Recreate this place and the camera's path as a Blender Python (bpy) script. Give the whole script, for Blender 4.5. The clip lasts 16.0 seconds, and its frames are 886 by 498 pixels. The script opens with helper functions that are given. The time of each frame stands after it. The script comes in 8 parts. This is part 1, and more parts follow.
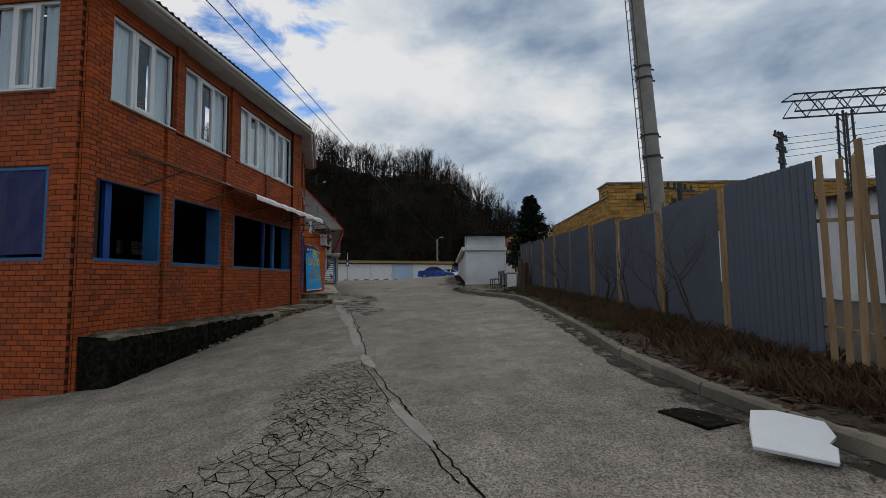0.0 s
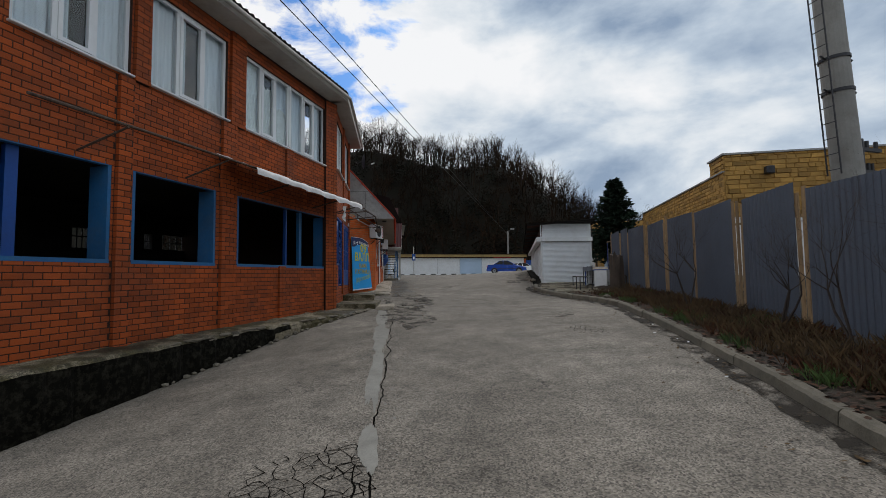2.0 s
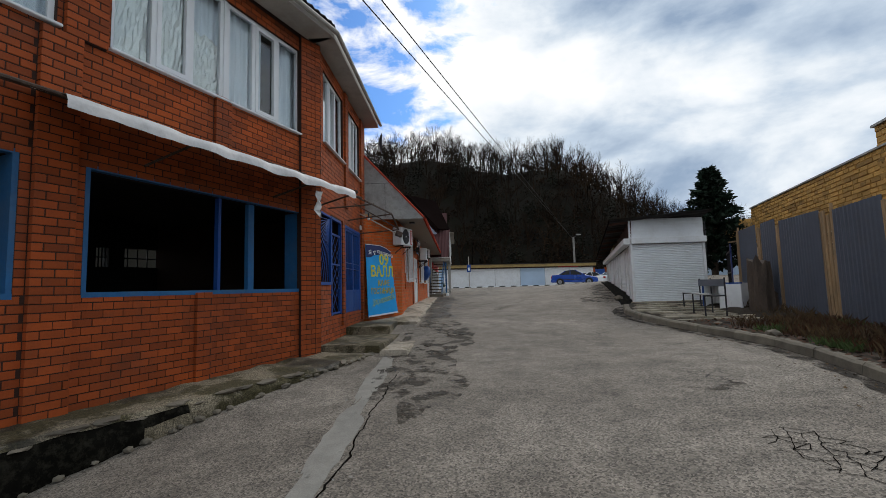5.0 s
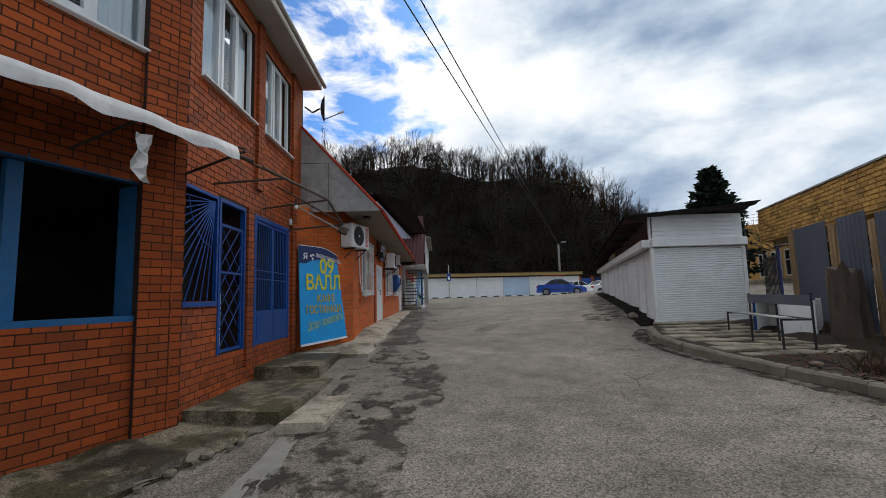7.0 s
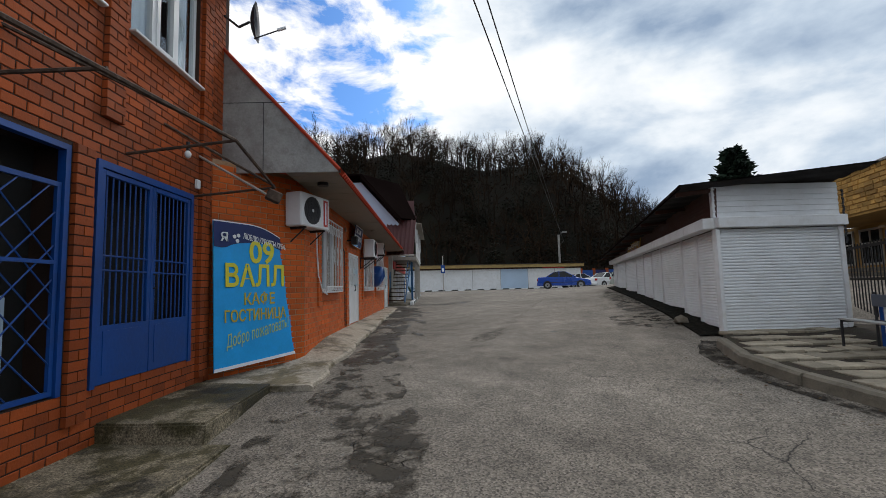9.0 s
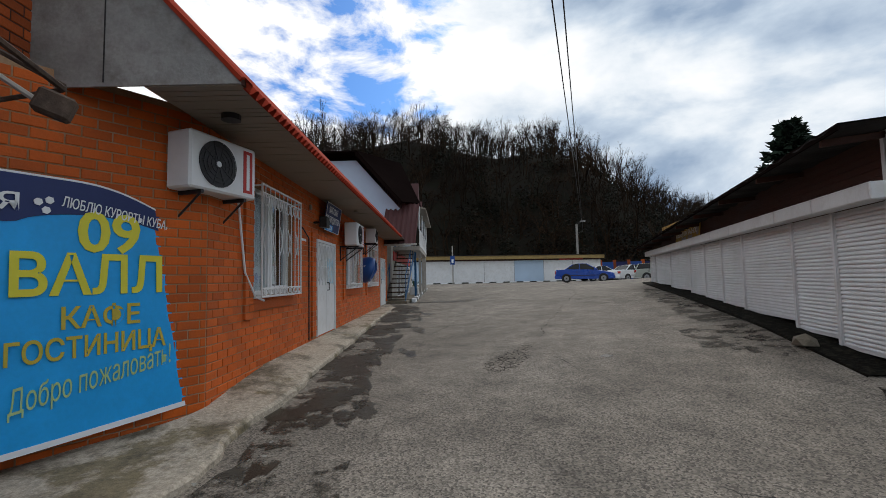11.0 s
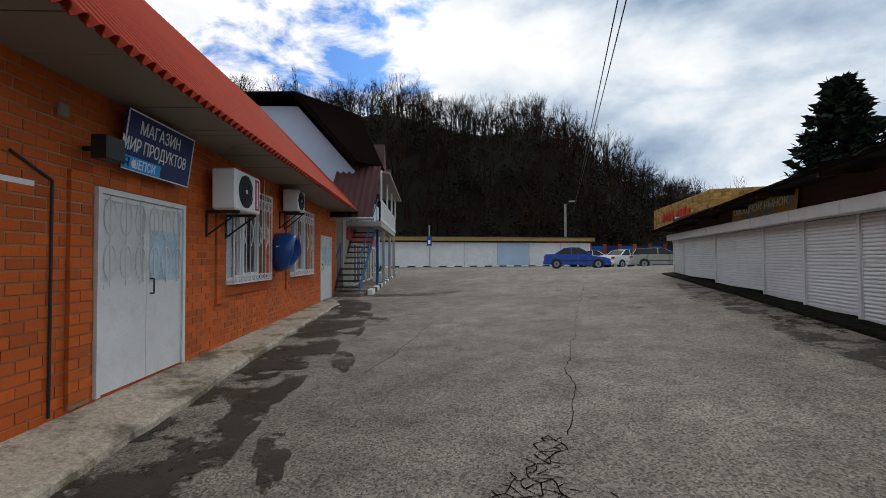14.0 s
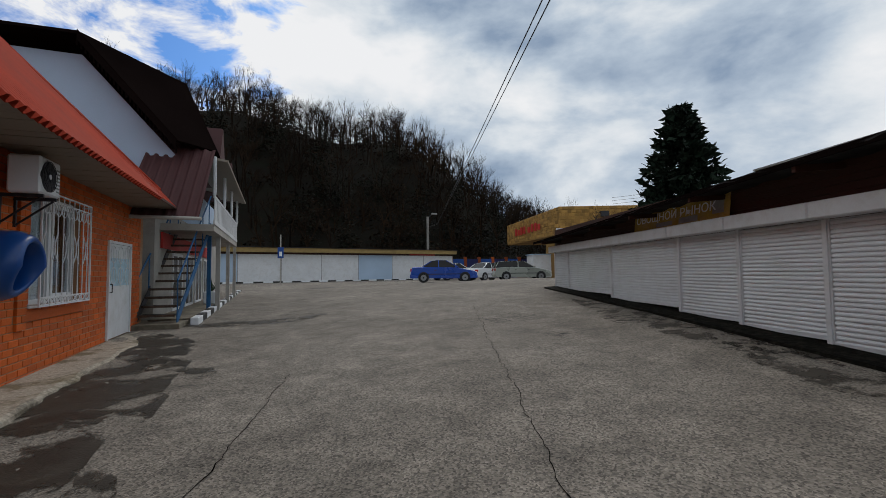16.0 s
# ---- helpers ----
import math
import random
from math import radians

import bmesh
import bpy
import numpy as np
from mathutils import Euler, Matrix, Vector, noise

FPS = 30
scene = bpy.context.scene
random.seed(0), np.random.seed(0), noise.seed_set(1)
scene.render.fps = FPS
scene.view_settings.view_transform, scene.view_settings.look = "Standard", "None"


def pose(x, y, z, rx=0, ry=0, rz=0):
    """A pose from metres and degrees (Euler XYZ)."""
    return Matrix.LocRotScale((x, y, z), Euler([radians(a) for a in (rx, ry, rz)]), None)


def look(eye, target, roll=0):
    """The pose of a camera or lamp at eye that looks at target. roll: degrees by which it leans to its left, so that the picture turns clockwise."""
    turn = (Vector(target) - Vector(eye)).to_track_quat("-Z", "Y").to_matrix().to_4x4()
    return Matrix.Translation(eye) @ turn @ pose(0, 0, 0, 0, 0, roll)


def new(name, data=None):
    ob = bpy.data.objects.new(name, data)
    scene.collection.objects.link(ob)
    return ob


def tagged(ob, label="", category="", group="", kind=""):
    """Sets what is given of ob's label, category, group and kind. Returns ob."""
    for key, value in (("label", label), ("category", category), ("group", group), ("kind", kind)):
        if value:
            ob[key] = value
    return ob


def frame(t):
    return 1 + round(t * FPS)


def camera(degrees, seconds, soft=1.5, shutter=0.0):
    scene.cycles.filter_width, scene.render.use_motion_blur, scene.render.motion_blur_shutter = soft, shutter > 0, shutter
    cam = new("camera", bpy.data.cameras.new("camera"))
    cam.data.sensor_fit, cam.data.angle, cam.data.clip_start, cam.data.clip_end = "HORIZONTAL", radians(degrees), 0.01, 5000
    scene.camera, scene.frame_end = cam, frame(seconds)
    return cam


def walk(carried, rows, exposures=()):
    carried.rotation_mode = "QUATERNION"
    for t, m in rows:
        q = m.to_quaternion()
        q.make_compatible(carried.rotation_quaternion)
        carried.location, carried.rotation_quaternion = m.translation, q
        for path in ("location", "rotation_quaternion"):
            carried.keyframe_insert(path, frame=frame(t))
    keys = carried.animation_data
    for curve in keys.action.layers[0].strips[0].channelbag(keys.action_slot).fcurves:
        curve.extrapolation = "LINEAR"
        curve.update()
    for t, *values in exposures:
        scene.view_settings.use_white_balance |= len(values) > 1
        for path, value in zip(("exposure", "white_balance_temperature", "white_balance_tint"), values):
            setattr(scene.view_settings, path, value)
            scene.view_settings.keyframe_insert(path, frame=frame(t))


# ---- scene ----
cam = camera(90.0, 16.0, soft=0.85)
PATH = [
    (0, (0.049, -0.085, 1.546), (0.577, 1.838, 1.694), -0.7),
    (0.5, (0.354, 0.834, 1.562), (0.84, 2.77, 1.688), -0.7),
    (1, (0.591, 1.694, 1.597), (1.011, 3.646, 1.71), -0.8),
    (1.5, (0.84, 2.53, 1.679), (1.168, 4.499, 1.804), -0.7),
    (2, (1.016, 3.336, 1.734), (1.231, 5.321, 1.856), -0.7),
    (2.5, (1.307, 4.08, 1.736), (1.42, 6.074, 1.847), -0.9),
    (3, (1.506, 4.785, 1.747), (1.567, 6.781, 1.856), -1.0),
    (5.5, (1.957, 9.037, 2.026), (1.894, 11.027, 2.213), -1.6),
    (6, (2.026, 9.905, 2.049), (2.022, 11.896, 2.239), -1.8),
    (6.5, (2.131, 10.728, 2.11), (2.144, 12.718, 2.31), -1.7),
    (7, (2.188, 11.52, 2.157), (2.215, 13.508, 2.368), -1.6),
    (7.5, (2.277, 12.267, 2.189), (2.343, 14.256, 2.388), -1.4),
    (8, (2.309, 13.083, 2.235), (2.444, 15.068, 2.446), -1.5),
    (8.5, (2.368, 13.824, 2.283), (2.481, 15.811, 2.476), -1.5),
    (9, (2.354, 14.492, 2.272), (2.402, 16.484, 2.446), -1.5),
    (9.5, (2.39, 15.174, 2.271), (2.405, 17.168, 2.427), -1.6),
    (10, (2.446, 15.926, 2.298), (2.477, 17.92, 2.45), -1.7),
    (12.5, (2.866, 19.833, 2.575), (2.745, 21.828, 2.656), 0.0),
    (13, (2.938, 20.473, 2.558), (2.793, 22.466, 2.62), 0.1),
    (13.5, (2.986, 21.137, 2.579), (2.915, 23.135, 2.623), 0.0),
    (14, (3.035, 21.916, 2.587), (3.116, 23.914, 2.634), -0.2),
    (14.5, (3.065, 22.565, 2.581), (3.273, 24.552, 2.67), -0.4),
    (15, (3.068, 23.276, 2.61), (3.47, 25.233, 2.702), -0.4),
    (15.5, (3.029, 23.911, 2.617), (3.623, 25.818, 2.71), -0.5),
    (16, (2.997, 24.521, 2.628), (3.706, 26.388, 2.73), -0.6),
]
walk(cam, [(t, look(eye, target, roll)) for t, eye, target, roll in PATH],
     exposures=((0.0, -0.46), (1.5, -0.28), (3.0, -0.05), (5.5, 0.02), (8.0, 0.04), (10.0, 0.02), (12.5, -0.02), (14.5, -0.06), (16.0, -0.28)))

# ---- light ----
SUN_AZ, SUN_EL = 22.0, 38.0  # degrees right of +y, and above the horizon
world = bpy.data.worlds.new("sky")
scene.world = world
world.use_nodes = True
wn, wl = world.node_tree.nodes, world.node_tree.links
wn.clear()
w_out = wn.new("ShaderNodeOutputWorld")
w_bg = wn.new("ShaderNodeBackground")
w_sky = wn.new("ShaderNodeTexSky")
w_sky.sky_type, w_sky.sun_disc = "NISHITA", False
w_sky.sun_elevation, w_sky.sun_rotation = radians(SUN_EL), radians(SUN_AZ)
w_bg.inputs["Strength"].default_value = 0.10
w_co = wn.new("ShaderNodeTexCoord")
w_map = wn.new("ShaderNodeMapping")
w_map.inputs["Scale"].default_value = (1.0, 1.0, 2.0)
w_map.inputs["Location"].default_value = (0.35, 0.12, 0.0)
wl.new(w_co.outputs["Generated"], w_map.inputs["Vector"])


def w_noise(scale, detail, rough, dist=0.0):
    n = wn.new("ShaderNodeTexNoise")
    n.inputs["Scale"].default_value, n.inputs["Detail"].default_value = scale, detail
    n.inputs["Roughness"].default_value, n.inputs["Distortion"].default_value = rough, dist
    wl.new(w_map.outputs["Vector"], n.inputs["Vector"])
    return n


def w_ramp(src, stops):
    r = wn.new("ShaderNodeValToRGB")
    while len(r.color_ramp.elements) < len(stops):
        r.color_ramp.elements.new(0.5)
    for e, (p, c) in zip(r.color_ramp.elements, stops):
        e.position, e.color = p, (*c, 1) if len(c) == 3 else c
    wl.new(src, r.inputs["Fac"])
    return r


w_cover = w_noise(6.0, 8, 0.6, 0.3)
# one ragged gap in the cloud, ahead and high
w_dot = wn.new("ShaderNodeVectorMath")
w_dot.operation = "DOT_PRODUCT"
GAP_AZ, GAP_EL = -13.0, 29.0
w_dot.inputs[1].default_value = (math.sin(radians(GAP_AZ)) * math.cos(radians(GAP_EL)), math.cos(radians(GAP_AZ)) * math.cos(radians(GAP_EL)), math.sin(radians(GAP_EL)))
wl.new(w_co.outputs["Generated"], w_dot.inputs[0])
w_near = wn.new("ShaderNodeMath")
w_near.operation = "MULTIPLY_ADD"
wl.new(w_cover.outputs["Fac"], w_near.inputs[0])
w_near.inputs[1].default_value = 0.20
wl.new(w_dot.outputs["Value"], w_near.inputs[2])
w_mr = wn.new("ShaderNodeMapRange")
w_mr.inputs["From Min"].default_value, w_mr.inputs["From Max"].default_value = 1.082, 1.106
wl.new(w_near.outputs[0], w_mr.inputs["Value"])
w_mask = w_ramp(w_mr.outputs["Result"], [(0.0, (1, 1, 1)), (1.0, (0, 0, 0))])
w_body = w_noise(3.1, 9, 0.54, 0.15)


def w_toward(az, el, lo, amount, base):
    """Adds amount to base where the sky lies towards a direction, fading out at the cosine lo."""
    d = wn.new("ShaderNodeVectorMath")
    d.operation = "DOT_PRODUCT"
    d.inputs[1].default_value = (math.sin(radians(az)) * math.cos(radians(el)), math.cos(radians(az)) * math.cos(radians(el)), math.sin(radians(el)))
    wl.new(w_co.outputs["Generated"], d.inputs[0])
    r = wn.new("ShaderNodeMapRange")
    r.interpolation_type = "SMOOTHSTEP"
    r.inputs["From Min"].default_value, r.inputs["From Max"].default_value = lo, 1.0
    wl.new(d.outputs["Value"], r.inputs["Value"])
    m = wn.new("ShaderNodeMath")
    m.operation = "MULTIPLY_ADD"
    m.inputs[1].default_value = amount
    wl.new(r.outputs["Result"], m.inputs[0])
    wl.new(base, m.inputs[2])
    return m.outputs[0]


# thinner cloud before the hidden sun and to its left, a heavier bank to its right
w_depth = w_toward(-2, 17, 0.90, -0.13, w_body.outputs["Fac"])
w_depth = w_toward(-45, 32, 0.60, -0.13, w_depth)
w_depth = w_toward(30, 19, 0.955, 0.09, w_depth)
w_cloud = w_ramp(w_depth, [(0.36, (10.4, 10.5, 10.7)), (0.47, (8.3, 8.9, 9.5)), (0.56, (5.7, 6.7, 7.9)), (0.69, (3.0, 4.0, 5.5))])
w_mix = wn.new("ShaderNodeMixRGB")
wl.new(w_mask.outputs["Color"], w_mix.inputs["Fac"])
w_deep = wn.new("ShaderNodeMixRGB")
w_deep.blend_type = "MULTIPLY"
w_deep.inputs["Fac"].default_value = 1.0
w_deep.inputs["Color2"].default_value = (0.42, 0.80, 1.35, 1)
wl.new(w_sky.outputs["Color"], w_deep.inputs["Color1"])
wl.new(w_deep.outputs["Color"], w_mix.inputs["Color1"])
wl.new(w_cloud.outputs["Color"], w_mix.inputs["Color2"])
wl.new(w_mix.outputs["Color"], w_bg.inputs["Color"])
wl.new(w_bg.outputs["Background"], w_out.inputs["Surface"])

sun_data = bpy.data.lights.new("sun", "SUN")
sun_data.energy, sun_data.angle, sun_data.color = 0.9, radians(14), (1.0, 0.95, 0.88)
sun = new("sun", sun_data)
sun.matrix_world = look((0, 0, 0), (-math.sin(radians(SUN_AZ)) * math.cos(radians(SUN_EL)), -math.cos(radians(SUN_AZ)) * math.cos(radians(SUN_EL)), -math.sin(radians(SUN_EL))))

# ---- materials ----
def tree(name):
    m = bpy.data.materials.new(name)
    m.use_nodes = True
    nt = m.node_tree
    return m, nt, nt.nodes["Principled BSDF"]


def nd(nt, kind, **vals):
    n = nt.nodes.new(kind)
    for k, v in vals.items():
        n.inputs[k.replace("_", " ")].default_value = v
    return n


def ramp(nt, src, stops):
    r = nt.nodes.new("ShaderNodeValToRGB")
    while len(r.color_ramp.elements) < len(stops):
        r.color_ramp.elements.new(0.5)
    for e, (p, c) in zip(r.color_ramp.elements, stops):
        e.position = p
        e.color = (c, c, c, 1) if isinstance(c, (int, float)) else (*c, 1)
    nt.links.new(src, r.inputs["Fac"])
    return r


def mixc(nt, fac, a, b, how="MIX"):
    m = nt.nodes.new("ShaderNodeMixRGB")
    m.blend_type = how
    for sock, v in ((m.inputs["Fac"], fac), (m.inputs["Color1"], a), (m.inputs["Color2"], b)):
        if isinstance(v, (int, float)):
            sock.default_value = v if sock.name == "Fac" else (v, v, v, 1)
        elif isinstance(v, tuple):
            sock.default_value = (*v, 1)
        else:
            nt.links.new(v, sock)
    return m.outputs["Color"]


def surf(name, col, rough=0.8, metal=0.0, big=0.7, fine=30.0, var=0.25, bump=0.3, rnd=0.0, dirt=None, dirt_amt=0.35, stretch=(1, 1, 1), spec=0.4, alpha=1.0):
    """A plain surface with stains (big), grain (fine) and, for pieces, a shade of each piece's own (rnd)."""
    m, nt, p = tree(name)
    geo = nt.nodes.new("ShaderNodeNewGeometry")
    mp = nd(nt, "ShaderNodeMapping", Scale=stretch)
    nt.links.new(geo.outputs["Position"], mp.inputs["Vector"])
    n1 = nd(nt, "ShaderNodeTexNoise", Scale=big, Detail=6.0, Roughness=0.62)
    n2 = nd(nt, "ShaderNodeTexNoise", Scale=fine, Detail=4.0, Roughness=0.6)
    for n in (n1, n2):
        nt.links.new(mp.outputs["Vector"], n.inputs["Vector"])
    lo, hi = tuple(c * (1 - var) for c in col), tuple(min(1, c * (1 + var)) for c in col)
    c1 = ramp(nt, n1.outputs["Fac"], [(0.3, lo), (0.7, hi)]).outputs["Color"]
    c2 = ramp(nt, n2.outputs["Fac"], [(0.3, 1 - 0.6 * var), (0.7, 1.0)]).outputs["Color"]
    out = mixc(nt, 1.0, c1, c2, "MULTIPLY")
    if rnd:
        oi = nt.nodes.new("ShaderNodeObjectInfo")
        gi = nt.nodes.new("ShaderNodeNewGeometry")
        ad = nt.nodes.new("ShaderNodeMath")
        ad.operation = "ADD"
        fr = nt.nodes.new("ShaderNodeMath")
        fr.operation = "FRACT"
        nt.links.new(oi.outputs["Random"], ad.inputs[0])
        nt.links.new(gi.outputs["Random Per Island"], ad.inputs[1])
        nt.links.new(ad.outputs[0], fr.inputs[0])
        rr = ramp(nt, fr.outputs[0], [(0.0, 1 - rnd), (0.5, 1.0 - rnd * 0.4), (1.0, 1.0)])
        out = mixc(nt, 1.0, out, rr.outputs["Color"], "MULTIPLY")
    if dirt:
        n3 = nd(nt, "ShaderNodeTexNoise", Scale=big * 2.7, Detail=8.0, Roughness=0.7)
        nt.links.new(mp.outputs["Vector"], n3.inputs["Vector"])
        f = ramp(nt, n3.outputs["Fac"], [(0.48, 0.0), (0.72, dirt_amt)]).outputs["Color"]
        out = mixc(nt, f, out, dirt)
    nt.links.new(out, p.inputs["Base Color"])
    p.inputs["Metallic"].default_value = metal
    p.inputs["Specular IOR Level"].default_value = spec
    rg = ramp(nt, n1.outputs["Fac"], [(0.3, max(0.05, rough - 0.1)), (0.7, min(1, rough + 0.1))])
    nt.links.new(rg.outputs["Color"], p.inputs["Roughness"])
    if bump:
        b = nd(nt, "ShaderNodeBump", Strength=bump, Distance=0.01)
        nt.links.new(n2.outputs["Fac"], b.inputs["Height"])
        nt.links.new(b.outputs["Normal"], p.inputs["Normal"])
    return m


def asphalt_mat():
    m, nt, p = tree("asphalt")
    geo = nt.nodes.new("ShaderNodeNewGeometry")
    pos = geo.outputs["Position"]

    def noise_at(scale, detail=5.0, rough=0.6, off=(0, 0, 0)):
        mp = nd(nt, "ShaderNodeMapping", Location=off)
        nt.links.new(pos, mp.inputs["Vector"])
        n = nd(nt, "ShaderNodeTexNoise", Scale=scale, Detail=detail, Roughness=rough)
        nt.links.new(mp.outputs["Vector"], n.inputs["Vector"])
        return n

    big, mid, grain = noise_at(0.35), noise_at(2.2, 6.0, 0.68), noise_at(55.0, 3.0)
    c = ramp(nt, big.outputs["Fac"], [(0.3, (0.160, 0.137, 0.112)), (0.7, (0.265, 0.232, 0.193))]).outputs["Color"]
    c = mixc(nt, 1.0, c, ramp(nt, mid.outputs["Fac"], [(0.30, 0.60), (0.64, 1.1)]).outputs["Color"], "MULTIPLY")
    st = nd(nt, "ShaderNodeTexVoronoi", Scale=70.0)
    nt.links.new(pos, st.inputs["Vector"])
    c = mixc(nt, 1.0, c, ramp(nt, st.outputs["Color"], [(0.1, 0.38), (0.9, 1.55)]).outputs["Color"], "MULTIPLY")
    # alligator cracks where the road has broken up
    warp = noise_at(3.0, 4.0)
    wv = nt.nodes.new("ShaderNodeVectorMath")
    wv.operation = "MULTIPLY_ADD"
    nt.links.new(warp.outputs["Color"], wv.inputs[0])
    wv.inputs[1].default_value = (0.22, 0.22, 0.0)
    nt.links.new(pos, wv.inputs[2])
    heights = []
    for scale, width, lo, hi, off, ns in ((5.5, 0.045, 0.60, 0.66, (3.1, 7.7, 0), 0.33), (0.55, 0.0050, 0.58, 0.62, (11, 2, 0), 0.21)):
        vo = nd(nt, "ShaderNodeTexVoronoi", Scale=scale)
        vo.feature = "DISTANCE_TO_EDGE"
        nt.links.new(wv.outputs[0], vo.inputs["Vector"])
        line = ramp(nt, vo.outputs["Distance"], [(0.0, 1.0), (width, 0.0)])
        reg = ramp(nt, noise_at(ns, 5.0, 0.6, off).outputs["Fac"], [(lo, 0.0), (hi, 1.0)])
        mul = mixc(nt, 1.0, line.outputs["Color"], reg.outputs["Color"], "MULTIPLY")
        heights.append(mul)
        c = mixc(nt, mul, c, (0.012, 0.011, 0.010))
    nt.links.new(c, p.inputs["Base Color"])
    p.inputs["Roughness"].default_value = 0.88
    p.inputs["Specular IOR Level"].default_value = 0.3
    h = mixc(nt, 0.5, st.outputs["Distance"], grain.outputs["Fac"])
    h = mixc(nt, heights[0], h, 0.0)
    b = nd(nt, "ShaderNodeBump", Strength=0.55, Distance=0.012)
    nt.links.new(h, b.inputs["Height"])
    nt.links.new(b.outputs["Normal"], p.inputs["Normal"])
    return m


def glass_mat(name, tint=(0.9, 0.95, 0.97), rough=0.02):
    m, nt, p = tree(name)
    p.inputs["Base Color"].default_value = (*tint, 1)
    p.inputs["Transmission Weight"].default_value = 1.0
    p.inputs["Roughness"].default_value = rough
    p.inputs["IOR"].default_value = 1.45
    return m


def mossy_mat(name, pale, moss, black, cover, gritty=0.4):
    """Weathered cement: pale worn patches, an olive film of moss and black dirt, with crisp uneven borders."""
    m, nt, p = tree(name)
    pos = nt.nodes.new("ShaderNodeNewGeometry").outputs["Position"]

    def at(scale, detail, rough, off):
        mp = nd(nt, "ShaderNodeMapping", Location=off)
        nt.links.new(pos, mp.inputs["Vector"])
        n = nd(nt, "ShaderNodeTexNoise", Scale=scale, Detail=detail, Roughness=rough)
        nt.links.new(mp.outputs["Vector"], n.inputs["Vector"])
        return n.outputs["Fac"]
    grit, film, dark = at(60, 4, 0.65, (0, 0, 0)), at(1.3, 9, 0.66, (4, 1, 0)), at(0.9, 9, 0.7, (9, 5, 2))
    c = mixc(nt, ramp(nt, grit, [(0.38, 0.0), (0.62, 1.0)]).outputs["Color"], tuple(v * (1 - gritty) for v in pale), pale)
    f = ramp(nt, film, [(cover, 0.0), (cover + 0.07, 0.92)]).outputs["Color"]
    c = mixc(nt, f, c, moss)
    c = mixc(nt, ramp(nt, dark, [(0.50, 0.0), (0.60, 0.85)]).outputs["Color"], c, black)
    c = mixc(nt, 1.0, c, ramp(nt, at(24, 5, 0.7, (1, 8, 0)), [(0.32, 0.6), (0.62, 1.1)]).outputs["Color"], "MULTIPLY")
    c = mixc(nt, 1.0, c, ramp(nt, grit, [(0.36, 1 - gritty), (0.64, 1 + gritty)]).outputs["Color"], "MULTIPLY")
    nt.links.new(c, p.inputs["Base Color"])
    nt.links.new(ramp(nt, dark, [(0.48, 0.92), (0.62, 0.6)]).outputs["Color"], p.inputs["Roughness"])
    p.inputs["Specular IOR Level"].default_value = 0.3
    b = nd(nt, "ShaderNodeBump", Strength=0.7, Distance=0.012)
    nt.links.new(mixc(nt, 0.4, grit, film), b.inputs["Height"])
    nt.links.new(b.outputs["Normal"], p.inputs["Normal"])
    return m


def stain_mat(name, col, rough, lo, hi, scale=1.5, spec=0.3):
    """A thin damp or dirty film with ragged borders and islands of bare ground in it."""
    m = surf(name, col, rough, var=0.45, big=3.5, fine=60, bump=0.5, spec=spec)
    nt = m.node_tree
    p = nt.nodes["Principled BSDF"]
    geo = nt.nodes.new("ShaderNodeNewGeometry")
    n = nd(nt, "ShaderNodeTexNoise", Scale=scale, Detail=9.0, Roughness=0.68)
    nt.links.new(geo.outputs["Position"], n.inputs["Vector"])
    nt.links.new(ramp(nt, n.outputs["Fac"], [(lo, 0.0), (hi, 0.93)]).outputs["Color"], p.inputs["Alpha"])
    return m


ASPHALT = asphalt_mat()
MOSSY = mossy_mat("mossy_cement", (0.29, 0.245, 0.17), (0.066, 0.056, 0.024), (0.018, 0.016, 0.010), 0.47)
FOOTPATH = mossy_mat("footpath_cement", (0.46, 0.40, 0.32), (0.19, 0.155, 0.09), (0.075, 0.062, 0.038), 0.53, 0.1)
BRICK_RAW = surf("brick_orange", (0.41, 0.080, 0.012), 0.82, var=0.22, fine=45, bump=0.5, rnd=0.42, dirt=(0.10, 0.04, 0.02), dirt_amt=0.45)
BRICK_PAINTED = surf("brick_painted_orange", (0.66, 0.122, 0.010), 0.75, var=0.15, fine=45, bump=0.45, rnd=0.32, dirt=(0.20, 0.06, 0.02), dirt_amt=0.4)
MORTAR = surf("mortar_dark", (0.045, 0.022, 0.015), 0.95, fine=60, bump=0.6)
MORTAR_PALE = surf("mortar_pale", (0.34, 0.19, 0.10), 0.95, fine=60, bump=0.6, dirt=(0.5, 0.42, 0.32), dirt_amt=0.5)
CONCRETE = surf("concrete_worn", (0.215, 0.185, 0.14), 0.9, var=0.35, big=1.4, fine=38, bump=0.6, dirt=(0.055, 0.055, 0.03), dirt_amt=0.85)
KERBSTONE = surf("kerb_concrete", (0.21, 0.182, 0.14), 0.9, var=0.3, big=2.0, fine=50, bump=0.6, rnd=0.35, dirt=(0.07, 0.06, 0.04), dirt_amt=0.6)
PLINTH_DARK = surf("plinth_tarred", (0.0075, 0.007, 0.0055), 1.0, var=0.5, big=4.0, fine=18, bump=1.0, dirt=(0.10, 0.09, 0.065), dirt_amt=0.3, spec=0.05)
WET = surf("wet_asphalt", (0.038, 0.034, 0.030), 0.5, var=0.35, big=1.6, fine=60, bump=0.35, spec=0.3)
DAMP = stain_mat("damp_film", (0.042, 0.034, 0.024), 0.42, 0.44, 0.50)
GRIME = stain_mat("black_grit_film", (0.060, 0.050, 0.038), 0.85, 0.48, 0.60, 2.8)
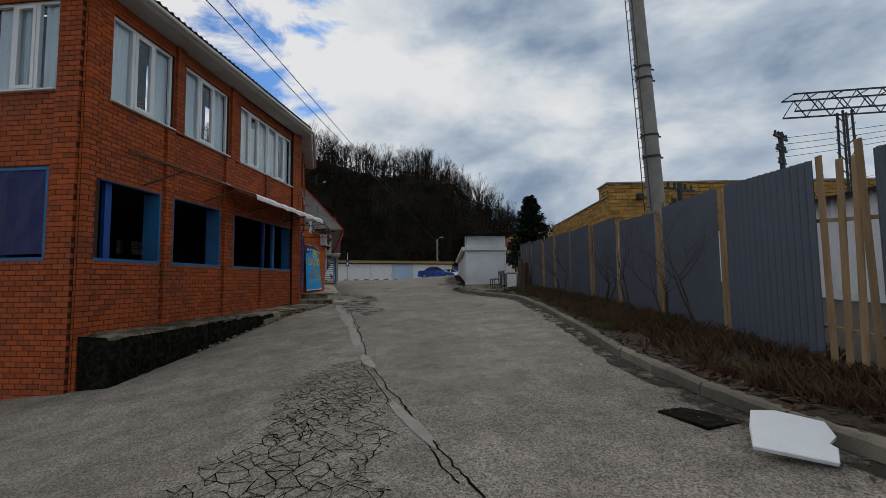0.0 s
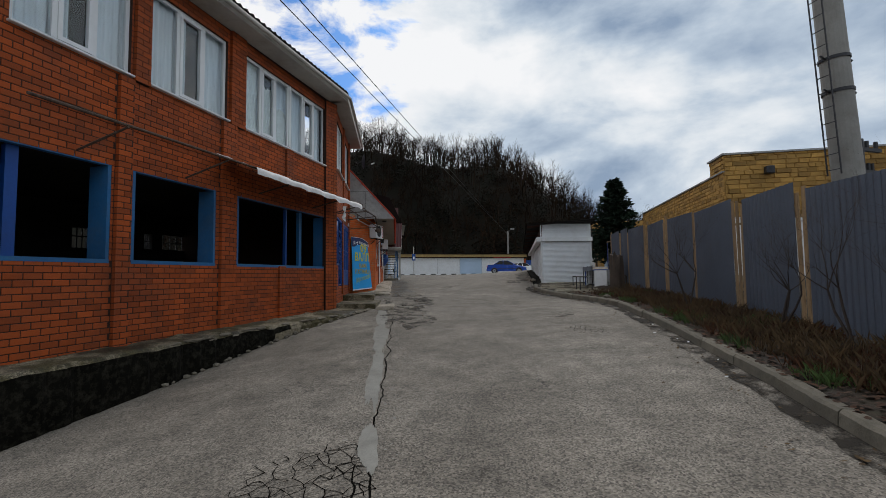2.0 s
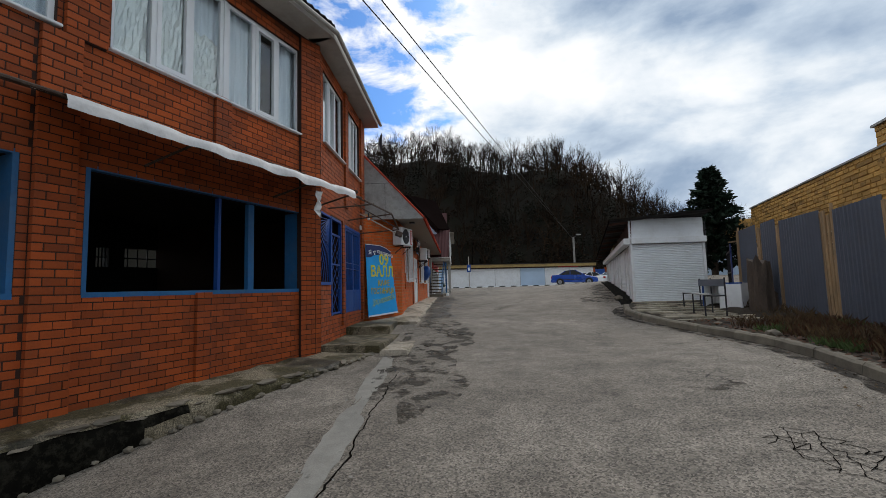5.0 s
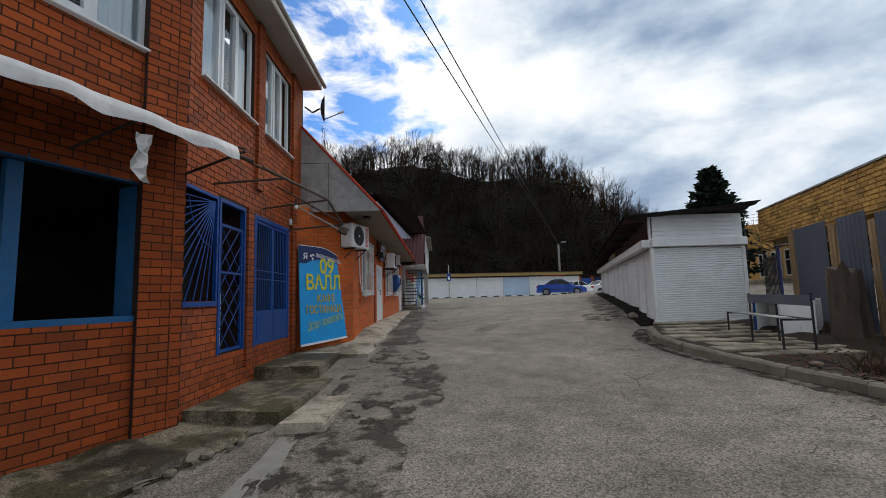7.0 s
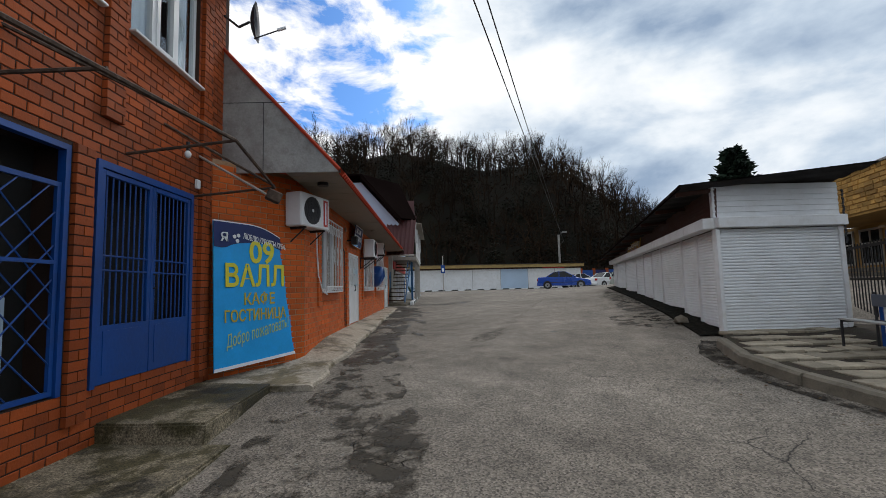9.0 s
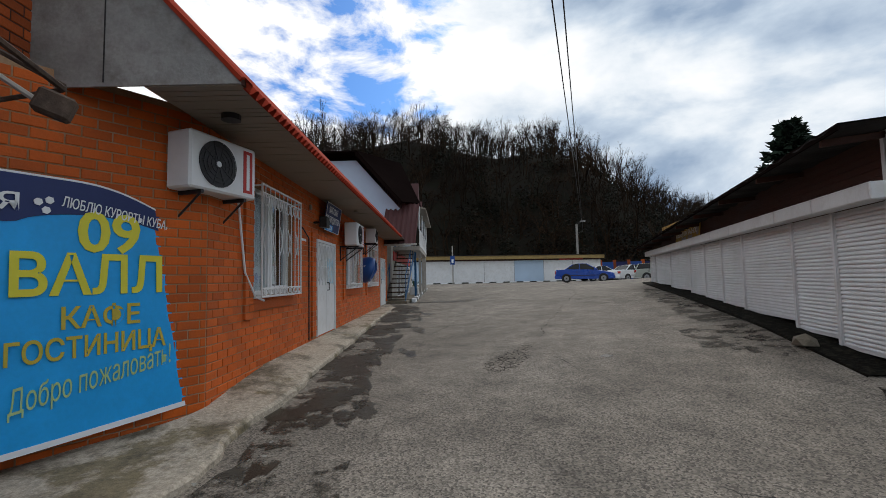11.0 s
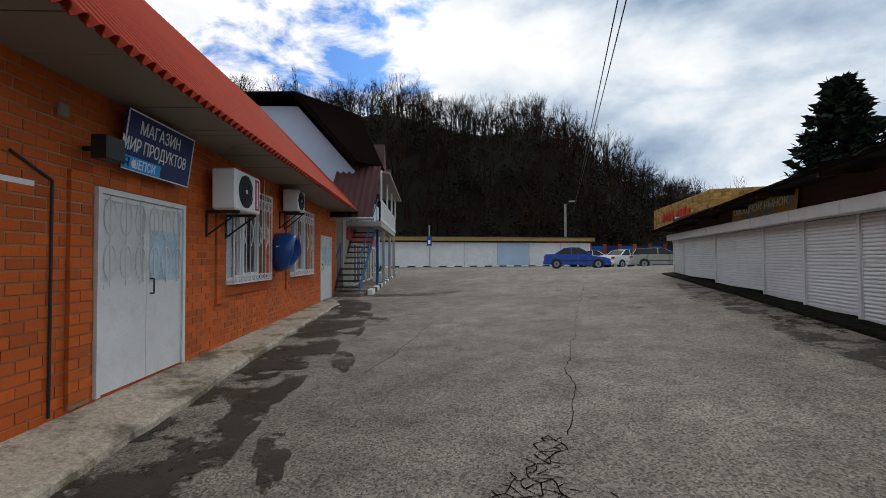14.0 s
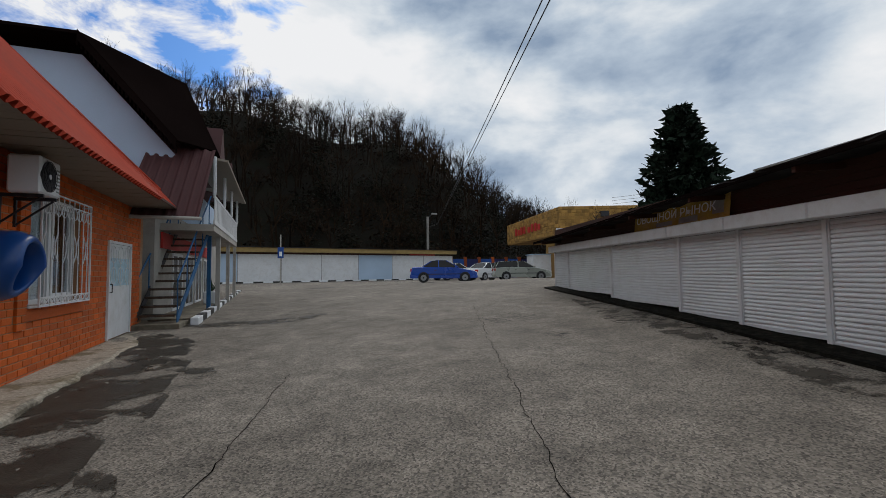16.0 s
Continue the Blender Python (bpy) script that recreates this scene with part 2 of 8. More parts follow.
CRACK = surf("crack_dirt", (0.010, 0.009, 0.008), 1.0, var=0.2, bump=0, spec=0.0)
PVC = surf("white_pvc", (0.74, 0.76, 0.78), 0.42, var=0.05, bump=0.03, dirt=(0.5, 0.5, 0.47), dirt_amt=0.2)
CURTAIN = surf("curtain_voile", (0.78, 0.84, 0.88), 0.9, var=0.1, fine=14, bump=0.2)
FOIL = surf("foil_sheet", (0.62, 0.64, 0.60), 0.32, metal=0.6, var=0.2, fine=14, bump=0.9)
# near-black colour that stands in for the shade of unlit rooms
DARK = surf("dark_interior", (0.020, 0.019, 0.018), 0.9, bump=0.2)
GLASS = glass_mat("window_glass")
CARGLASS = surf("car_glass", (0.010, 0.011, 0.012), 0.12, var=0.05, bump=0.0, spec=0.25)
BLUE = surf("blue_paint", (0.003, 0.060, 0.28), 0.5, var=0.2, fine=20, bump=0.2, dirt=(0.02, 0.03, 0.09), dirt_amt=0.4)
TEALBLUE = surf("faded_blue_paint", (0.016, 0.115, 0.28), 0.6, var=0.25, fine=20, bump=0.2, dirt=(0.12, 0.14, 0.14), dirt_amt=0.3)
DEEPBLUE = surf("blue_tarpaulin", (0.005, 0.010, 0.085), 0.6, var=0.3, bump=0.4)
TARP = surf("white_tarpaulin", (0.62, 0.61, 0.60), 0.6, var=0.12, big=2.5, fine=12, bump=0.8, dirt=(0.36, 0.33, 0.30), dirt_amt=0.4)
RUSTY = surf("rusty_steel", (0.085, 0.055, 0.040), 0.8, metal=0.2, var=0.4, big=6, fine=60, dirt=(0.22, 0.17, 0.13), dirt_amt=0.5)
SLATE = surf("grey_slate_roof", (0.045, 0.042, 0.042), 0.95, spec=0.1, var=0.35, big=2, fine=30, bump=0.5)
FASCIA = surf("fascia_boards", (0.42, 0.40, 0.36), 0.7, var=0.15, dirt=(0.16, 0.14, 0.11), dirt_amt=0.4)
REDROOF = surf("red_metal_roof", (0.40, 0.050, 0.024), 0.75, spec=0.12, var=0.15, fine=20, bump=0.1, dirt=(0.17, 0.03, 0.02), dirt_amt=0.35)
# brown boards, darkened further to hold the shade under the unlit eave
SOFFIT = surf("soffit_siding", (0.27, 0.235, 0.19), 0.65, var=0.12, bump=0.15, dirt=(0.25, 0.22, 0.18), dirt_amt=0.4)
ZINC = surf("weathered_sheet_metal", (0.36, 0.36, 0.35), 0.55, metal=0.35, var=0.3, big=1.6, dirt=(0.12, 0.10, 0.08), dirt_amt=0.55)
WHITEMETAL = surf("white_steel", (0.70, 0.71, 0.72), 0.5, var=0.07, dirt=(0.42, 0.38, 0.32), dirt_amt=0.35, big=1.5)
SHUTTER = surf("white_shutter_slats", (0.72, 0.74, 0.76), 0.5, var=0.06, big=0.9, dirt=(0.45, 0.42, 0.38), dirt_amt=0.3, bump=0.05)
FENCEMETAL = surf("grey_profiled_sheet", (0.092, 0.104, 0.134), 0.55, metal=0.25, var=0.12, big=1.2, dirt=(0.09, 0.085, 0.08), dirt_amt=0.3, bump=0.05)
WOOD = surf("pale_boards", (0.34, 0.22, 0.115), 0.85, var=0.3, big=3, fine=50, stretch=(3, 3, 0.5), rnd=0.3, dirt=(0.16, 0.11, 0.07), dirt_amt=0.5)
BROWNBOARD = surf("brown_boards", (0.060, 0.022, 0.014), 0.7, var=0.25, fine=30, stretch=(1, 1, 6))
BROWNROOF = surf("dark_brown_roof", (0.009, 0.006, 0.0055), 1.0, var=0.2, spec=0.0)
MAROON = surf("maroon_metal_roof", (0.085, 0.040, 0.040), 0.75, var=0.15, spec=0.15)
PALEBLUE = surf("pale_blue_siding", (0.42, 0.54, 0.68), 0.7, var=0.06)
STONE = surf("yellow_sandstone", (0.50, 0.285, 0.075), 0.85, var=0.22, big=1.2, fine=25, bump=0.6, rnd=0.55, dirt=(0.26, 0.13, 0.035), dirt_amt=0.5)
STONEGROUT = surf("stone_joints", (0.36, 0.205, 0.06), 0.95, bump=0.4)
POLECON = surf("pole_concrete", (0.27, 0.26, 0.24), 0.85, var=0.2, big=1.0, fine=40, bump=0.4, dirt=(0.14, 0.12, 0.10), dirt_amt=0.5)
STEELDARK = surf("dark_steel", (0.045, 0.045, 0.05), 0.55, metal=0.5, var=0.3, big=5)
SOIL = surf("verge_soil", (0.034, 0.022, 0.013), 0.95, var=0.5, big=1.6, fine=26, bump=1.0, dirt=(0.030, 0.036, 0.012), dirt_amt=0.6)
DRYGRASS = surf("dry_grass", (0.11, 0.066, 0.028), 0.9, var=0.35, big=1.2, rnd=0.5, bump=0)
REDGRASS = surf("russet_dead_growth", (0.082, 0.031, 0.011), 0.9, var=0.35, big=1.2, rnd=0.5, bump=0)
GREENGRASS = surf("green_grass", (0.07, 0.115, 0.028), 0.85, var=0.3, rnd=0.4, bump=0)
BARK = surf("bark", (0.075, 0.055, 0.042), 0.95, var=0.35, big=5, fine=40, stretch=(1, 1, 0.3), bump=0.8)
TWIG = surf("bare_twigs", (0.062, 0.045, 0.036), 0.95, var=0.25, bump=0, rnd=0.4)
# hill colours kept near black: its backlit shade is put into them
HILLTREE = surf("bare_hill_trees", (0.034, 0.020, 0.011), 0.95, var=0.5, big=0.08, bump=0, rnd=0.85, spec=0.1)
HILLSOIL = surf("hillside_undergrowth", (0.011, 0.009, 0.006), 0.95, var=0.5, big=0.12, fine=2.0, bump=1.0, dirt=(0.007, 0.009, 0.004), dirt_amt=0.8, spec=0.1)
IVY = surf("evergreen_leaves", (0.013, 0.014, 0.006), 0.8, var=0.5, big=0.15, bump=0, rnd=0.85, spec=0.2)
CEDAR = surf("conifer_needles", (0.012, 0.026, 0.014), 0.8, var=0.35, big=1.2, bump=0, rnd=0.5, spec=0.2)
BLACKPLASTIC = surf("black_plastic", (0.018, 0.018, 0.02), 0.5, var=0.2, bump=0.1)
RUBBER = surf("tyre_rubber", (0.022, 0.022, 0.022), 0.9, bump=0.2)
ALLOY = surf("wheel_alloy", (0.30, 0.31, 0.32), 0.4, metal=0.8, var=0.1, bump=0)
CARBLUE = surf("blue_car_paint", (0.006, 0.060, 0.36), 0.25, metal=0.1, var=0.08, bump=0, spec=0.6)
CARWHITE = surf("white_car_paint", (0.72, 0.73, 0.74), 0.25, var=0.04, bump=0, spec=0.6)
CARSILVER = surf("greygreen_car_paint", (0.33, 0.35, 0.31), 0.3, metal=0.3, var=0.05, bump=0, spec=0.6)
LAMPCLEAR = surf("lamp_lens", (0.6, 0.6, 0.58), 0.15, var=0.05, bump=0)
LAMPRED = surf("tail_lens", (0.35, 0.02, 0.015), 0.2, var=0.05, bump=0)
SIGNBLUE = surf("banner_sky_blue", (0.012, 0.37, 0.85), 0.5, var=0.12, big=1.6, bump=0.12)
SIGNNAVY = surf("sign_navy", (0.012, 0.028, 0.13), 0.5, var=0.12, bump=0.08)
SIGNYELLOW = surf("lettering_yellow", (0.72, 0.66, 0.05), 0.5, var=0.06, bump=0)
SIGNOCHRE = surf("lettering_faded_ochre", (0.58, 0.47, 0.06), 0.5, var=0.15, bump=0)
SIGNLIME = surf("script_lime", (0.42, 0.60, 0.28), 0.5, var=0.1, bump=0)
SIGNWHITE = surf("lettering_white", (0.80, 0.82, 0.84), 0.5, var=0.04, bump=0)
SIGNRED = surf("lettering_red", (0.50, 0.03, 0.025), 0.5, var=0.08, bump=0)
SIGNBEIGE = surf("faded_banner_cloth", (0.50, 0.34, 0.07), 0.8, var=0.3, big=2.0, bump=0.2, dirt=(0.42, 0.38, 0.28), dirt_amt=0.5)
POSTERBLUE = surf("poster_pale_blue", (0.45, 0.62, 0.72), 0.6, var=0.25, big=4, bump=0)
PHONEBLUE = surf("phone_hood_blue", (0.008, 0.065, 0.26), 0.3, var=0.08, bump=0, spec=0.5)
POLYFOAM = surf("white_polystyrene", (0.78, 0.79, 0.80), 0.8, var=0.06, fine=60, bump=0.5, dirt=(0.45, 0.42, 0.38), dirt_amt=0.25)
YELLOWBAND = surf("yellow_fascia", (0.34, 0.235, 0.085), 0.7, var=0.2, big=1.5, dirt=(0.16, 0.10, 0.04), dirt_amt=0.4)
GRAVELLIGHT = surf("pale_filler", (0.27, 0.255, 0.225), 0.9, var=0.2, big=4, fine=60, bump=0.5)
PAVER = surf("worn_pavers", (0.40, 0.345, 0.26), 0.9, var=0.25, big=3, fine=45, bump=0.5, rnd=0.5, dirt=(0.12, 0.10, 0.06), dirt_amt=0.5)
PLANTGREEN = surf("planter_leaves", (0.05, 0.09, 0.045), 0.7, var=0.3, bump=0, rnd=0.3)
BLACKPAINT = surf("kerb_black_paint", (0.025, 0.025, 0.025), 0.8, var=0.3)

# ---- mesh helpers ----
RNG = random.Random(7)


def thing(name, m=None, label="", category="", group="", kind=""):
    ob = new(name)
    ob.empty_display_size = 0.2
    if m is not None:
        ob.matrix_basis = m
    return tagged(ob, label, category, group, kind)


def mesh_of(bm, name, material, smooth=False):
    bmesh.ops.recalc_face_normals(bm, faces=bm.faces)
    me = bpy.data.meshes.new(name)
    bm.to_mesh(me)
    bm.free()
    me.materials.append(material)
    if smooth:
        me.polygons.foreach_set("use_smooth", [True] * len(me.polygons))
    return me


def part(name, bm, material, parent=None, label="", m=None, smooth=False):
    """One mesh object under a thing or a part; at top level when it has no parent."""
    me = bm if isinstance(bm, bpy.types.Mesh) else mesh_of(bm, name, material, smooth)
    ob = new(name, me)
    if parent is not None:
        ob.parent = parent
    if m is not None:
        ob.matrix_basis = m
    if label:
        ob["label"] = label
    return ob


def box(bm, x0, x1, y0, y1, z0, z1, bev=0.0):
    vs = [bm.verts.new((x, y, z)) for x in (x0, x1) for y in (y0, y1) for z in (z0, z1)]
    fs = [bm.faces.new([vs[i] for i in f]) for f in ((0, 1, 3, 2), (4, 6, 7, 5), (0, 4, 5, 1), (2, 3, 7, 6), (0, 2, 6, 4), (1, 5, 7, 3))]
    if bev:
        es = list({e for f in fs for e in f.edges})
        bmesh.ops.bevel(bm, geom=es, offset=bev, segments=1, affect="EDGES")
    return vs


def boxes(*dims, bev=0.0):
    bm = bmesh.new()
    for d in dims:
        box(bm, *d, bev=bev)
    return bm


def tube(bm, p, q, r, n=6, r2=None):
    p, q = Vector(p), Vector(q)
    d = (q - p).normalized()
    a = d.orthogonal().normalized()
    b = d.cross(a)
    r2 = r if r2 is None else r2
    rings = []
    for c, rr in ((p, r), (q, r2)):
        rings.append([bm.verts.new(c + (a * math.cos(k * math.tau / n) + b * math.sin(k * math.tau / n)) * rr) for k in range(n)])
    for k in range(n):
        bm.faces.new((rings[0][k], rings[0][(k + 1) % n], rings[1][(k + 1) % n], rings[1][k]))
    bm.faces.new(rings[0][::-1])
    bm.faces.new(rings[1])


def tubes(segs, r, n=6):
    bm = bmesh.new()
    for p, q in segs:
        tube(bm, p, q, r, n)
    return bm


def bent(line, r, n=5):
    """One bent bar along a line of points."""
    bm = bmesh.new()
    line = [Vector(p) for p in line]
    rings = []
    side = (line[1] - line[0]).orthogonal().normalized()
    for i, p in enumerate(line):
        d = (line[min(i + 1, len(line) - 1)] - line[max(i - 1, 0)]).normalized()
        side = side - d * side.dot(d)
        side = side.normalized() if side.length > 1e-4 else d.orthogonal().normalized()
        up = d.cross(side)
        rings.append([bm.verts.new(p + (side * math.cos(k * math.tau / n) + up * math.sin(k * math.tau / n)) * r) for k in range(n)])
    for a, b in zip(rings, rings[1:]):
        for k in range(n):
            bm.faces.new((a[k], a[(k + 1) % n], b[(k + 1) % n], b[k]))
    bm.faces.new(rings[0][::-1])
    bm.faces.new(rings[-1])
    return bm


def prism(pts, z0, z1):
    """A plan polygon raised from z0 to z1."""
    bm = bmesh.new()
    lo = [bm.verts.new((x, y, z0)) for x, y in pts]
    hi = [bm.verts.new((x, y, z1)) for x, y in pts]
    bm.faces.new(lo[::-1])
    bm.faces.new(hi)
    for i in range(len(pts)):
        j = (i + 1) % len(pts)
        bm.faces.new((lo[i], lo[j], hi[j], hi[i]))
    return bm


def slab(corners, th):
    """A flat sheet through the corners, th thick."""
    bm = bmesh.new()
    c = [Vector(v) for v in corners]
    n = (c[1] - c[0]).cross(c[2] - c[0]).normalized() * th
    lo, hi = [bm.verts.new(v) for v in c], [bm.verts.new(v + n) for v in c]
    bm.faces.new(lo[::-1])
    bm.faces.new(hi)
    for i in range(len(c)):
        j = (i + 1) % len(c)
        bm.faces.new((lo[i], lo[j], hi[j], hi[i]))
    return bm


def wavy(o, u, v, nu, th, amp, pitch, square=False):
    """A corrugated sheet from o along u (ribs side by side) and v (along the ribs)."""
    bm = bmesh.new()
    o, u, v = Vector(o), Vector(u), Vector(v)
    n = u.cross(v).normalized()
    steps = max(4, int(u.length / pitch * (4 if not square else 4)))
    rows = []
    for i in range(steps + 1):
        ph = i / steps * u.length / pitch
        h = amp * (math.sin(ph * math.tau) if not square else (1 if (ph % 1) < 0.5 else -1))
        a = o + u * (i / steps) + n * h
        rows.append([bm.verts.new(a + n * k + v * s) for k in (0, th) for s in (0, 1)])
    for a, b in zip(rows, rows[1:]):
        for i, j in ((0, 1), (1, 3), (3, 2), (2, 0)):
            bm.faces.new((a[i], b[i], b[j], a[j]))
    return bm


def pts_mesh(name, verts, faces, material):
    me = bpy.data.meshes.new(name)
    me.from_pydata(verts, [], faces)
    me.materials.append(material)
    return me


def lettering(text, size, material, parent, m, name="lettering", shear=0.0, depth=0.002, label="", bold=0.0, spread=1.0):
    """Letters in the built-in font, as a mesh; m: pose of the baseline's start, letters facing -y of it."""
    cu = bpy.data.curves.new(name, "FONT")
    cu.body, cu.size, cu.shear, cu.extrude, cu.offset, cu.space_character = text, size, shear, depth, bold, spread
    cu.resolution_u = 3
    tmp = new(name, cu)
    bpy.context.view_layer.update()
    me = bpy.data.meshes.new_from_object(tmp.evaluated_get(bpy.context.evaluated_depsgraph_get()))
    bpy.data.objects.remove(tmp)
    me.materials.clear()
    me.materials.append(material)
    xs = [v.co.x for v in me.vertices] or [0]
    ob = new(name, me)
    ob.parent = parent
    ob.matrix_basis = m @ pose(0, 0, 0, 90) @ Matrix.Translation((-min(xs), 0, 0))
    if label:
        ob["label"] = label
    return ob, max(xs) - min(xs)


def fit_lettering(text, width, height, material, parent, m, **kw):
    """Letters scaled to a width and a capital height."""
    ob, w = lettering(text, 1.0, material, parent, m, **kw)
    ob.matrix_basis = ob.matrix_basis @ Matrix.Diagonal((width / w, height / 0.73, 1, 1))
    return ob


def smooth(a, b, v):
    v = min(max((v - a) / (b - a), 0), 1)
    return v * v * (3 - 2 * v)


def lerp_table(v, table):
    for (a, p), (b, q) in zip(table, table[1:]):
        if v <= b:
            return p + (q - p) * max(0, (v - a)) / (b - a)
    return table[-1][1]


ROAD_RISE = ((-40, -1.2), (-10, -0.35), (0, 0.03), (7, 0.26), (12, 0.55), (16, 0.76), (20, 1.02), (25, 1.2), (30, 1.35), (40, 1.55), (60, 1.9), (80, 2.1))


def ground_z(x, y):
    """The height of the road and yard."""
    z = lerp_table(y, ROAD_RISE)
    z -= 0.13 * min(8, max(0, 0.3 - x)) * (1 - smooth(11, 17, y)) * smooth(-30, -5, y)
    z += 0.045 * min(4, max(0, x - 2)) * (1 - smooth(14, 20, y)) * smooth(-12, 0, y)
    z += 0.07 * min(12, max(0, x - 3)) * smooth(17, 26, y) * (1 - smooth(36, 60, y))
    return z


# ---- ground ----
def axis(parts):
    out = []
    for a, b, step in parts:
        n = max(1, round((b - a) / step))
        out += [a + (b - a) * i / n for i in range(n)]
    return out + [parts[-1][1]]


def make_ground():
    xs = axis(((-900, -60, 120), (-60, -12, 4), (-12, 24, 0.5), (24, 60, 3), (60, 900, 120)))
    ys = axis(((-900, -40, 120), (-40, -6, 3), (-6, 48, 0.5), (48, 80, 2), (80, 900, 120)))
    verts = []
    for y in ys:
        for x in xs:
            bump = 0.012 * noise.noise((x * 0.6, y * 0.6, 3.0)) if -12 < x < 24 and -6 < y < 48 else 0
            verts.append((x, y, ground_z(x, min(max(y, -40), 80)) + bump))
    n = len(xs)
    faces = [(j * n + i, j * n + i + 1, (j + 1) * n + i + 1, (j + 1) * n + i) for j in range(len(ys) - 1) for i in range(n - 1)]
    me = pts_mesh("road", verts, faces, ASPHALT)
    me.polygons.foreach_set("use_smooth", [True] * len(me.polygons))
    return tagged(new("road", me), "cracked worn grey asphalt road and yard", "road", kind="structure")


make_ground()


def blotch(name, cx, cy, rx, ry, rot, material, label, seed, lift=0.006, n=40, rough=0.35):
    """An irregular flat patch that lies on the ground."""
    bm = bmesh.new()
    rings = []
    for k in range(5):
        ring = []
        for i in range(n):
            a = i * math.tau / n
            r = (k + 1) / 5 * (1 + rough * noise.noise((math.cos(a) * 1.6 + seed, math.sin(a) * 1.6, seed * 3.3)) + rough * 0.5 * noise.noise((math.cos(a) * 6 + seed, math.sin(a) * 6, seed)))
            x, y = rx * r * math.cos(a), ry * r * math.sin(a)
            x, y = cx + x * math.cos(rot) - y * math.sin(rot), cy + x * math.sin(rot) + y * math.cos(rot)
            ring.append(bm.verts.new((x, y, ground_z(x, y) + 0.012 * noise.noise((x * 0.6, y * 0.6, 3.0)) + lift)))
        rings.append(ring)
    bm.faces.new(rings[0])
    for a, b in zip(rings, rings[1:]):
        for i in range(n):
            j = (i + 1) % n
            bm.faces.new((a[i], a[j], b[j], b[i]))
    ob = part(name, bm, material, smooth=True)
    return tagged(ob, label, "patch", kind="structure")


# ---- brick walls with openings ----
def cells(length, z0, z1, holes):
    """The wall's face cut into rectangles round the holes (u0, u1, z0, z1)."""
    us = sorted({0, length, *[h[0] for h in holes], *[h[1] for h in holes]})
    zs = sorted({z0, z1, *[h[2] for h in holes], *[h[3] for h in holes]})
    for a, b in zip(us, us[1:]):
        run = None
        for c, d in zip(zs, zs[1:]):
            mid = ((a + b) / 2, (c + d) / 2)
            solid = not any(h[0] < mid[0] < h[1] and h[2] < mid[1] < h[3] for h in holes)
            if solid and run:
                run[1] = d
            elif solid:
                run = [c, d]
            elif run:
                yield a, b, run[0], run[1]
                run = None
        if run:
            yield a, b, run[0], run[1]


def wall_backing(length, z0, z1, holes, depth):
    bm = bmesh.new()
    for a, b, c, d in cells(length, z0, z1, holes):
        box(bm, a, b, 0, depth, c, d)
    bmesh.ops.remove_doubles(bm, verts=bm.verts, dist=1e-5)
    return bm


BRICK_MESHES = {}


def brick_mesh(w, h, d, material):
    key = (round(w, 3), round(h, 3), round(d, 3), material.name)
    if key not in BRICK_MESHES:
        bm = bmesh.new()
        box(bm, 0, w, -d, 0.002, 0, h)
        fr = [f for f in bm.faces if abs(f.calc_center_median().y + d) < 1e-4]
        bmesh.ops.inset_region(bm, faces=fr, thickness=0.004, depth=0.003)
        BRICK_MESHES[key] = mesh_of(bm, "brick", material)
    return BRICK_MESHES[key]


PENDING = []


def lay_bricks(wall, length, z0, z1, holes, material, piers=(), near=None, bl=0.22, bh=0.09, joint=0.012):
    """Notes the bricks of a wall; they are laid at the end of the file. piers: (u0, u1, z0, z1, out)."""
    PENDING.append((wall, length, z0, z1, holes, material, piers, near, bl, bh, joint))


def brick_rows(length, z0, z1, holes, piers, bl, bh, joint):
    rows = int((z1 - z0) / bh)
    for r in range(rows):
        z = z0 + r * bh
        spans = [(0.0, length, 0.0)]
        for u0, u1, a, b, out in piers:
            if a <= z + bh / 2 <= b:
                cut = []
                for s0, s1, o in spans:
                    if o == 0.0 and u0 < s1 and u1 > s0:
                        if u0 > s0:
                            cut.append((s0, u0, 0.0))
                        cut.append((max(u0, s0), min(u1, s1), out))
                        if u1 < s1:
                            cut.append((u1, s1, 0.0))
                    else:
                        cut.append((s0, s1, o))
                spans = cut
        for u0, u1, a, b in holes:
            if a < z + bh / 2 < b:
                cut = []
                for s0, s1, o in spans:
                    if u0 < s1 and u1 > s0:
                        if u0 > s0:
                            cut.append((s0, u0, o))
                        if u1 < s1:
                            cut.append((u1, s1, o))
                    else:
                        cut.append((s0, s1, o))
                spans = cut
        for s0, s1, o in spans:
            u = s0 - (bl / 2 if r % 2 else 0)
            while u < s1 - 0.03:
                a, b = max(u, s0), min(u + bl, s1)
                if b - a > 0.04:
                    yield a + joint / 2, b - joint / 2, z + joint / 2, z + bh - joint / 2, o
                u += bl


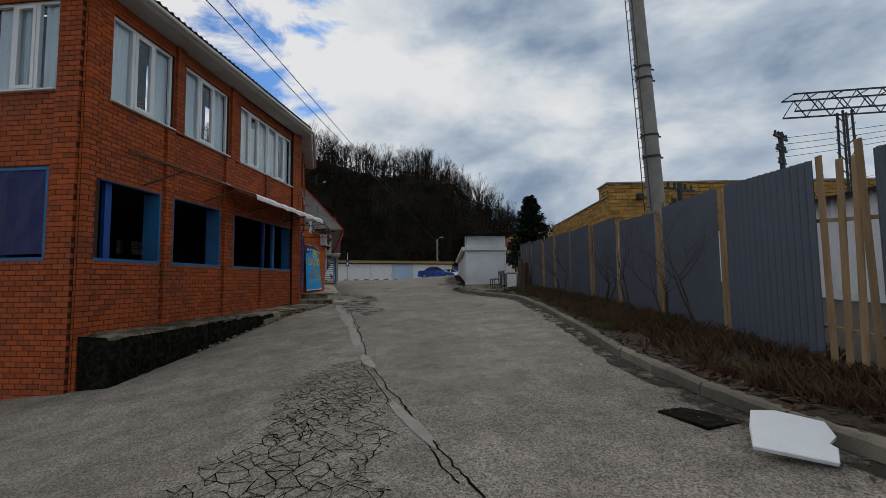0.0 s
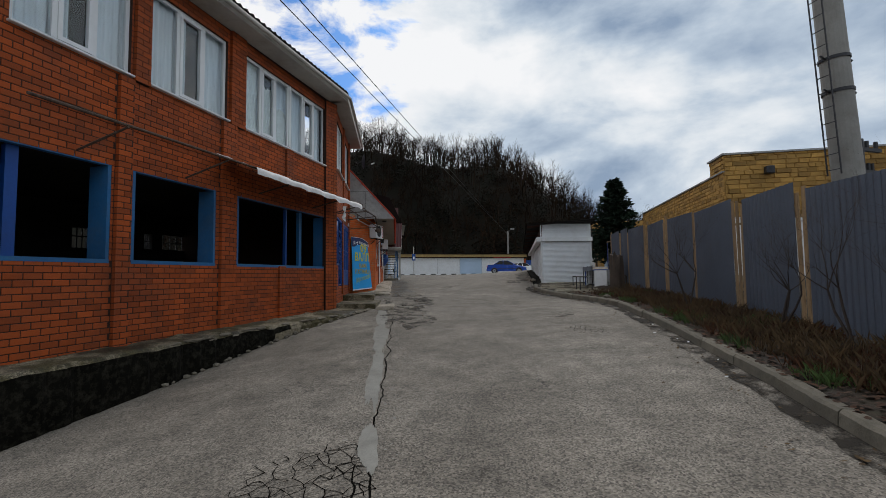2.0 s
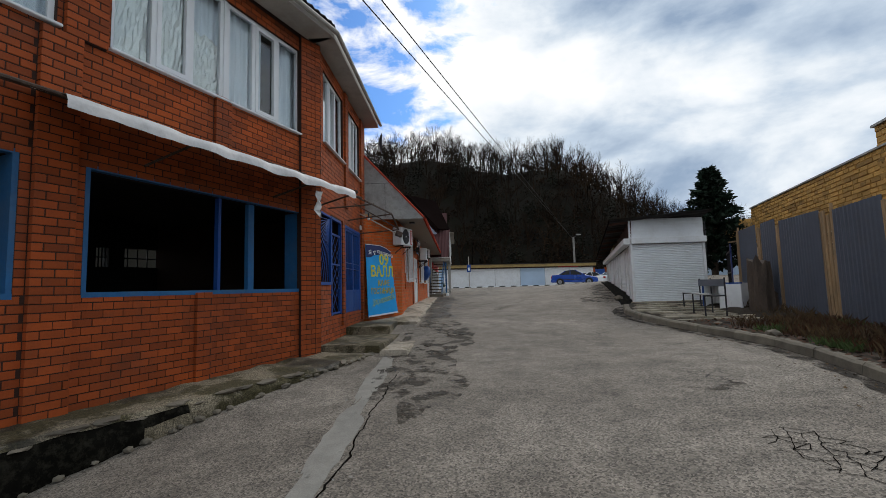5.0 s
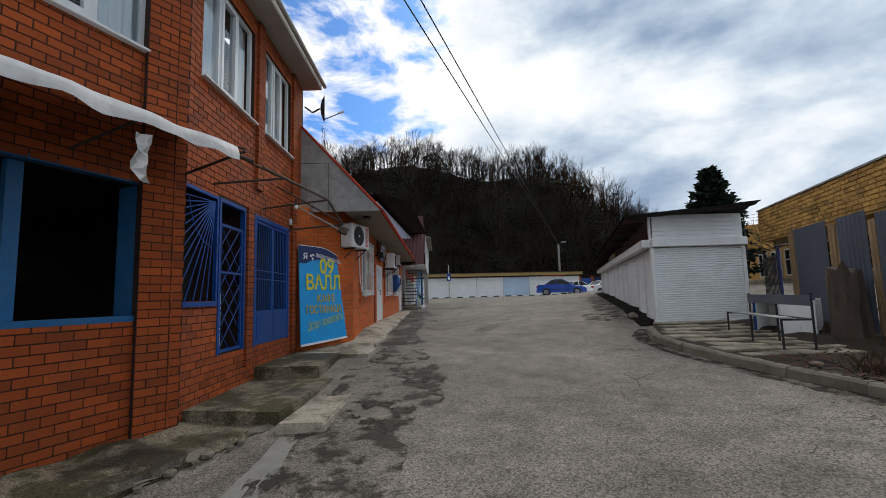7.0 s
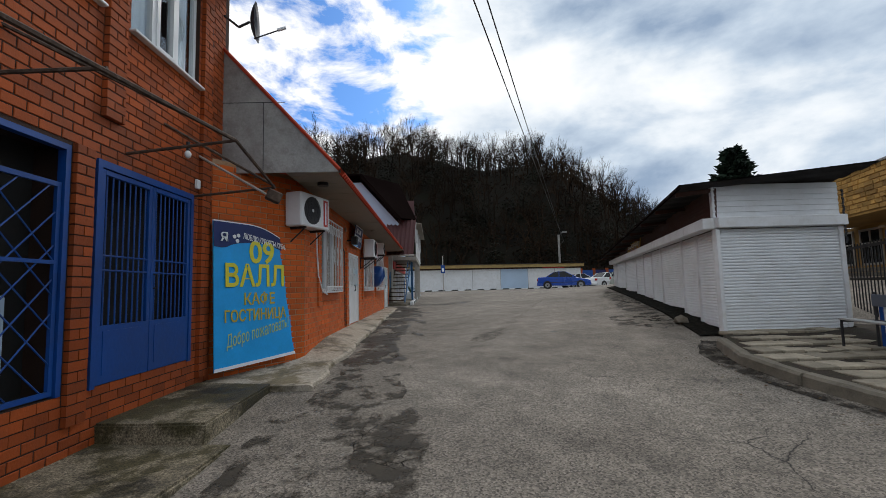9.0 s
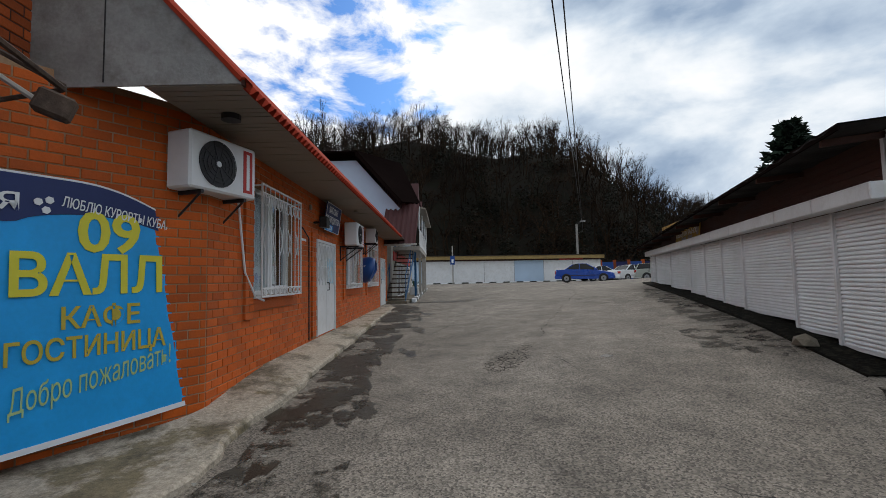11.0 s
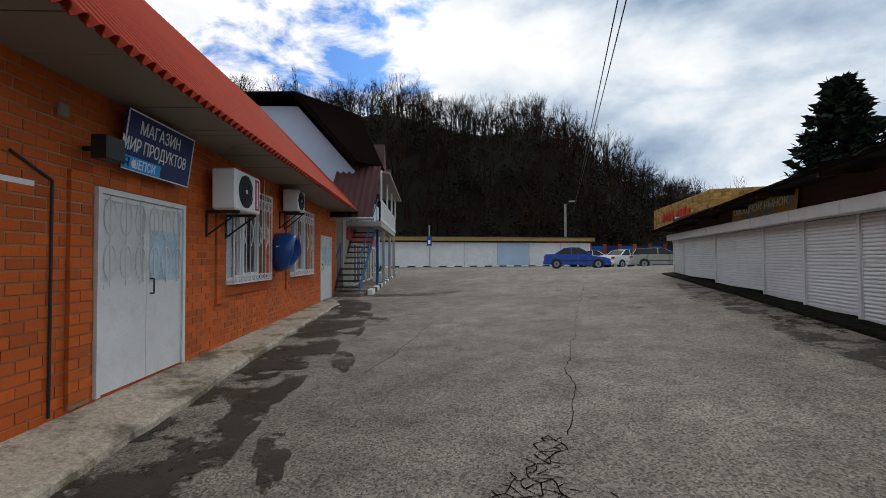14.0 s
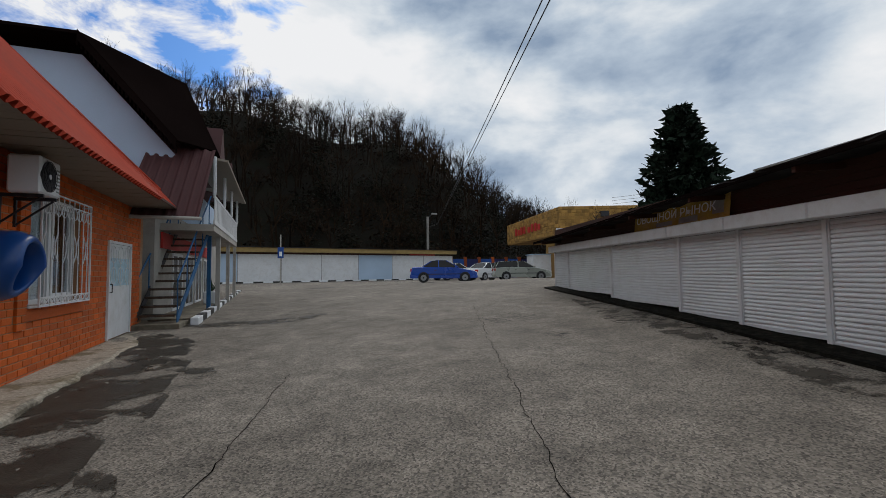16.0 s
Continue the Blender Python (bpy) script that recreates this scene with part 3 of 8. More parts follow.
def lay_all():
    for wall, length, z0, z1, holes, material, piers, near, bl, bh, joint in PENDING:
        made, verts, faces = 0, [], []
        rng = random.Random(len(wall.name) + int(length * 10))
        for a, b, c, d, o in brick_rows(length, z0, z1, holes, piers, bl, bh, joint):
            out = 0.007 + o + rng.uniform(-0.002, 0.002)
            if near and made < 300 and near[0] < (a + b) / 2 < near[1] and near[2] < (c + d) / 2 < near[3]:
                ob = new("brick", brick_mesh(round(b - a, 2), d - c, 0.007 + o, material))
                ob.parent = wall
                ob.matrix_basis = pose(a + rng.uniform(-0.002, 0.002), rng.uniform(-0.002, 0.002), c, 0, rng.uniform(-0.4, 0.4), rng.uniform(-0.4, 0.4))
                made += 1
                continue
            k, e = len(verts), 0.004
            verts += [(a, 0.002, c), (b, 0.002, c), (b, 0.002, d), (a, 0.002, d), (a, e - out, c), (b, e - out, c), (b, e - out, d), (a, e - out, d),
                      (a + e, -out, c + e), (b - e, -out, c + e), (b - e, -out, d - e), (a + e, -out, d - e)]
            for i in range(4):
                j = (i + 1) % 4
                faces += [(k + i, k + j, k + 4 + j, k + 4 + i), (k + 4 + i, k + 4 + j, k + 8 + j, k + 8 + i)]
            faces.append((k + 8, k + 9, k + 10, k + 11))
        if verts:
            ob = new("brickwork", pts_mesh("brickwork", verts, faces, material))
            ob.parent = wall
            tagged(ob, kind="stuff")

# ---- brick cafe building ----
CORNER = 0.27
CA = Vector((-4.003 + 0.358 * CORNER, 8.422 + 0.934 * CORNER, 0))
cafe = thing("cafe_building", pose(CA.x, CA.y, 0, 0, 0, 69.0), "two-storey orange brick cafe with blue frames and white upper windows", "building")
LF = 8.6 - CORNER
LOWER = [(a - CORNER, b - CORNER, 2.0, 3.5) for a, b in ((0.57, 2.15), (2.5, 4.25), (4.85, 8.45))]
UPPER = [(a - CORNER, b - CORNER, 4.97, 6.62) for a, b in ((0.8, 2.4), (2.75, 4.5), (5.05, 8.4))]
ROOF_Z = 6.95


def brick_wall(parent, m, length, z0, z1, holes, material, mortar, piers, near, depth=0.38, label=""):
    bm = wall_backing(length, z0, z1, holes, depth)
    w = part("wall", bm, mortar, parent, label, m)
    for u0, u1, a, b, out in piers:
        part("pilaster", boxes((u0 + 0.014, u1 - 0.014, -out, -0.0005, a, b)), mortar, w)
    lay_bricks(w, length, z0, z1, holes, material, piers, near)
    return w


front = brick_wall(cafe, None, LF, -0.5, ROOF_Z, LOWER + UPPER, BRICK_RAW, MORTAR,
                   [(max(0, a - CORNER), b - CORNER, c, d, e) for a, b, c, d, e in (
                       (0.0, 0.52, -0.3, 6.9, 0.05), (2.2, 2.45, 0.7, 4.9, 0.06), (4.35, 4.75, 0.7, 4.9, 0.06), (2.44, 2.72, 4.9, 6.9, 0.06), (4.56, 5.0, 4.9, 6.9, 0.06),
                       (6.25, 6.5, 0.7, 1.98, 0.05), (6.5, 6.8, 4.2, 4.95, 0.05))], (4.0, 8.6, 0.8, 2.05), label="orange brick wall with dark mortar")
# brick pier that turns the corner to the door wall
PIER_A, PIER_B = Vector((-0.948, 16.197, 0)), Vector((-0.69, 16.57, 0))
pier_d = PIER_B - PIER_A
brick_wall(cafe, cafe.matrix_basis.inverted() @ pose(PIER_A.x, PIER_A.y, 0, 0, 0, math.degrees(math.atan2(pier_d.y, pier_d.x))), pier_d.length, 0.3, ROOF_Z, [], BRICK_RAW, MORTAR, [], (0.0, 1.0, 0.8, 4.0), 0.12, "brick corner pier")
# flank facing the near side
FLANK = 9.0
m_flank = pose(*(Vector((0, 0, 0)) + Vector((0, FLANK, 0))), 0, 0, -90)
flank_holes = [(1.2, 3.0, 2.0, 3.5), (3.6, 5.2, 2.0, 3.5), (5.75, 6.75, 2.0, 3.6), (7.2, 8.4, 2.0, 3.6), (1.0, 2.6, 4.97, 6.62), (3.2, 4.6, 4.97, 6.62), (5.3, 6.7, 4.97, 6.62), (7.05, 8.45, 4.97, 6.62)]
flank = brick_wall(cafe, m_flank, FLANK, -0.6, ROOF_Z, flank_holes, BRICK_RAW, MORTAR, [(8.5, 8.95, -0.3, 6.9, 0.05), (6.8, 7.0, -0.3, 6.9, 0.05)], (7.0, 9.0, 2.5, 5.0))
# door wall along the road
D_ORG = Vector((-0.76, 16.45, 0))
to_local = cafe.matrix_basis.inverted()
m_door_wall = to_local @ pose(D_ORG.x, D_ORG.y, 0, 0, 0, 90)
LD = 4.65
D_HOLES = [(0.14, 0.98, 2.17, 3.57), (1.03, 1.85, 1.46, 3.58), (2.15, 3.80, 1.44, 3.56), (0.5, 2.1, 5.06, 6.62), (2.55, 3.9, 5.06, 6.62)]
door_wall = brick_wall(cafe, m_door_wall, LD, 0.2, ROOF_Z, D_HOLES, BRICK_RAW, MORTAR, [(1.88, 2.1, 1.2, 3.6, 0.04), (3.95, 4.2, 1.2, 6.9, 0.05), (2.18, 2.45, 4.0, 6.9, 0.05)], (0.0, 4.2, 1.2, 3.2))
# back wall, with openings through which daylight shows, and end wall
back_holes = [(6.6, 7.2, 2.7, 3.3), (8.93, 9.25, 2.78, 3.3), (9.65, 10.75, 2.8, 3.32)]
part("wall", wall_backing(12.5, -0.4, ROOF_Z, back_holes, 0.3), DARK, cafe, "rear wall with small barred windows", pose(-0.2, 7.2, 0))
for h in back_holes:
    for k in range(4):
        u = h[0] - 0.2 + (h[1] - h[0]) * (k + 0.5) / 4
        part("window_bar", tubes([((u, 7.3, 2.7), (u, 7.3, 3.35))], 0.018, 5), STEELDARK, cafe)
    part("window_bar", tubes([((h[0] - 0.2, 7.3, 3.05), (h[1] - 0.2, 7.3, 3.05))], 0.018, 5), STEELDARK, cafe)
m_end = to_local @ pose(-0.76, 21.1, 0)
part("wall", boxes((-6.2, -0.02, -0.15, 0.15, 0, ROOF_Z)), MORTAR, cafe, m=m_end)
plan_in = [(0.2, 0.39), (8.4, 0.39), (12.0, 2.4), (12.0, 7.15), (0.39, 7.15)]
part("floor_slab", prism(plan_in, 0.9, 1.35), CONCRETE, cafe)
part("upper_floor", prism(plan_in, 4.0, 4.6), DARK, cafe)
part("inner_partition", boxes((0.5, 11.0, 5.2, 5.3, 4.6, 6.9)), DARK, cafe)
# roof: slate sheets over a boxed eave
inv = to_local
ridge_z = 8.6
o = 0.42
pA = Vector((-o, -o, ROOF_Z))
pB = inv @ Vector((-0.76 + o, 16.30, ROOF_Z))
pC = inv @ Vector((-0.76 + o, 21.2, ROOF_Z))
pF = Vector((-o, FLANK + 0.3, ROOF_Z))
rC = inv @ Vector((-4.6, 21.2, ridge_z + 0.4))
rA = Vector((4.2, 4.6, ridge_z + 0.4))


def roof_sheet(a, b, c, d):
    """Wavy slates over the quad a b (eave) c d (ridge)."""
    bm = bmesh.new()
    a, b, c, d = Vector(a), Vector(b), Vector(c), Vector(d)
    nseg = max(8, int((b - a).length / 0.045))
    nrm = (b - a).cross(d - a).normalized()
    prev = None
    for i in range(nseg + 1):
        s = i / nseg
        h = nrm * 0.022 * math.sin(i * math.tau / 4)
        lo, hi = a.lerp(b, s) + h, d.lerp(c, s) + h
        cur = [bm.verts.new(v) for v in (lo, hi, hi + nrm * 0.012, lo + nrm * 0.012)]
        if prev:
            for k in range(4):
                bm.faces.new((prev[k], cur[k], cur[(k + 1) % 4], prev[(k + 1) % 4]))
        prev = cur
    return bm


lift = Vector((0, 0, 0.2))
for q in ((pA, pB, rA, rA), (pB, pC, rC, rA), (pF, pA, rA, rA)):
    part("roof", roof_sheet(*[v + lift for v in q]), SLATE, cafe, "dark wavy slate roof sheets")


def eave_board(a, b, z0, z1, th, material, name):
    a, b = Vector(a), Vector(b)
    d = (b - a)
    d.z = 0
    d.normalize()
    n = Vector((-d.y, d.x, 0)) * th
    bm = bmesh.new()
    q = [a, b, b + n, a + n]
    lo = [bm.verts.new((v.x, v.y, z0)) for v in q]
    hi = [bm.verts.new((v.x, v.y, z1)) for v in q]
    bm.faces.new(lo[::-1])
    bm.faces.new(hi)
    for i in range(4):
        j = (i + 1) % 4
        bm.faces.new((lo[i], lo[j], hi[j], hi[i]))
    return part(name, bm, material, cafe)


for a, b in ((pA, pB), (pB, pC), (pF, pA)):
    eave_board(a, b, ROOF_Z - 0.02, ROOF_Z + 0.16, 0.03, FASCIA, "fascia_board")
    eave_board(a, b, ROOF_Z - 0.06, ROOF_Z - 0.025, 0.5, FASCIA, "soffit")
    d = (b - a).normalized()
    nrm = Vector((-d.y, d.x, 0)) * -0.07
    part("gutter", tubes([((a + nrm) + Vector((0, 0, 0.02)), (b + nrm) + Vector((0, 0, 0.02)))], 0.045, 8), FASCIA, cafe)


def pvc_window(parent, u0, u1, z0, z1, m, lights=3, curtain=True, foil=False, sash=1):
    """A white window: frame, mullions, one casement proud, panes and curtains behind."""
    w = part("window", boxes((u0, u1, 0.10, 0.16, z0, z0 + 0.06), (u0, u1, 0.10, 0.16, z1 - 0.06, z1), (u0, u0 + 0.06, 0.10, 0.16, z0 + 0.06, z1 - 0.06), (u1 - 0.06, u1, 0.10, 0.16, z0 + 0.06, z1 - 0.06)), PVC, parent, "white window with plastic frame", m)
    step = (u1 - u0) / lights
    mull = bmesh.new()
    for k in range(1, lights):
        u = u0 + step * k
        box(mull, u - 0.035, u + 0.035, 0.095, 0.165, z0 + 0.06, z1 - 0.06)
    part("mullions", mull, PVC, w)
    a, b = u0 + step * sash + 0.035, u0 + step * (sash + 1) - 0.035
    part("casement", boxes((a, b, 0.08, 0.15, z0 + 0.06, z0 + 0.12), (a, b, 0.08, 0.15, z1 - 0.12, z1 - 0.06), (a, a + 0.06, 0.08, 0.15, z0 + 0.12, z1 - 0.12), (b - 0.06, b, 0.08, 0.15, z0 + 0.12, z1 - 0.12)), PVC, w)
    for k in range(lights):
        pane = part("pane", boxes((u0 + step * k + 0.03, u0 + step * (k + 1) - 0.03, 0.125, 0.131, z0 + 0.06, z1 - 0.06)), GLASS, w)
        pane.visible_shadow = False
    part("sill", boxes((u0 - 0.03, u1 + 0.03, -0.03, 0.12, z0 - 0.035, z0 - 0.002), bev=0.008), PVC, w)
    if curtain:
        bm = bmesh.new()
        for k in range(lights):
            half = 0.45 if k == sash else 1.0
            a, b = u0 + step * k + 0.02, u0 + step * (k + half) + 0.02
            prev = None
            for i in range(25):
                u = a + (b - a) * i / 24
                y = 0.225 + 0.028 * math.sin(i * 1.15 + k) + 0.02 * math.sin(i * 0.4 + u * 3)
                cur = [bm.verts.new((u, y, z0 - 0.05)), bm.verts.new((u, y, z1))]
                if prev:
                    bm.faces.new((prev[0], cur[0], cur[1], prev[1]))
                prev = cur
        part("curtain", bm, CURTAIN, w, "pale voile curtain", smooth=True)
    # near-black sheet painted as the unlit room behind the panes
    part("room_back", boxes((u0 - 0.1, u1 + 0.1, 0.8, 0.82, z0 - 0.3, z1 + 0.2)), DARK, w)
    if foil:
        for k in range(3):
            a, b = u0 + step * k + 0.05, u0 + step * (k + 1) - 0.05
            top = z1 - 0.1 - 0.35 * k
            bm = bmesh.new()
            g = [[bm.verts.new((a + (b - a) * i / 14, 0.17 + 0.03 * noise.noise((i * 0.7 + k * 9, j * 0.5, 2)), z0 + 0.06 + (top - 0.12 * noise.noise((i * 0.35, k, 0)) - z0) * j / 18)) for i in range(15)] for j in range(19)]
            for j in range(18):
                for i in range(14):
                    bm.faces.new((g[j][i], g[j][i + 1], g[j + 1][i + 1], g[j + 1][i]))
            part("foil", bm, FOIL, w, "crumpled foil stuck inside the pane")
    return w


NEAR_FACE = pose(0, -0.05, 0)
pvc_window(cafe, *UPPER[0], NEAR_FACE)
pvc_window(cafe, *UPPER[1], NEAR_FACE)
u0, u1, a, b = UPPER[2]
pvc_window(cafe, u0, (u0 + u1) / 2 - 0.03, a, b, NEAR_FACE, foil=True)
pvc_window(cafe, (u0 + u1) / 2 + 0.03, u1, a, b, NEAR_FACE)
part("window_post", boxes(((u0 + u1) / 2 - 0.03, (u0 + u1) / 2 + 0.03, 0.03, 0.12, a, b)), PVC, cafe)
for h in flank_holes[4:]:
    pvc_window(cafe, *h, m_flank @ NEAR_FACE)
for h in D_HOLES[3:]:
    pvc_window(cafe, *h, m_door_wall @ NEAR_FACE)


def blue_opening(u0, u1, z0, z1, m, posts=(), tarp=False):
    """An unglazed opening lined with blue painted boards."""
    f = part("opening_frame", boxes((u0, u1, -0.01, 0.1, z0 - 0.015, z0 + 0.045), (u0, u1, 0.0, 0.1, z1 - 0.05, z1), (u0, u0 + 0.05, 0.0, 0.36, z0 + 0.045, z1 - 0.05), (u1 - 0.05, u1, 0.0, 0.36, z0 + 0.045, z1 - 0.05)), TEALBLUE, cafe, "faded blue wooden frame", m)
    for k, (u, w) in enumerate(posts):
        part("post", boxes((u, u + w, 0.12, 0.2, z0 + 0.045, z1 - 0.05)), TEALBLUE if k % 2 else BLUE, f)
    if tarp:
        bm = bmesh.new()
        g = [[bm.verts.new((u0 + 0.04 + (u1 - u0 - 0.08) * i / 12, 0.02 + 0.03 * noise.noise((i * 0.4, j * 0.4, 5)), z0 + 0.1 + (z1 - z0 - 0.15) * j / 12)) for i in range(13)] for j in range(13)]
        for j in range(12):
            for i in range(12):
                bm.faces.new((g[j][i], g[j][i + 1], g[j + 1][i + 1], g[j + 1][i]))
        part("tarpaulin", bm, DEEPBLUE, f, "deep blue tarpaulin hung in the opening")
    return f


blue_opening(*LOWER[0], None, [(0.9 - CORNER, 0.14)])
blue_opening(*LOWER[1], None)
blue_opening(*LOWER[2], None, [(6.72 - CORNER, 0.05), (7.3 - CORNER, 0.12)])
for i, h in enumerate(flank_holes[:4]):
    blue_opening(*h, m_flank, tarp=i == 3)

# grilles and doors of the door wall
gr = thing("grilled_window", cafe.matrix_basis @ m_door_wall, "blue steel window grille with fanned bars over a dark window", "window grille")
h = D_HOLES[0]
part("frame", boxes((h[0], h[1], -0.03, 0.02, h[2] - 0.06, h[2]), (h[0], h[1], -0.03, 0.02, h[3] - 0.04, h[3]), (h[0], h[0] + 0.04, -0.03, 0.02, h[2], h[3] - 0.04), (h[1] - 0.04, h[1], -0.03, 0.02, h[2], h[3] - 0.04)), BLUE, gr)
hub = Vector((h[1] - 0.06, -0.005, h[3] - 0.08))
for k in range(13):
    ang = radians(184 + k * 6.6)
    d = Vector((math.cos(ang), 0, math.sin(ang)))
    reach = min((hub.x - h[0] - 0.02) / max(1e-3, -d.x), (hub.z - h[2] - 0.01) / max(1e-3, -d.z))
    part("bar", tubes([(hub, hub + d * reach)], 0.008, 5), BLUE, gr)
arc = [hub + Vector((math.cos(a), 0, math.sin(a))) * 0.62 for a in [radians(186 + 5.5 * i) for i in range(15)]]
part("curved_bar", bent(arc, 0.007), BLUE, gr)
# near-black sheet in place of the shade behind the bars, as at both doors
part("dark_backing", boxes((h[0], h[1], 0.3, 0.32, h[2], h[3])), DARK, gr)

gd = thing("grille_door", cafe.matrix_basis @ m_door_wall, "blue steel grille door with crossed bars", "door")
h = D_HOLES[1]
part("frame", boxes((h[0], h[1], -0.02, 0.05, h[3] - 0.05, h[3]), (h[0], h[0] + 0.05, -0.02, 0.05, h[2], h[3] - 0.05), (h[1] - 0.05, h[1], -0.02, 0.05, h[2], h[3] - 0.05)), BLUE, gd)
leaf = part("leaf", boxes((h[0] + 0.06, h[1] - 0.06, 0.0, 0.03, h[2] + 0.02, h[2] + 0.06), (h[0] + 0.06, h[1] - 0.06, 0.0, 0.03, 3.2, 3.24), (h[0] + 0.06, h[0] + 0.1, 0.0, 0.03, h[2] + 0.06, 3.2), (h[1] - 0.1, h[1] - 0.06, 0.0, 0.03, h[2] + 0.06, 3.2), (h[0] + 0.1, h[1] - 0.1, 0.0, 0.03, 2.55, 2.58)), BLUE, gd)
lo, hi = h[2] + 0.06, 3.2
for k in range(7):
    z = lo + (hi - lo) * k / 6
    for sgn in (1, -1):
        za, zb = z, z + sgn * 0.62
        a, b = Vector((h[0] + 0.1, 0.012, za)), Vector((h[1] - 0.1, 0.012, zb))
        if zb > hi:
            b = a.lerp(b, (hi - za) / (zb - za))
        if zb < lo:
            b = a.lerp(b, (lo - za) / (zb - za))
        if (b - a).length > 0.05:
            part("bar", tubes([(a, b)], 0.007, 5), BLUE, leaf)
part("inner_sheet", boxes((h[0] + 0.12, h[0] + 0.55, 0.2, 0.24, h[2] + 0.06, 2.3), bev=0.02), PALEBLUE, leaf, "pale sheet leaning behind the bars")
part("dark_backing", boxes((h[0], h[1], 0.3, 0.32, h[2], h[3])), DARK, gd)

bd = thing("blue_double_door", cafe.matrix_basis @ m_door_wall, "bright blue steel double door with barred upper half", "door")
h = D_HOLES[2]
part("frame", boxes((h[0], h[1], -0.03, 0.05, h[3] - 0.07, h[3]), (h[0], h[0] + 0.06, -0.03, 0.05, h[2], h[3] - 0.07), (h[1] - 0.06, h[1], -0.03, 0.05, h[2], h[3] - 0.07)), BLUE, bd)
mid = (h[0] + h[1]) / 2
for a, b in ((h[0] + 0.065, mid - 0.004), (mid + 0.004, h[1] - 0.065)):
    lf = part("leaf", boxes((a, b, -0.02, 0.02, h[2] + 0.02, 2.0), (a, a + 0.05, -0.02, 0.02, 2.0, h[3] - 0.08), (b - 0.05, b, -0.02, 0.02, 2.0, h[3] - 0.08), (a + 0.05, b - 0.05, -0.02, 0.02, h[3] - 0.13, h[3] - 0.08), bev=0.004), BLUE, bd)
    for k in range(8):
        u = a + 0.05 + (b - a - 0.1) * (k + 0.5) / 8
        part("bar", tubes([((u, 0, 2.0), (u, 0, h[3] - 0.1))], 0.009, 5), BLUE, lf)
    for zz in (2.52, 2.66):
        part("rail", tubes([((a + 0.05, -0.004, zz), (b - 0.05, -0.004, zz))], 0.01, 5), BLUE, lf)
    part("panel_rib", boxes((a + 0.08, b - 0.08, -0.026, -0.02, h[2] + 0.1, 1.95)), BLUE, lf)
part("handle", tubes([((mid + 0.05, -0.06, 2.35), (mid + 0.05, -0.06, 2.5)), ((mid + 0.05, -0.02, 2.35), (mid + 0.05, -0.065, 2.35)), ((mid + 0.05, -0.02, 2.5), (mid + 0.05, -0.065, 2.5))], 0.008, 5), BLACKPLASTIC, bd)
part("dark_backing", boxes((h[0], h[1], 0.3, 0.32, h[2], h[3])), DARK, bd)

# ---- awning over the cafe front ----
aw = thing("torn_awning", cafe.matrix_basis.copy(), "torn dirty white tarpaulin awning on rusty steel frame", "awning")
AW = LF + CORNER
rail = Vector((AW + 0.1, -0.98, 3.74))
part("outer_rail", tubes([((0.3, -0.75, 3.86), (4.4, -0.95, 3.84)), ((4.4, -0.95, 3.84), rail)], 0.02, 6), RUSTY, aw)
part("wall_rail", tubes([((0.9, -0.08, 4.12), (LF, -0.08, 4.2))], 0.02, 6), RUSTY, aw)
for u in (1.35, 3.2, 5.2, 7.4, 8.5):
    part("strut", tubes([((u, -0.05, 3.55 if u < 5 else 3.62), (u + 0.1, -0.8 - 0.02 * u, 3.83))], 0.017, 6), RUSTY, aw)
    part("arm", tubes([((u, -0.05, 4.16), (u + 0.1, -0.8 - 0.02 * u, 3.85))], 0.014, 6), RUSTY, aw)
bm = bmesh.new()
g = []
for i in range(61):
    u = 3.85 + (LF + 0.12 - 3.85) * i / 60
    row = []
    for j in range(10):
        s = j / 9
        y = -0.08 - 0.97 * min(s / 0.8, 1) - 0.02 * math.sin(i * 0.7)
        z = 4.2 - 0.36 * min(s / 0.8, 1) - (max(0, s - 0.8) / 0.2) * (0.13 + 0.05 * noise.noise((i * 0.25, 3, 1))) - 0.05 * math.sin(math.pi * min(s / 0.8, 1)) + 0.02 * noise.noise((i * 0.3, j * 0.8, 4))
        z -= 0.03 * u / 8
        row.append(bm.verts.new((u, y, z)))
    g.append(row)
for i in range(60):
    for j in range(9):
        bm.faces.new((g[i][j], g[i + 1][j], g[i + 1][j + 1], g[i][j + 1]))
part("tarpaulin", bm, TARP, aw, "dirty white tarpaulin", smooth=True)
bm = bmesh.new()
g = [[bm.verts.new((7.35 + 0.12 * s + 0.03 * math.sin(k), -1.0 + 0.04 * math.sin(k * 1.3 + s * 5), 3.62 - 0.42 * k / 8)) for s in (0, 0.5, 1)] for k in range(9)]
for a, b in zip(g, g[1:]):
    for i in range(2):
        bm.faces.new((a[i], a[i + 1], b[i + 1], b[i]))
part("torn_strip", bm, TARP, aw)
# bare frame round the door side
wl2 = inv
dw = lambda x, y, z: wl2 @ Vector((x, y, z))
part("side_rail", tubes([(dw(0.14, 16.7, 3.74), dw(0.33, 19.05, 3.86)), (dw(0.33, 19.05, 3.86), dw(0.36, 20.1, 3.6))], 0.02, 6), RUSTY, aw)
for (x, y, z), (x2, y2, z2) in (((-0.8, 17.3, 3.72), (0.2, 17.4, 3.8)), ((-0.8, 19.0, 3.72), (0.33, 19.05, 3.86)), ((-0.8, 20.3, 3.55), (0.36, 20.1, 3.6)), ((-0.8, 17.6, 4.3), (0.33, 19.05, 3.87)), ((-0.8, 19.6, 4.3), (0.36, 20.1, 3.62))):
    part("strut", tubes([(dw(x, y, z), dw(x2, y2, z2))], 0.016, 6), RUSTY, aw)
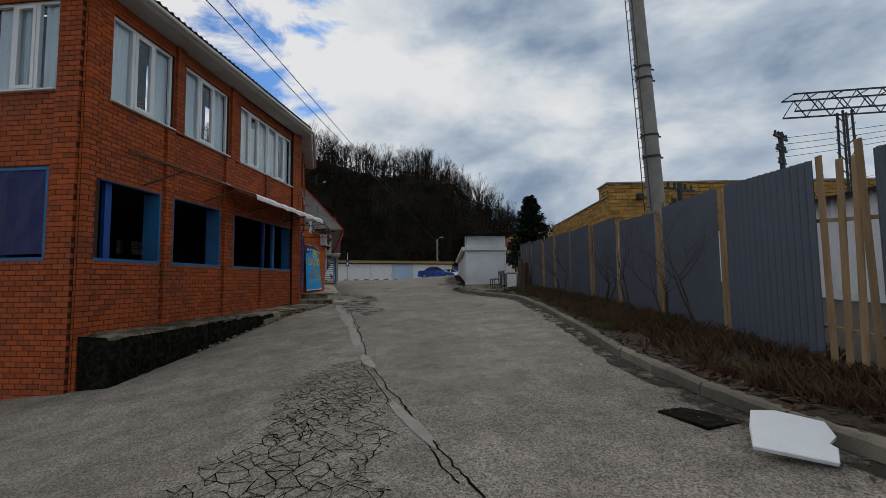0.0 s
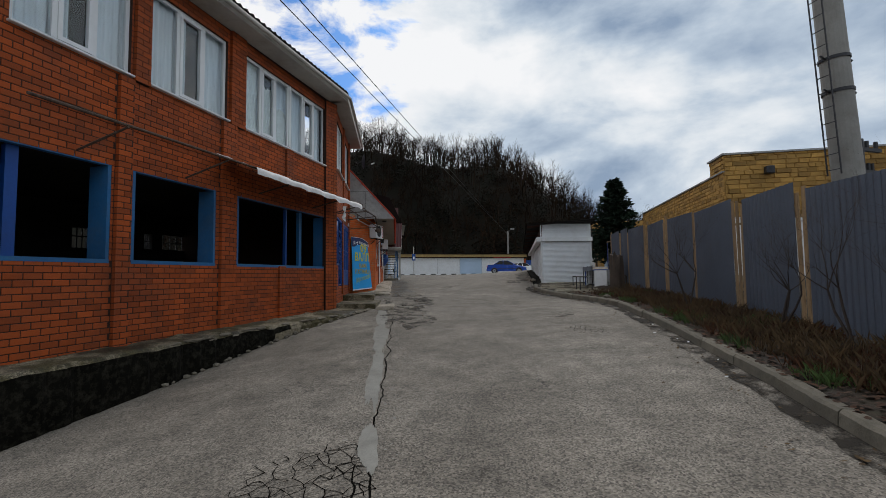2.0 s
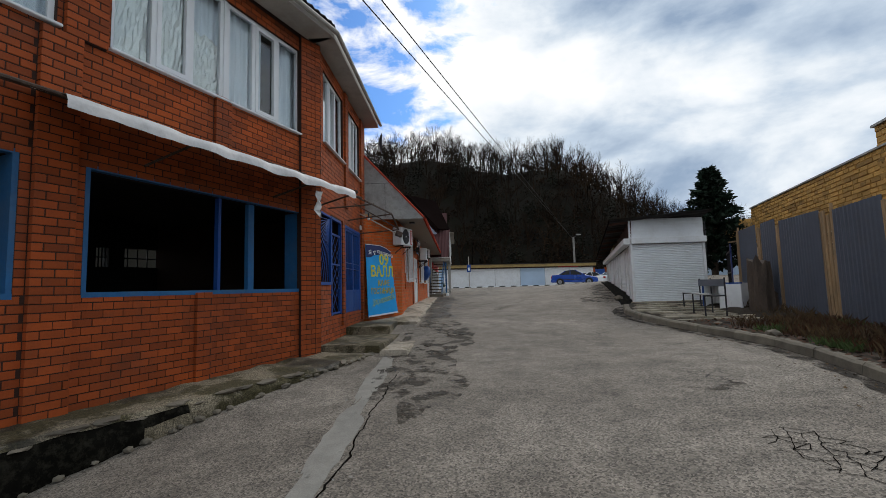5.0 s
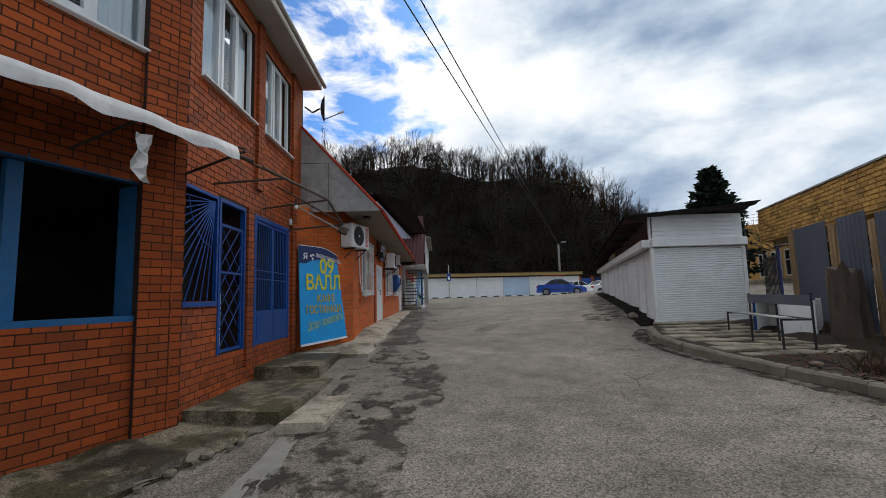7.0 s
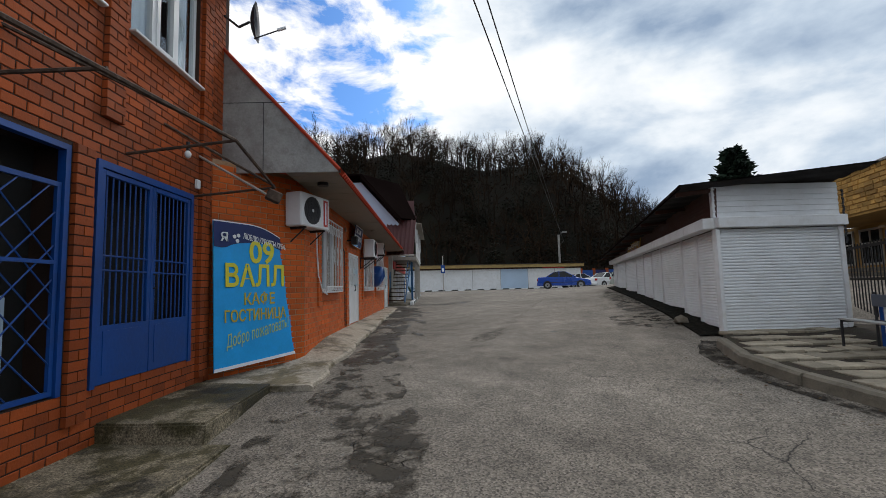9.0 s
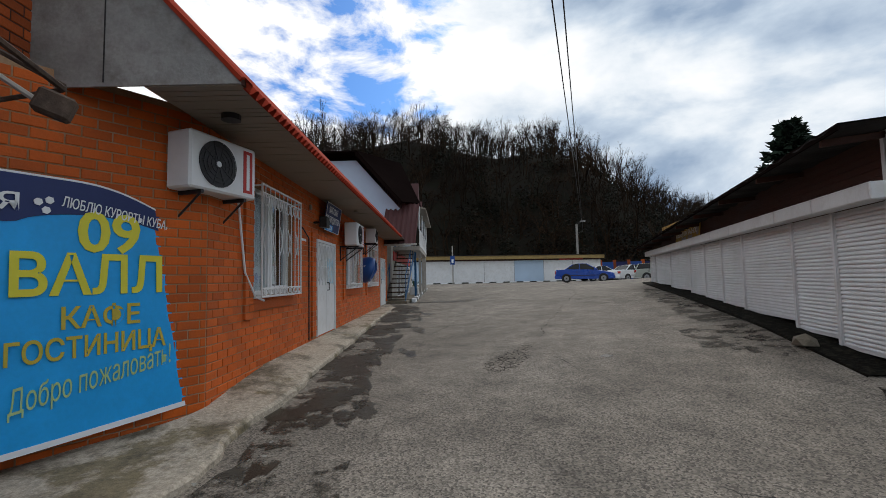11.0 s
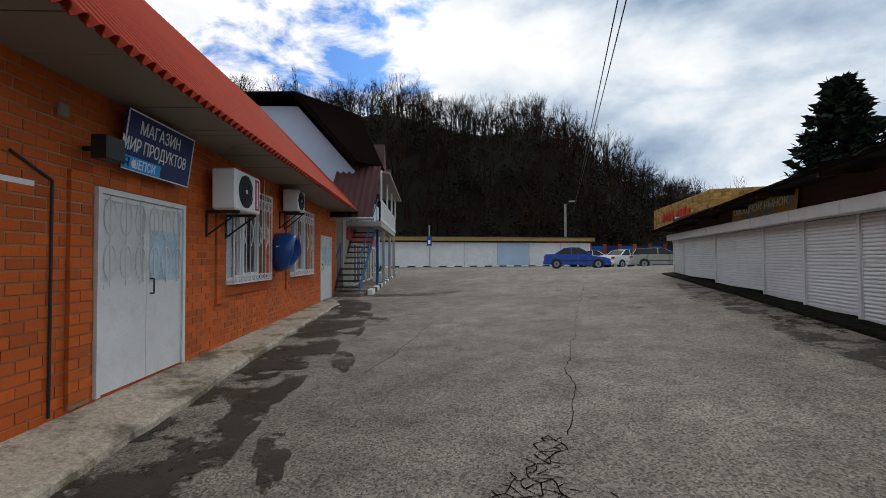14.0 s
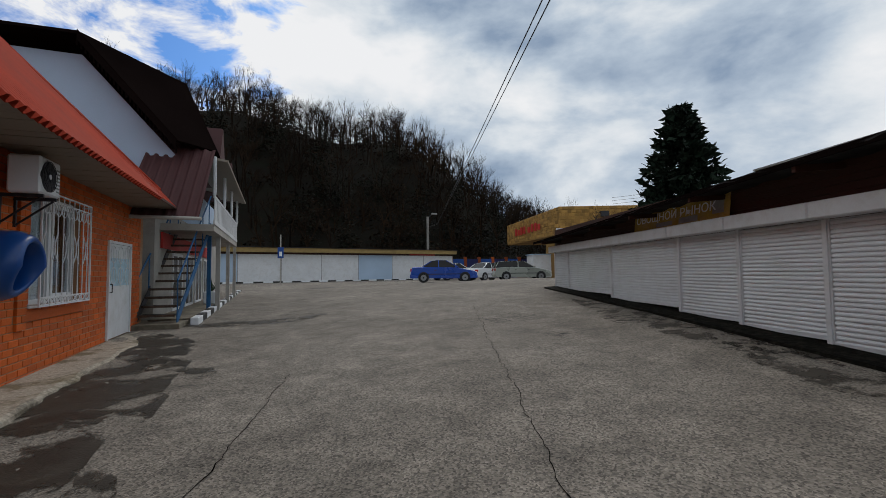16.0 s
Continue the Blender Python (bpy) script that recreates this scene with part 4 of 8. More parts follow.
part("pale_rod", tubes([(dw(-0.75, 20.4, 4.12), dw(0.32, 19.98, 3.48))], 0.018, 6), FASCIA, aw)
part("floodlight", boxes((-0.09, 0.09, -0.05, 0.05, -0.07, 0.07), bev=0.015), RUSTY, aw, "small rusty floodlight", inv @ pose(0.38, 20.02, 3.47, 0, 20, 30))
part("bulb_holder", tubes([(dw(-0.3, 19.3, 3.94), dw(-0.3, 19.3, 3.84))], 0.02, 8), BLACKPLASTIC, aw)
bm = bmesh.new()
bmesh.ops.create_uvsphere(bm, u_segments=12, v_segments=8, radius=0.035)
for v in bm.verts:
    v.co.z *= 1.25
part("bulb", bm, PVC, aw, "white light bulb", inv @ pose(-0.3, 19.3, 3.80), smooth=True)
part("socket_box", boxes((3.84, 3.92, -0.05, -0.008, 3.66, 3.78), bev=0.008), PVC, cafe, "white wall box", m_door_wall)

# ---- concrete apron, steps and slabs in front of the cafe ----
apron = thing("cafe_apron", cafe.matrix_basis.copy(), "raised concrete apron with broken blackened edge", "concrete apron")
bm = bmesh.new()
n = 150
prof = []
for i in range(n + 1):
    u = 0.04 + (LF + 0.9 - 0.04) * i / n
    out = 0.62 + 0.5 * smooth(3.2, 8.5, u) + 0.06 * noise.noise((u * 2.3, 0, 1)) + 0.04 * noise.noise((u * 7.3, 0, 4))
    wp = cafe.matrix_basis @ Vector((u, -out, 0))
    gz = ground_z(wp.x, wp.y)
    top = 0.70 + 0.012 * u + 0.03 * noise.noise((u * 3, 1, 7))
    prof.append([bm.verts.new(v) for v in ((u, -0.02, top + 0.02), (u, -out + 0.05, top), (u + 0.02 * noise.noise((u * 5, 2, 2)), -out, top - 0.05), (u, -out - 0.03 + 0.04 * noise.noise((u * 4, 5, 2)), (top + gz) / 2), (u, -out - 0.02, gz - 0.15), (u, -0.02, gz - 0.3))])
for a, b in zip(prof, prof[1:]):
    for k in range(6):
        bm.faces.new((a[k], b[k], b[(k + 1) % 6], a[(k + 1) % 6]))
for e in (prof[0], prof[-1]):
    bm.faces.new(e)
slabm = part("slab", bm, MOSSY, apron)
slabm.data.materials.append(PLINTH_DARK)
for poly in slabm.data.polygons:
    c = poly.center
    if c.z < 0.655 + 0.012 * c.x and c.x < 5.2 + 1.2 * noise.noise((c.x * 3, c.z * 6, 0)):
        poly.material_index = 1
for k in range(22):
    u = 2.5 + k * 0.3 + RNG.uniform(-0.12, 0.12)
    out = 0.62 + 0.5 * smooth(3.2, 8.5, u)
    bm = bmesh.new()
    bmesh.ops.create_icosphere(bm, subdivisions=2, radius=1.0)
    for v in bm.verts:
        v.co *= 1 + 0.4 * noise.noise(v.co * 1.4 + Vector((k, 3, 0)))
        v.co = Vector((v.co.x * 0.16 + 0.02 * noise.noise(v.co * 4), v.co.y * 0.05 + 0.02 * noise.noise(v.co * 5), max(-0.02, min(0.012, v.co.z * 0.03))))
    part("edge_chip", bm, KERBSTONE, apron, "pale broken cement", pose(u, -out + 0.03, 0.69 + 0.012 * u - RNG.choice((0.0, 0.0, 0.05)), RNG.uniform(-5, 30), 0, RNG.uniform(-20, 20)))


def rubble(name, label, places, material):
    for k, (x, y, z, s) in enumerate(places):
        bm = bmesh.new()
        bmesh.ops.create_icosphere(bm, subdivisions=1, radius=s)
        for v in bm.verts:
            v.co *= 1 + 0.35 * noise.noise(v.co * (3 / s) * 0.4 + Vector((k, 0, 0)))
            v.co.z *= 0.6
        ob = part(name, bm, material, m=pose(x, y, z, 0, 0, k * 40))
        tagged(ob, label, "stone", group="broken stones along the apron")
places = []
for k in range(30):
    u = 2.2 + k * 0.215 + RNG.uniform(-0.1, 0.1)
    w = cafe.matrix_basis @ Vector((u, -(0.66 + 0.5 * smooth(3.2, 8.5, u)) - RNG.uniform(0.0, 0.06), 0))
    places.append((w.x, w.y, ground_z(w.x, w.y) + 0.03, RNG.uniform(0.03, 0.07)))
rubble("broken_stone", "broken grey stone lying at the apron's edge", places, KERBSTONE)


def rough_slab(name, pts, z0, z1, material, label, category, bev=0.02):
    bm = prism(pts, z0, z1)
    bmesh.ops.bevel(bm, geom=[e for e in bm.edges if all(abs(v.co.z - z1) < 1e-4 for v in e.verts)], offset=bev, segments=2, affect="EDGES")
    bmesh.ops.subdivide_edges(bm, edges=bm.edges, cuts=2, use_grid_fill=True)
    for v in bm.verts:
        v.co += Vector((noise.noise(v.co * 3), noise.noise(v.co * 3 + Vector((9, 0, 0))), 0.5 * noise.noise(v.co * 2 + Vector((0, 9, 0))))) * 0.022
    return tagged(part(name, bm, material), label, category, kind="structure")


rough_slab("concrete_step", [(-0.8, 16.75), (0.42, 16.55), (0.55, 18.6), (-0.8, 18.75)], 0.5, 0.94, MOSSY, "mossy concrete entrance step by the blue doors", "step")
rough_slab("concrete_step", [(-0.8, 18.72), (0.3, 18.6), (0.28, 20.3), (-0.8, 20.5)], 0.6, 1.12, MOSSY, "upper concrete entrance step by the blue doors", "step")
rough_slab("concrete_slab", [(0.46, 16.3), (0.98, 16.3), (1.02, 19.9), (0.62, 19.9)], 0.45, 0.88, FOOTPATH, "loose pale concrete slab beside the steps", "slab")
bm = bmesh.new()
rows = []
for i in range(157):
    y = 20.2 + 15.6 * i / 156
    edge = 0.80 + 0.12 * noise.noise((y * 0.9, 4, 1)) + 0.07 * noise.noise((y * 3.3, 4, 1)) - 0.35 * smooth(33.5, 35, y)
    zw = 1.10 + 0.26 * smooth(20.6, 24.0, y) + 0.008 * max(0, y - 24)
    ze = min(ground_z(edge, y) + 0.07, zw)
    inner = -0.77 + 0.95 * smooth(20.6, 22.1, y)
    mid_x, mid_z = (inner + edge) / 2, zw + (ze - zw) * 0.45
    rows.append([bm.verts.new(v) for v in ((inner, y, zw), (mid_x, y, mid_z + 0.012 * noise.noise((y * 1.3, 2, 0))), (edge - 0.04, y, ze + 0.006), (edge, y, ze - 0.02), (edge + 0.02, y, ground_z(edge, y) - 0.1), (inner, y, 0.8))])
for a, b in zip(rows, rows[1:]):
    for k in range(6):
        bm.faces.new((a[k], b[k], b[(k + 1) % 6], a[(k + 1) % 6]))
for e in (rows[0], rows[-1]):
    bm.faces.new(e)
tagged(part("pavement", bm, FOOTPATH), "worn concrete footpath along the shop wall", "pavement", kind="structure")

# ---- grocery shop ----
SX, SY0, SY1 = 0.18, 21.1, 36.15
shop = thing("grocery_shop", pose(SX, SY0, 0, 0, 0, 90), "single-storey orange painted brick shop with red metal roof", "building")
LS = SY1 - SY0
S_WIN = [(2.05, 3.5, 2.26, 3.70), (7.3, 8.8, 2.26, 3.70), (10.3, 11.8, 2.26, 3.70)]
S_DOOR = [(4.75, 6.15, 1.40, 3.23), (12.98, 14.32, 1.46, 3.26)]
brick_wall(shop, None, LS, 0.9, 4.2, S_WIN + S_DOOR + [(-1.0, 0.95, 0.9, 4.2)], BRICK_PAINTED, MORTAR_PALE, [(1.75, 2.0, 2.0, 3.9, 0.03), (4.45, 4.7, 1.4, 3.3, 0.03), (6.95, 7.2, 2.0, 3.75, 0.03), (9.98, 10.2, 2.0, 3.75, 0.03)], (1.2, 7.3, 1.4, 2.3), 0.3, "painted orange brick wall with worn joints")
m_skew = shop.matrix_basis.inverted() @ pose(-0.76, 20.75, 0, 0, 0, math.degrees(math.atan2(1.30, 0.94)))
brick_wall(shop, m_skew, 1.604, 0.9, 4.2, [], BRICK_PAINTED, MORTAR_PALE, [], None, 0.3, "slanting painted brick wall behind the banner")
part("wall", boxes((LS, LS + 0.2, 0.0, 5.0, 0.6, 4.2)), MORTAR_PALE, shop, "end wall")
part("inner_wall", boxes((0.3, LS, 2.4, 2.5, 0.6, 4.2)), DARK, shop)
# hipped roof: eave line 0.8 m out
EO, EZ = 0.80, 4.08
def L(x, y, z):
    """World to shop coordinates."""
    return Vector((y - SY0, SX - x, z))
e0, e1 = L(SX + EO, 21.05, EZ), L(SX + EO, 36.35, EZ)
t0, t1 = L(SX + EO - 2.45, 21.05, EZ + 2.65), L(SX + EO - 2.45, 33.9, EZ + 2.65)
def ribbed(a, b, c, d, pitch, amp):
    bm = bmesh.new()
    nrm = (b - a).cross(d - a).normalized()
    count = int((b - a).length / pitch * 6)
    prev = None
    for i in range(count + 1):
        s = i / count
        h = nrm * amp * (1, 0.75, -0.6, -1, -0.6, 0.75)[i % 6]
        lo, hi = a.lerp(b, s) + h, d.lerp(c, s) + h
        cur = [bm.verts.new(v) for v in (lo, hi, hi - nrm * 0.006, lo - nrm * 0.006)]
        if prev:
            for k in range(4):
                bm.faces.new((prev[k], cur[k], cur[(k + 1) % 4], prev[(k + 1) % 4]))
        prev = cur
    return bm
hipfoot = L(SX + EO, 33.9, EZ)
EAVE_OUT = (e0 - t0).normalized() * 0.09
part("roof", ribbed(e0 + EAVE_OUT, hipfoot + EAVE_OUT, t1, t0, 0.13, 0.036), REDROOF, shop, "red ribbed metal roof")
bm = bmesh.new()
cnt = 96
prev = None
nrm = (hipfoot - e0).cross(t0 - e0).normalized()
for i in range(cnt + 1):
    s = i / cnt
    h = nrm * 0.011 * (1 if i % 4 < 2 else -1)
    lo = hipfoot.lerp(e1, s) + h
    hi = t1.lerp(e1, s) + h
    cur = [bm.verts.new(lo), bm.verts.new(hi)]
    if prev:
        if s < 1:
            bm.faces.new((prev[0], cur[0], cur[1], prev[1]))
    prev = cur
part("roof", bm, REDROOF, shop)
e2 = L(SX - 4.1, 36.35, EZ)
part("roof", slab([e1, e2, L(SX - 4.1, 33.9, EZ + 2.65), t1], 0.02), REDROOF, shop)
part("roof_top", slab([t0, t1, L(SX - 4.1, 33.9, EZ + 2.7), L(SX - 4.1, 21.05, EZ + 2.7)], 0.02), REDROOF, shop)
part("hip_cap", tubes([(e1, t1)], 0.04, 6), REDROOF, shop)
# soffit of narrow boards, closed to the wall
u = -0.05
while u < LS + 0.1:
    wide = 0.1 if u < 2.3 else (0.55 if u < 5.5 else 0.2)
    drop = RNG.uniform(0.0, 0.006)
    part("soffit_board", boxes((u + 0.005, min(u + wide, LS + 0.15) - 0.005, -EO + 0.004, -0.012, EZ - 0.036 - drop, EZ - 0.02)), SOFFIT, shop)
    u += wide
part("soffit_backing", boxes((-0.05, LS + 0.15, -EO + 0.01, 0.0, EZ - 0.018, EZ - 0.01)), SOFFIT, shop)
part("fascia_edge", boxes((-0.06, LS + 0.2, -EO - 0.02, -EO, EZ - 0.045, EZ + 0.0)), BROWNBOARD, shop, "dark eave board")
# sheet-metal gable at the near end
gbl = slab([L(-0.78, 21.06, EZ - 0.03), L(SX + EO, 21.06, EZ - 0.03), L(SX + EO - 1.85, 21.06, EZ + 2.02), L(-0.87, 21.06, EZ + 2.02)], 0.02)
part("gable_sheet", gbl, ZINC, shop, "weathered grey sheet-metal gable end")
part("gable_trim", tubes([(L(SX + EO + 0.01, 21.04, EZ), L(SX + EO - 1.86, 21.04, EZ + 2.04))], 0.03, 5), REDROOF, shop)
part("gable_joint", boxes((-0.068, -0.062, 0.0, 0.97, EZ + 1.05, EZ + 1.058)), STEELDARK, shop)
part("gable_joint", boxes((-0.068, -0.062, 0.32, 0.328, EZ, EZ + 1.049)), STEELDARK, shop)
part("soffit_lamp", tubes([((0.6, -0.4, EZ - 0.09), (0.6, -0.4, EZ - 0.036))], 0.09, 12), BLACKPLASTIC, shop)
part("soffit_lamp", tubes([((6.6, -0.4, EZ - 0.08), (6.6, -0.4, EZ - 0.036))], 0.05, 12), SOFFIT, shop)


def barred_window(u0, u1, z0, z1):
    """White plastic window behind an ornate white grille that stands proud of the wall."""
    w = pvc_window(shop, u0, u1, z0, z1, None, lights=2, sash=1)
    w["label"] = "white window behind a white ornamental grille"
    g = part("grille", boxes((u0 - 0.04, u1 + 0.04, -0.13, -0.11, z0 - 0.02, z0), (u0 - 0.04, u1 + 0.04, -0.13, -0.11, z1 - 0.02, z1), (u0 - 0.04, u0 - 0.02, -0.13, -0.11, z0, z1 - 0.02), (u1 + 0.02, u1 + 0.04, -0.13, -0.11, z0, z1 - 0.02),
                            (u0 - 0.02, u1 + 0.02, -0.128, -0.112, z0 + 0.09, z0 + 0.105), (u0 - 0.02, u1 + 0.02, -0.128, -0.112, z1 - 0.12, z1 - 0.105),
                            (u0 - 0.04, u0 - 0.02, -0.11, 0.0, z0, z0 + 0.02), (u1 + 0.02, u1 + 0.04, -0.11, 0.0, z0, z0 + 0.02), (u0 - 0.04, u0 - 0.02, -0.11, 0.0, z1 - 0.04, z1 - 0.02), (u1 + 0.02, u1 + 0.04, -0.11, 0.0, z1 - 0.04, z1 - 0.02)), WHITEMETAL, w)
    nb = 9
    for k in range(nb):
        u = u0 + (u1 - u0) * (k + 0.5) / nb
        part("bar", tubes([((u, -0.12, z0), (u, -0.12, z1))], 0.0075, 5), WHITEMETAL, w)
    st = (u1 - u0) / nb
    zm = (z0 + z1) / 2 + 0.02
    for k in range(nb):
        u = u0 + st * (k + 0.5)
        ring = [Vector((u + st * 0.48 * math.cos(t), -0.125, z1 - 0.12 - st * 0.5 + st * 0.5 * math.sin(t))) for t in [i * math.tau / 10 for i in range(11)]]
        scroll = [Vector((u + st * 0.5 * math.sin(t * math.pi) * (1 if k % 2 else -1), -0.125, zm - 0.2 + 0.4 * t)) for t in [i / 8 for i in range(9)]]
        foot = [Vector((u + st * 0.45 * math.cos(t), -0.125, z0 + 0.05 + 0.04 * math.sin(t))) for t in [i * math.tau / 8 for i in range(9)]]
        for line in (ring, scroll, foot):
            part("scroll", bent(line, 0.007, 4), WHITEMETAL, w)
    return w


for h in S_WIN:
    barred_window(*h)
    part("window_ledge", boxes((h[0] - 0.12, h[1] + 0.12, -0.03, -0.008, h[2] - 0.18, h[2] - 0.06)), BRICK_PAINTED, shop)
bm = bmesh.new()
g = [[bm.verts.new((2.75 + 0.5 * i / 10, 0.2 + 0.05 * noise.noise((i * 0.9, j * 0.7, 8)), 2.4 + 1.1 * j / 14)) for i in range(11)] for j in range(15)]
for j in range(14):
    for i in range(10):
        bm.faces.new((g[j][i], g[j][i + 1], g[j + 1][i + 1], g[j + 1][i]))
part("plastic_film", bm, FOIL, shop, "crumpled clear film behind the pane")


def steel_door(u0, u1, z0, z1, double, poster):
    d = thing("steel_door", shop.matrix_basis.copy(), "white steel door with ornamental barred upper half", "door", group="shop doors")
    part("frame", boxes((u0, u1, -0.04, 0.1, z1 - 0.05, z1), (u0, u0 + 0.05, -0.04, 0.1, z0, z1 - 0.05), (u1 - 0.05, u1, -0.04, 0.1, z0, z1 - 0.05)), WHITEMETAL, d)
    spans = [(u0 + 0.055, (u0 + u1) / 2 - 0.003), ((u0 + u1) / 2 + 0.003, u1 - 0.055)] if double else [(u0 + 0.055, u1 - 0.055)]
    zm = z0 + (z1 - z0) * 0.52
    for k, (a, b) in enumerate(spans):
        lf = part("leaf", boxes((a, b, -0.02, 0.03, z0 + 0.01, zm), (a, b, 0.0, 0.03, zm, z1 - 0.055), (a, a + 0.04, -0.02, 0.0, zm, z1 - 0.055), (b - 0.04, b, -0.02, 0.0, zm, z1 - 0.055), (a + 0.04, b - 0.04, -0.02, 0.0, z1 - 0.1, z1 - 0.055), (a + 0.04, b - 0.04, -0.024, -0.0, zm - 0.02, zm + 0.02)), WHITEMETAL, d)
        n = 3
        st = (b - a) / n
        for q in range(n):
            u = a + st * (q + 0.5)
            for cz, hh in ((z1 - 0.25, 0.16), (zm + 0.22, 0.16)):
                part("scroll", bent([Vector((u + st * 0.36 * math.cos(t), -0.03, cz + hh * math.sin(t))) for t in [i * math.tau / 14 for i in range(15)]], 0.007, 4), WHITEMETAL, lf)
            part("bar", tubes([((u, -0.028, zm), (u, -0.028, z1 - 0.06))], 0.006, 4), WHITEMETAL, lf)
        if poster and k == len(spans) - 1:
            part("poster", boxes((a + 0.02, b - 0.05, -0.012, -0.002, zm + 0.03, zm + 0.55)), POSTERBLUE, lf, "pale blue poster behind the bars")
    part("handle", tubes([((spans[-1][0] + 0.06, -0.06, z0 + 0.85), (spans[-1][0] + 0.06, -0.06, z0 + 1.0)), ((spans[-1][0] + 0.06, -0.02, z0 + 0.85), (spans[-1][0] + 0.06, -0.06, z0 + 0.85)), ((spans[-1][0] + 0.06, -0.02, z0 + 1.0), (spans[-1][0] + 0.06, -0.06, z0 + 1.0))], 0.008, 6), BLACKPLASTIC, d)
    return d


steel_door(*S_DOOR[0], True, True)
steel_door(*S_DOOR[1], False, True)
# near-black sheets that paint the shade inside the two door openings
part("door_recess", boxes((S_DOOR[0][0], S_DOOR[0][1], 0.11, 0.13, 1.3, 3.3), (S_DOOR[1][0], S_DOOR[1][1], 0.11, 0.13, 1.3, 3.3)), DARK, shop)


def air_conditioner(u, z, w, h, out, red, label, at=None):
    """An outdoor unit on two brackets; u is its near edge along the wall."""
    d = 0.30
    m = (at or shop.matrix_basis) @ pose(u, -out - d, z)
    ac = thing("air_conditioner", m, label, "air conditioner", group="outdoor units on the walls")
    part("case", boxes((0, w, 0, d, 0, h), bev=0.02), PVC, ac)
    c = (w * 0.38, h * 0.5)
    r = h * 0.41
    bm = bmesh.new()
    tube(bm, (c[0], -0.006, c[1]), (c[0], 0.012, c[1]), r, 28)
    fan = part("fan_opening", bm, BLACKPLASTIC, ac)
    bm = bmesh.new()
    for q in range(5):
        rr = r * (q + 1) / 5
        line = [Vector((c[0] + rr * math.cos(t), -0.014, c[1] + rr * math.sin(t))) for t in [i * math.tau / 24 for i in range(25)]]
        for a, b in zip(line, line[1:]):
            tube(bm, a, b, 0.004, 4)
    for q in range(10):
        t = q * math.tau / 10
        tube(bm, (c[0], -0.014, c[1]), (c[0] + r * math.cos(t), -0.014, c[1] + r * math.sin(t)), 0.004, 4)
    part("fan_guard", bm, STEELDARK, ac)
    for q in range(5):
        t = q * math.tau / 5
        a = Vector((math.cos(t), 0, math.sin(t)))
        b = Vector((-math.sin(t), 0, math.cos(t)))
        cc = Vector((c[0], -0.008, c[1]))
        part("fan_blade", slab([cc + a * 0.03, cc + a * r * 0.9 + b * 0.02, cc + a * r * 0.85 + b * 0.12, cc + b * 0.04], 0.003), STEELDARK, ac)
    part("hub", tubes([((c[0], -0.02, c[1]), (c[0], 0.0, c[1]))], 0.03, 10), PVC, ac)
    if red:
        part("side_label", boxes((w * 0.78, w * 0.93, -0.004, 0.0, h * 0.1, h * 0.92)), SIGNRED, ac, "red maker's panel")
        part("label_bar", boxes((w * 0.83, w * 0.88, -0.006, -0.004, h * 0.16, h * 0.86)), SIGNWHITE, ac)
    else:
        part("side_louvre", boxes(*[(w * 0.78, w * 0.95, -0.003, 0.0, h * (0.15 + 0.1 * q), h * (0.19 + 0.1 * q)) for q in range(7)]), ZINC, ac)
    for x in (w * 0.15, w * 0.8):
        part("bracket", boxes((x, x + 0.03, 0, d + out, -0.04, -0.003), (x, x + 0.03, d + out - 0.03, d + out - 0.002, -0.35, -0.04)), STEELDARK, ac)
        part("brace", tubes([((x + 0.015, 0.03, -0.04), (x + 0.015, d + out - 0.02, -0.33))], 0.012, 5), STEELDARK, ac)
    part("pipe", tubes([((w, d * 0.6, h * 0.3), (w + 0.06, d + out * 0.5, h * 0.3)), ((w + 0.06, d + out * 0.5, h * 0.3), (w + 0.06, d + out - 0.01, h * 0.9))], 0.015, 6), BLACKPLASTIC, ac)
    return ac


air_conditioner(0.0, 3.34, 0.86, 0.56, 0.12, True, "white air conditioner unit with red side panel", pose(-0.15, 21.73, 0, 0, 0, 72))
air_conditioner(6.1, 4.3, 0.75, 0.5, 0.05, False, "white air conditioner unit on the brick flank", cafe.matrix_basis @ m_flank)
air_conditioner(6.55, 3.24, 0.85, 0.53, 0.14, True, "white air conditioner unit with red side panel, above the shop door")
air_conditioner(9.5, 3.54, 0.48, 0.42, 0.1, False, "small white air conditioner unit under the eave")
cable = [Vector((1.5, -0.06, 3.35)), Vector((1.62, -0.04, 3.0)), Vector((1.75, -0.03, 2.55)), Vector((2.0, -0.05, 2.25)), Vector((2.1, -0.12, 2.2))]
part("cable", bent(cable, 0.014, 6), PVC, shop, "loose white drain hose")
part("cable", tubes([((4.3, -0.015, 1.4), (4.3, -0.015, 3.2)), ((4.3, -0.015, 3.2), (3.95, -0.015, 3.35))], 0.012, 6), STEELDARK, shop)
part("conduit", tubes([((8.75, -0.015, 2.95), (8.75, -0.015, 4.0))], 0.01, 6), PVC, shop)
part("junction_box", boxes((4.33, 4.43, -0.04, -0.01, 3.72, 3.82), bev=0.01), SOFFIT, shop)
part("floodlight", boxes((4.5, 4.72, -0.28, -0.14, 3.42, 3.62), (4.58, 4.62, -0.14, -0.01, 3.5, 3.54), bev=0.01), BLACKPLASTIC, shop)
part("spy_hole_plate", boxes((3.85, 4.15, -0.012, -0.008, 3.13, 3.17)), SIGNWHITE, shop)

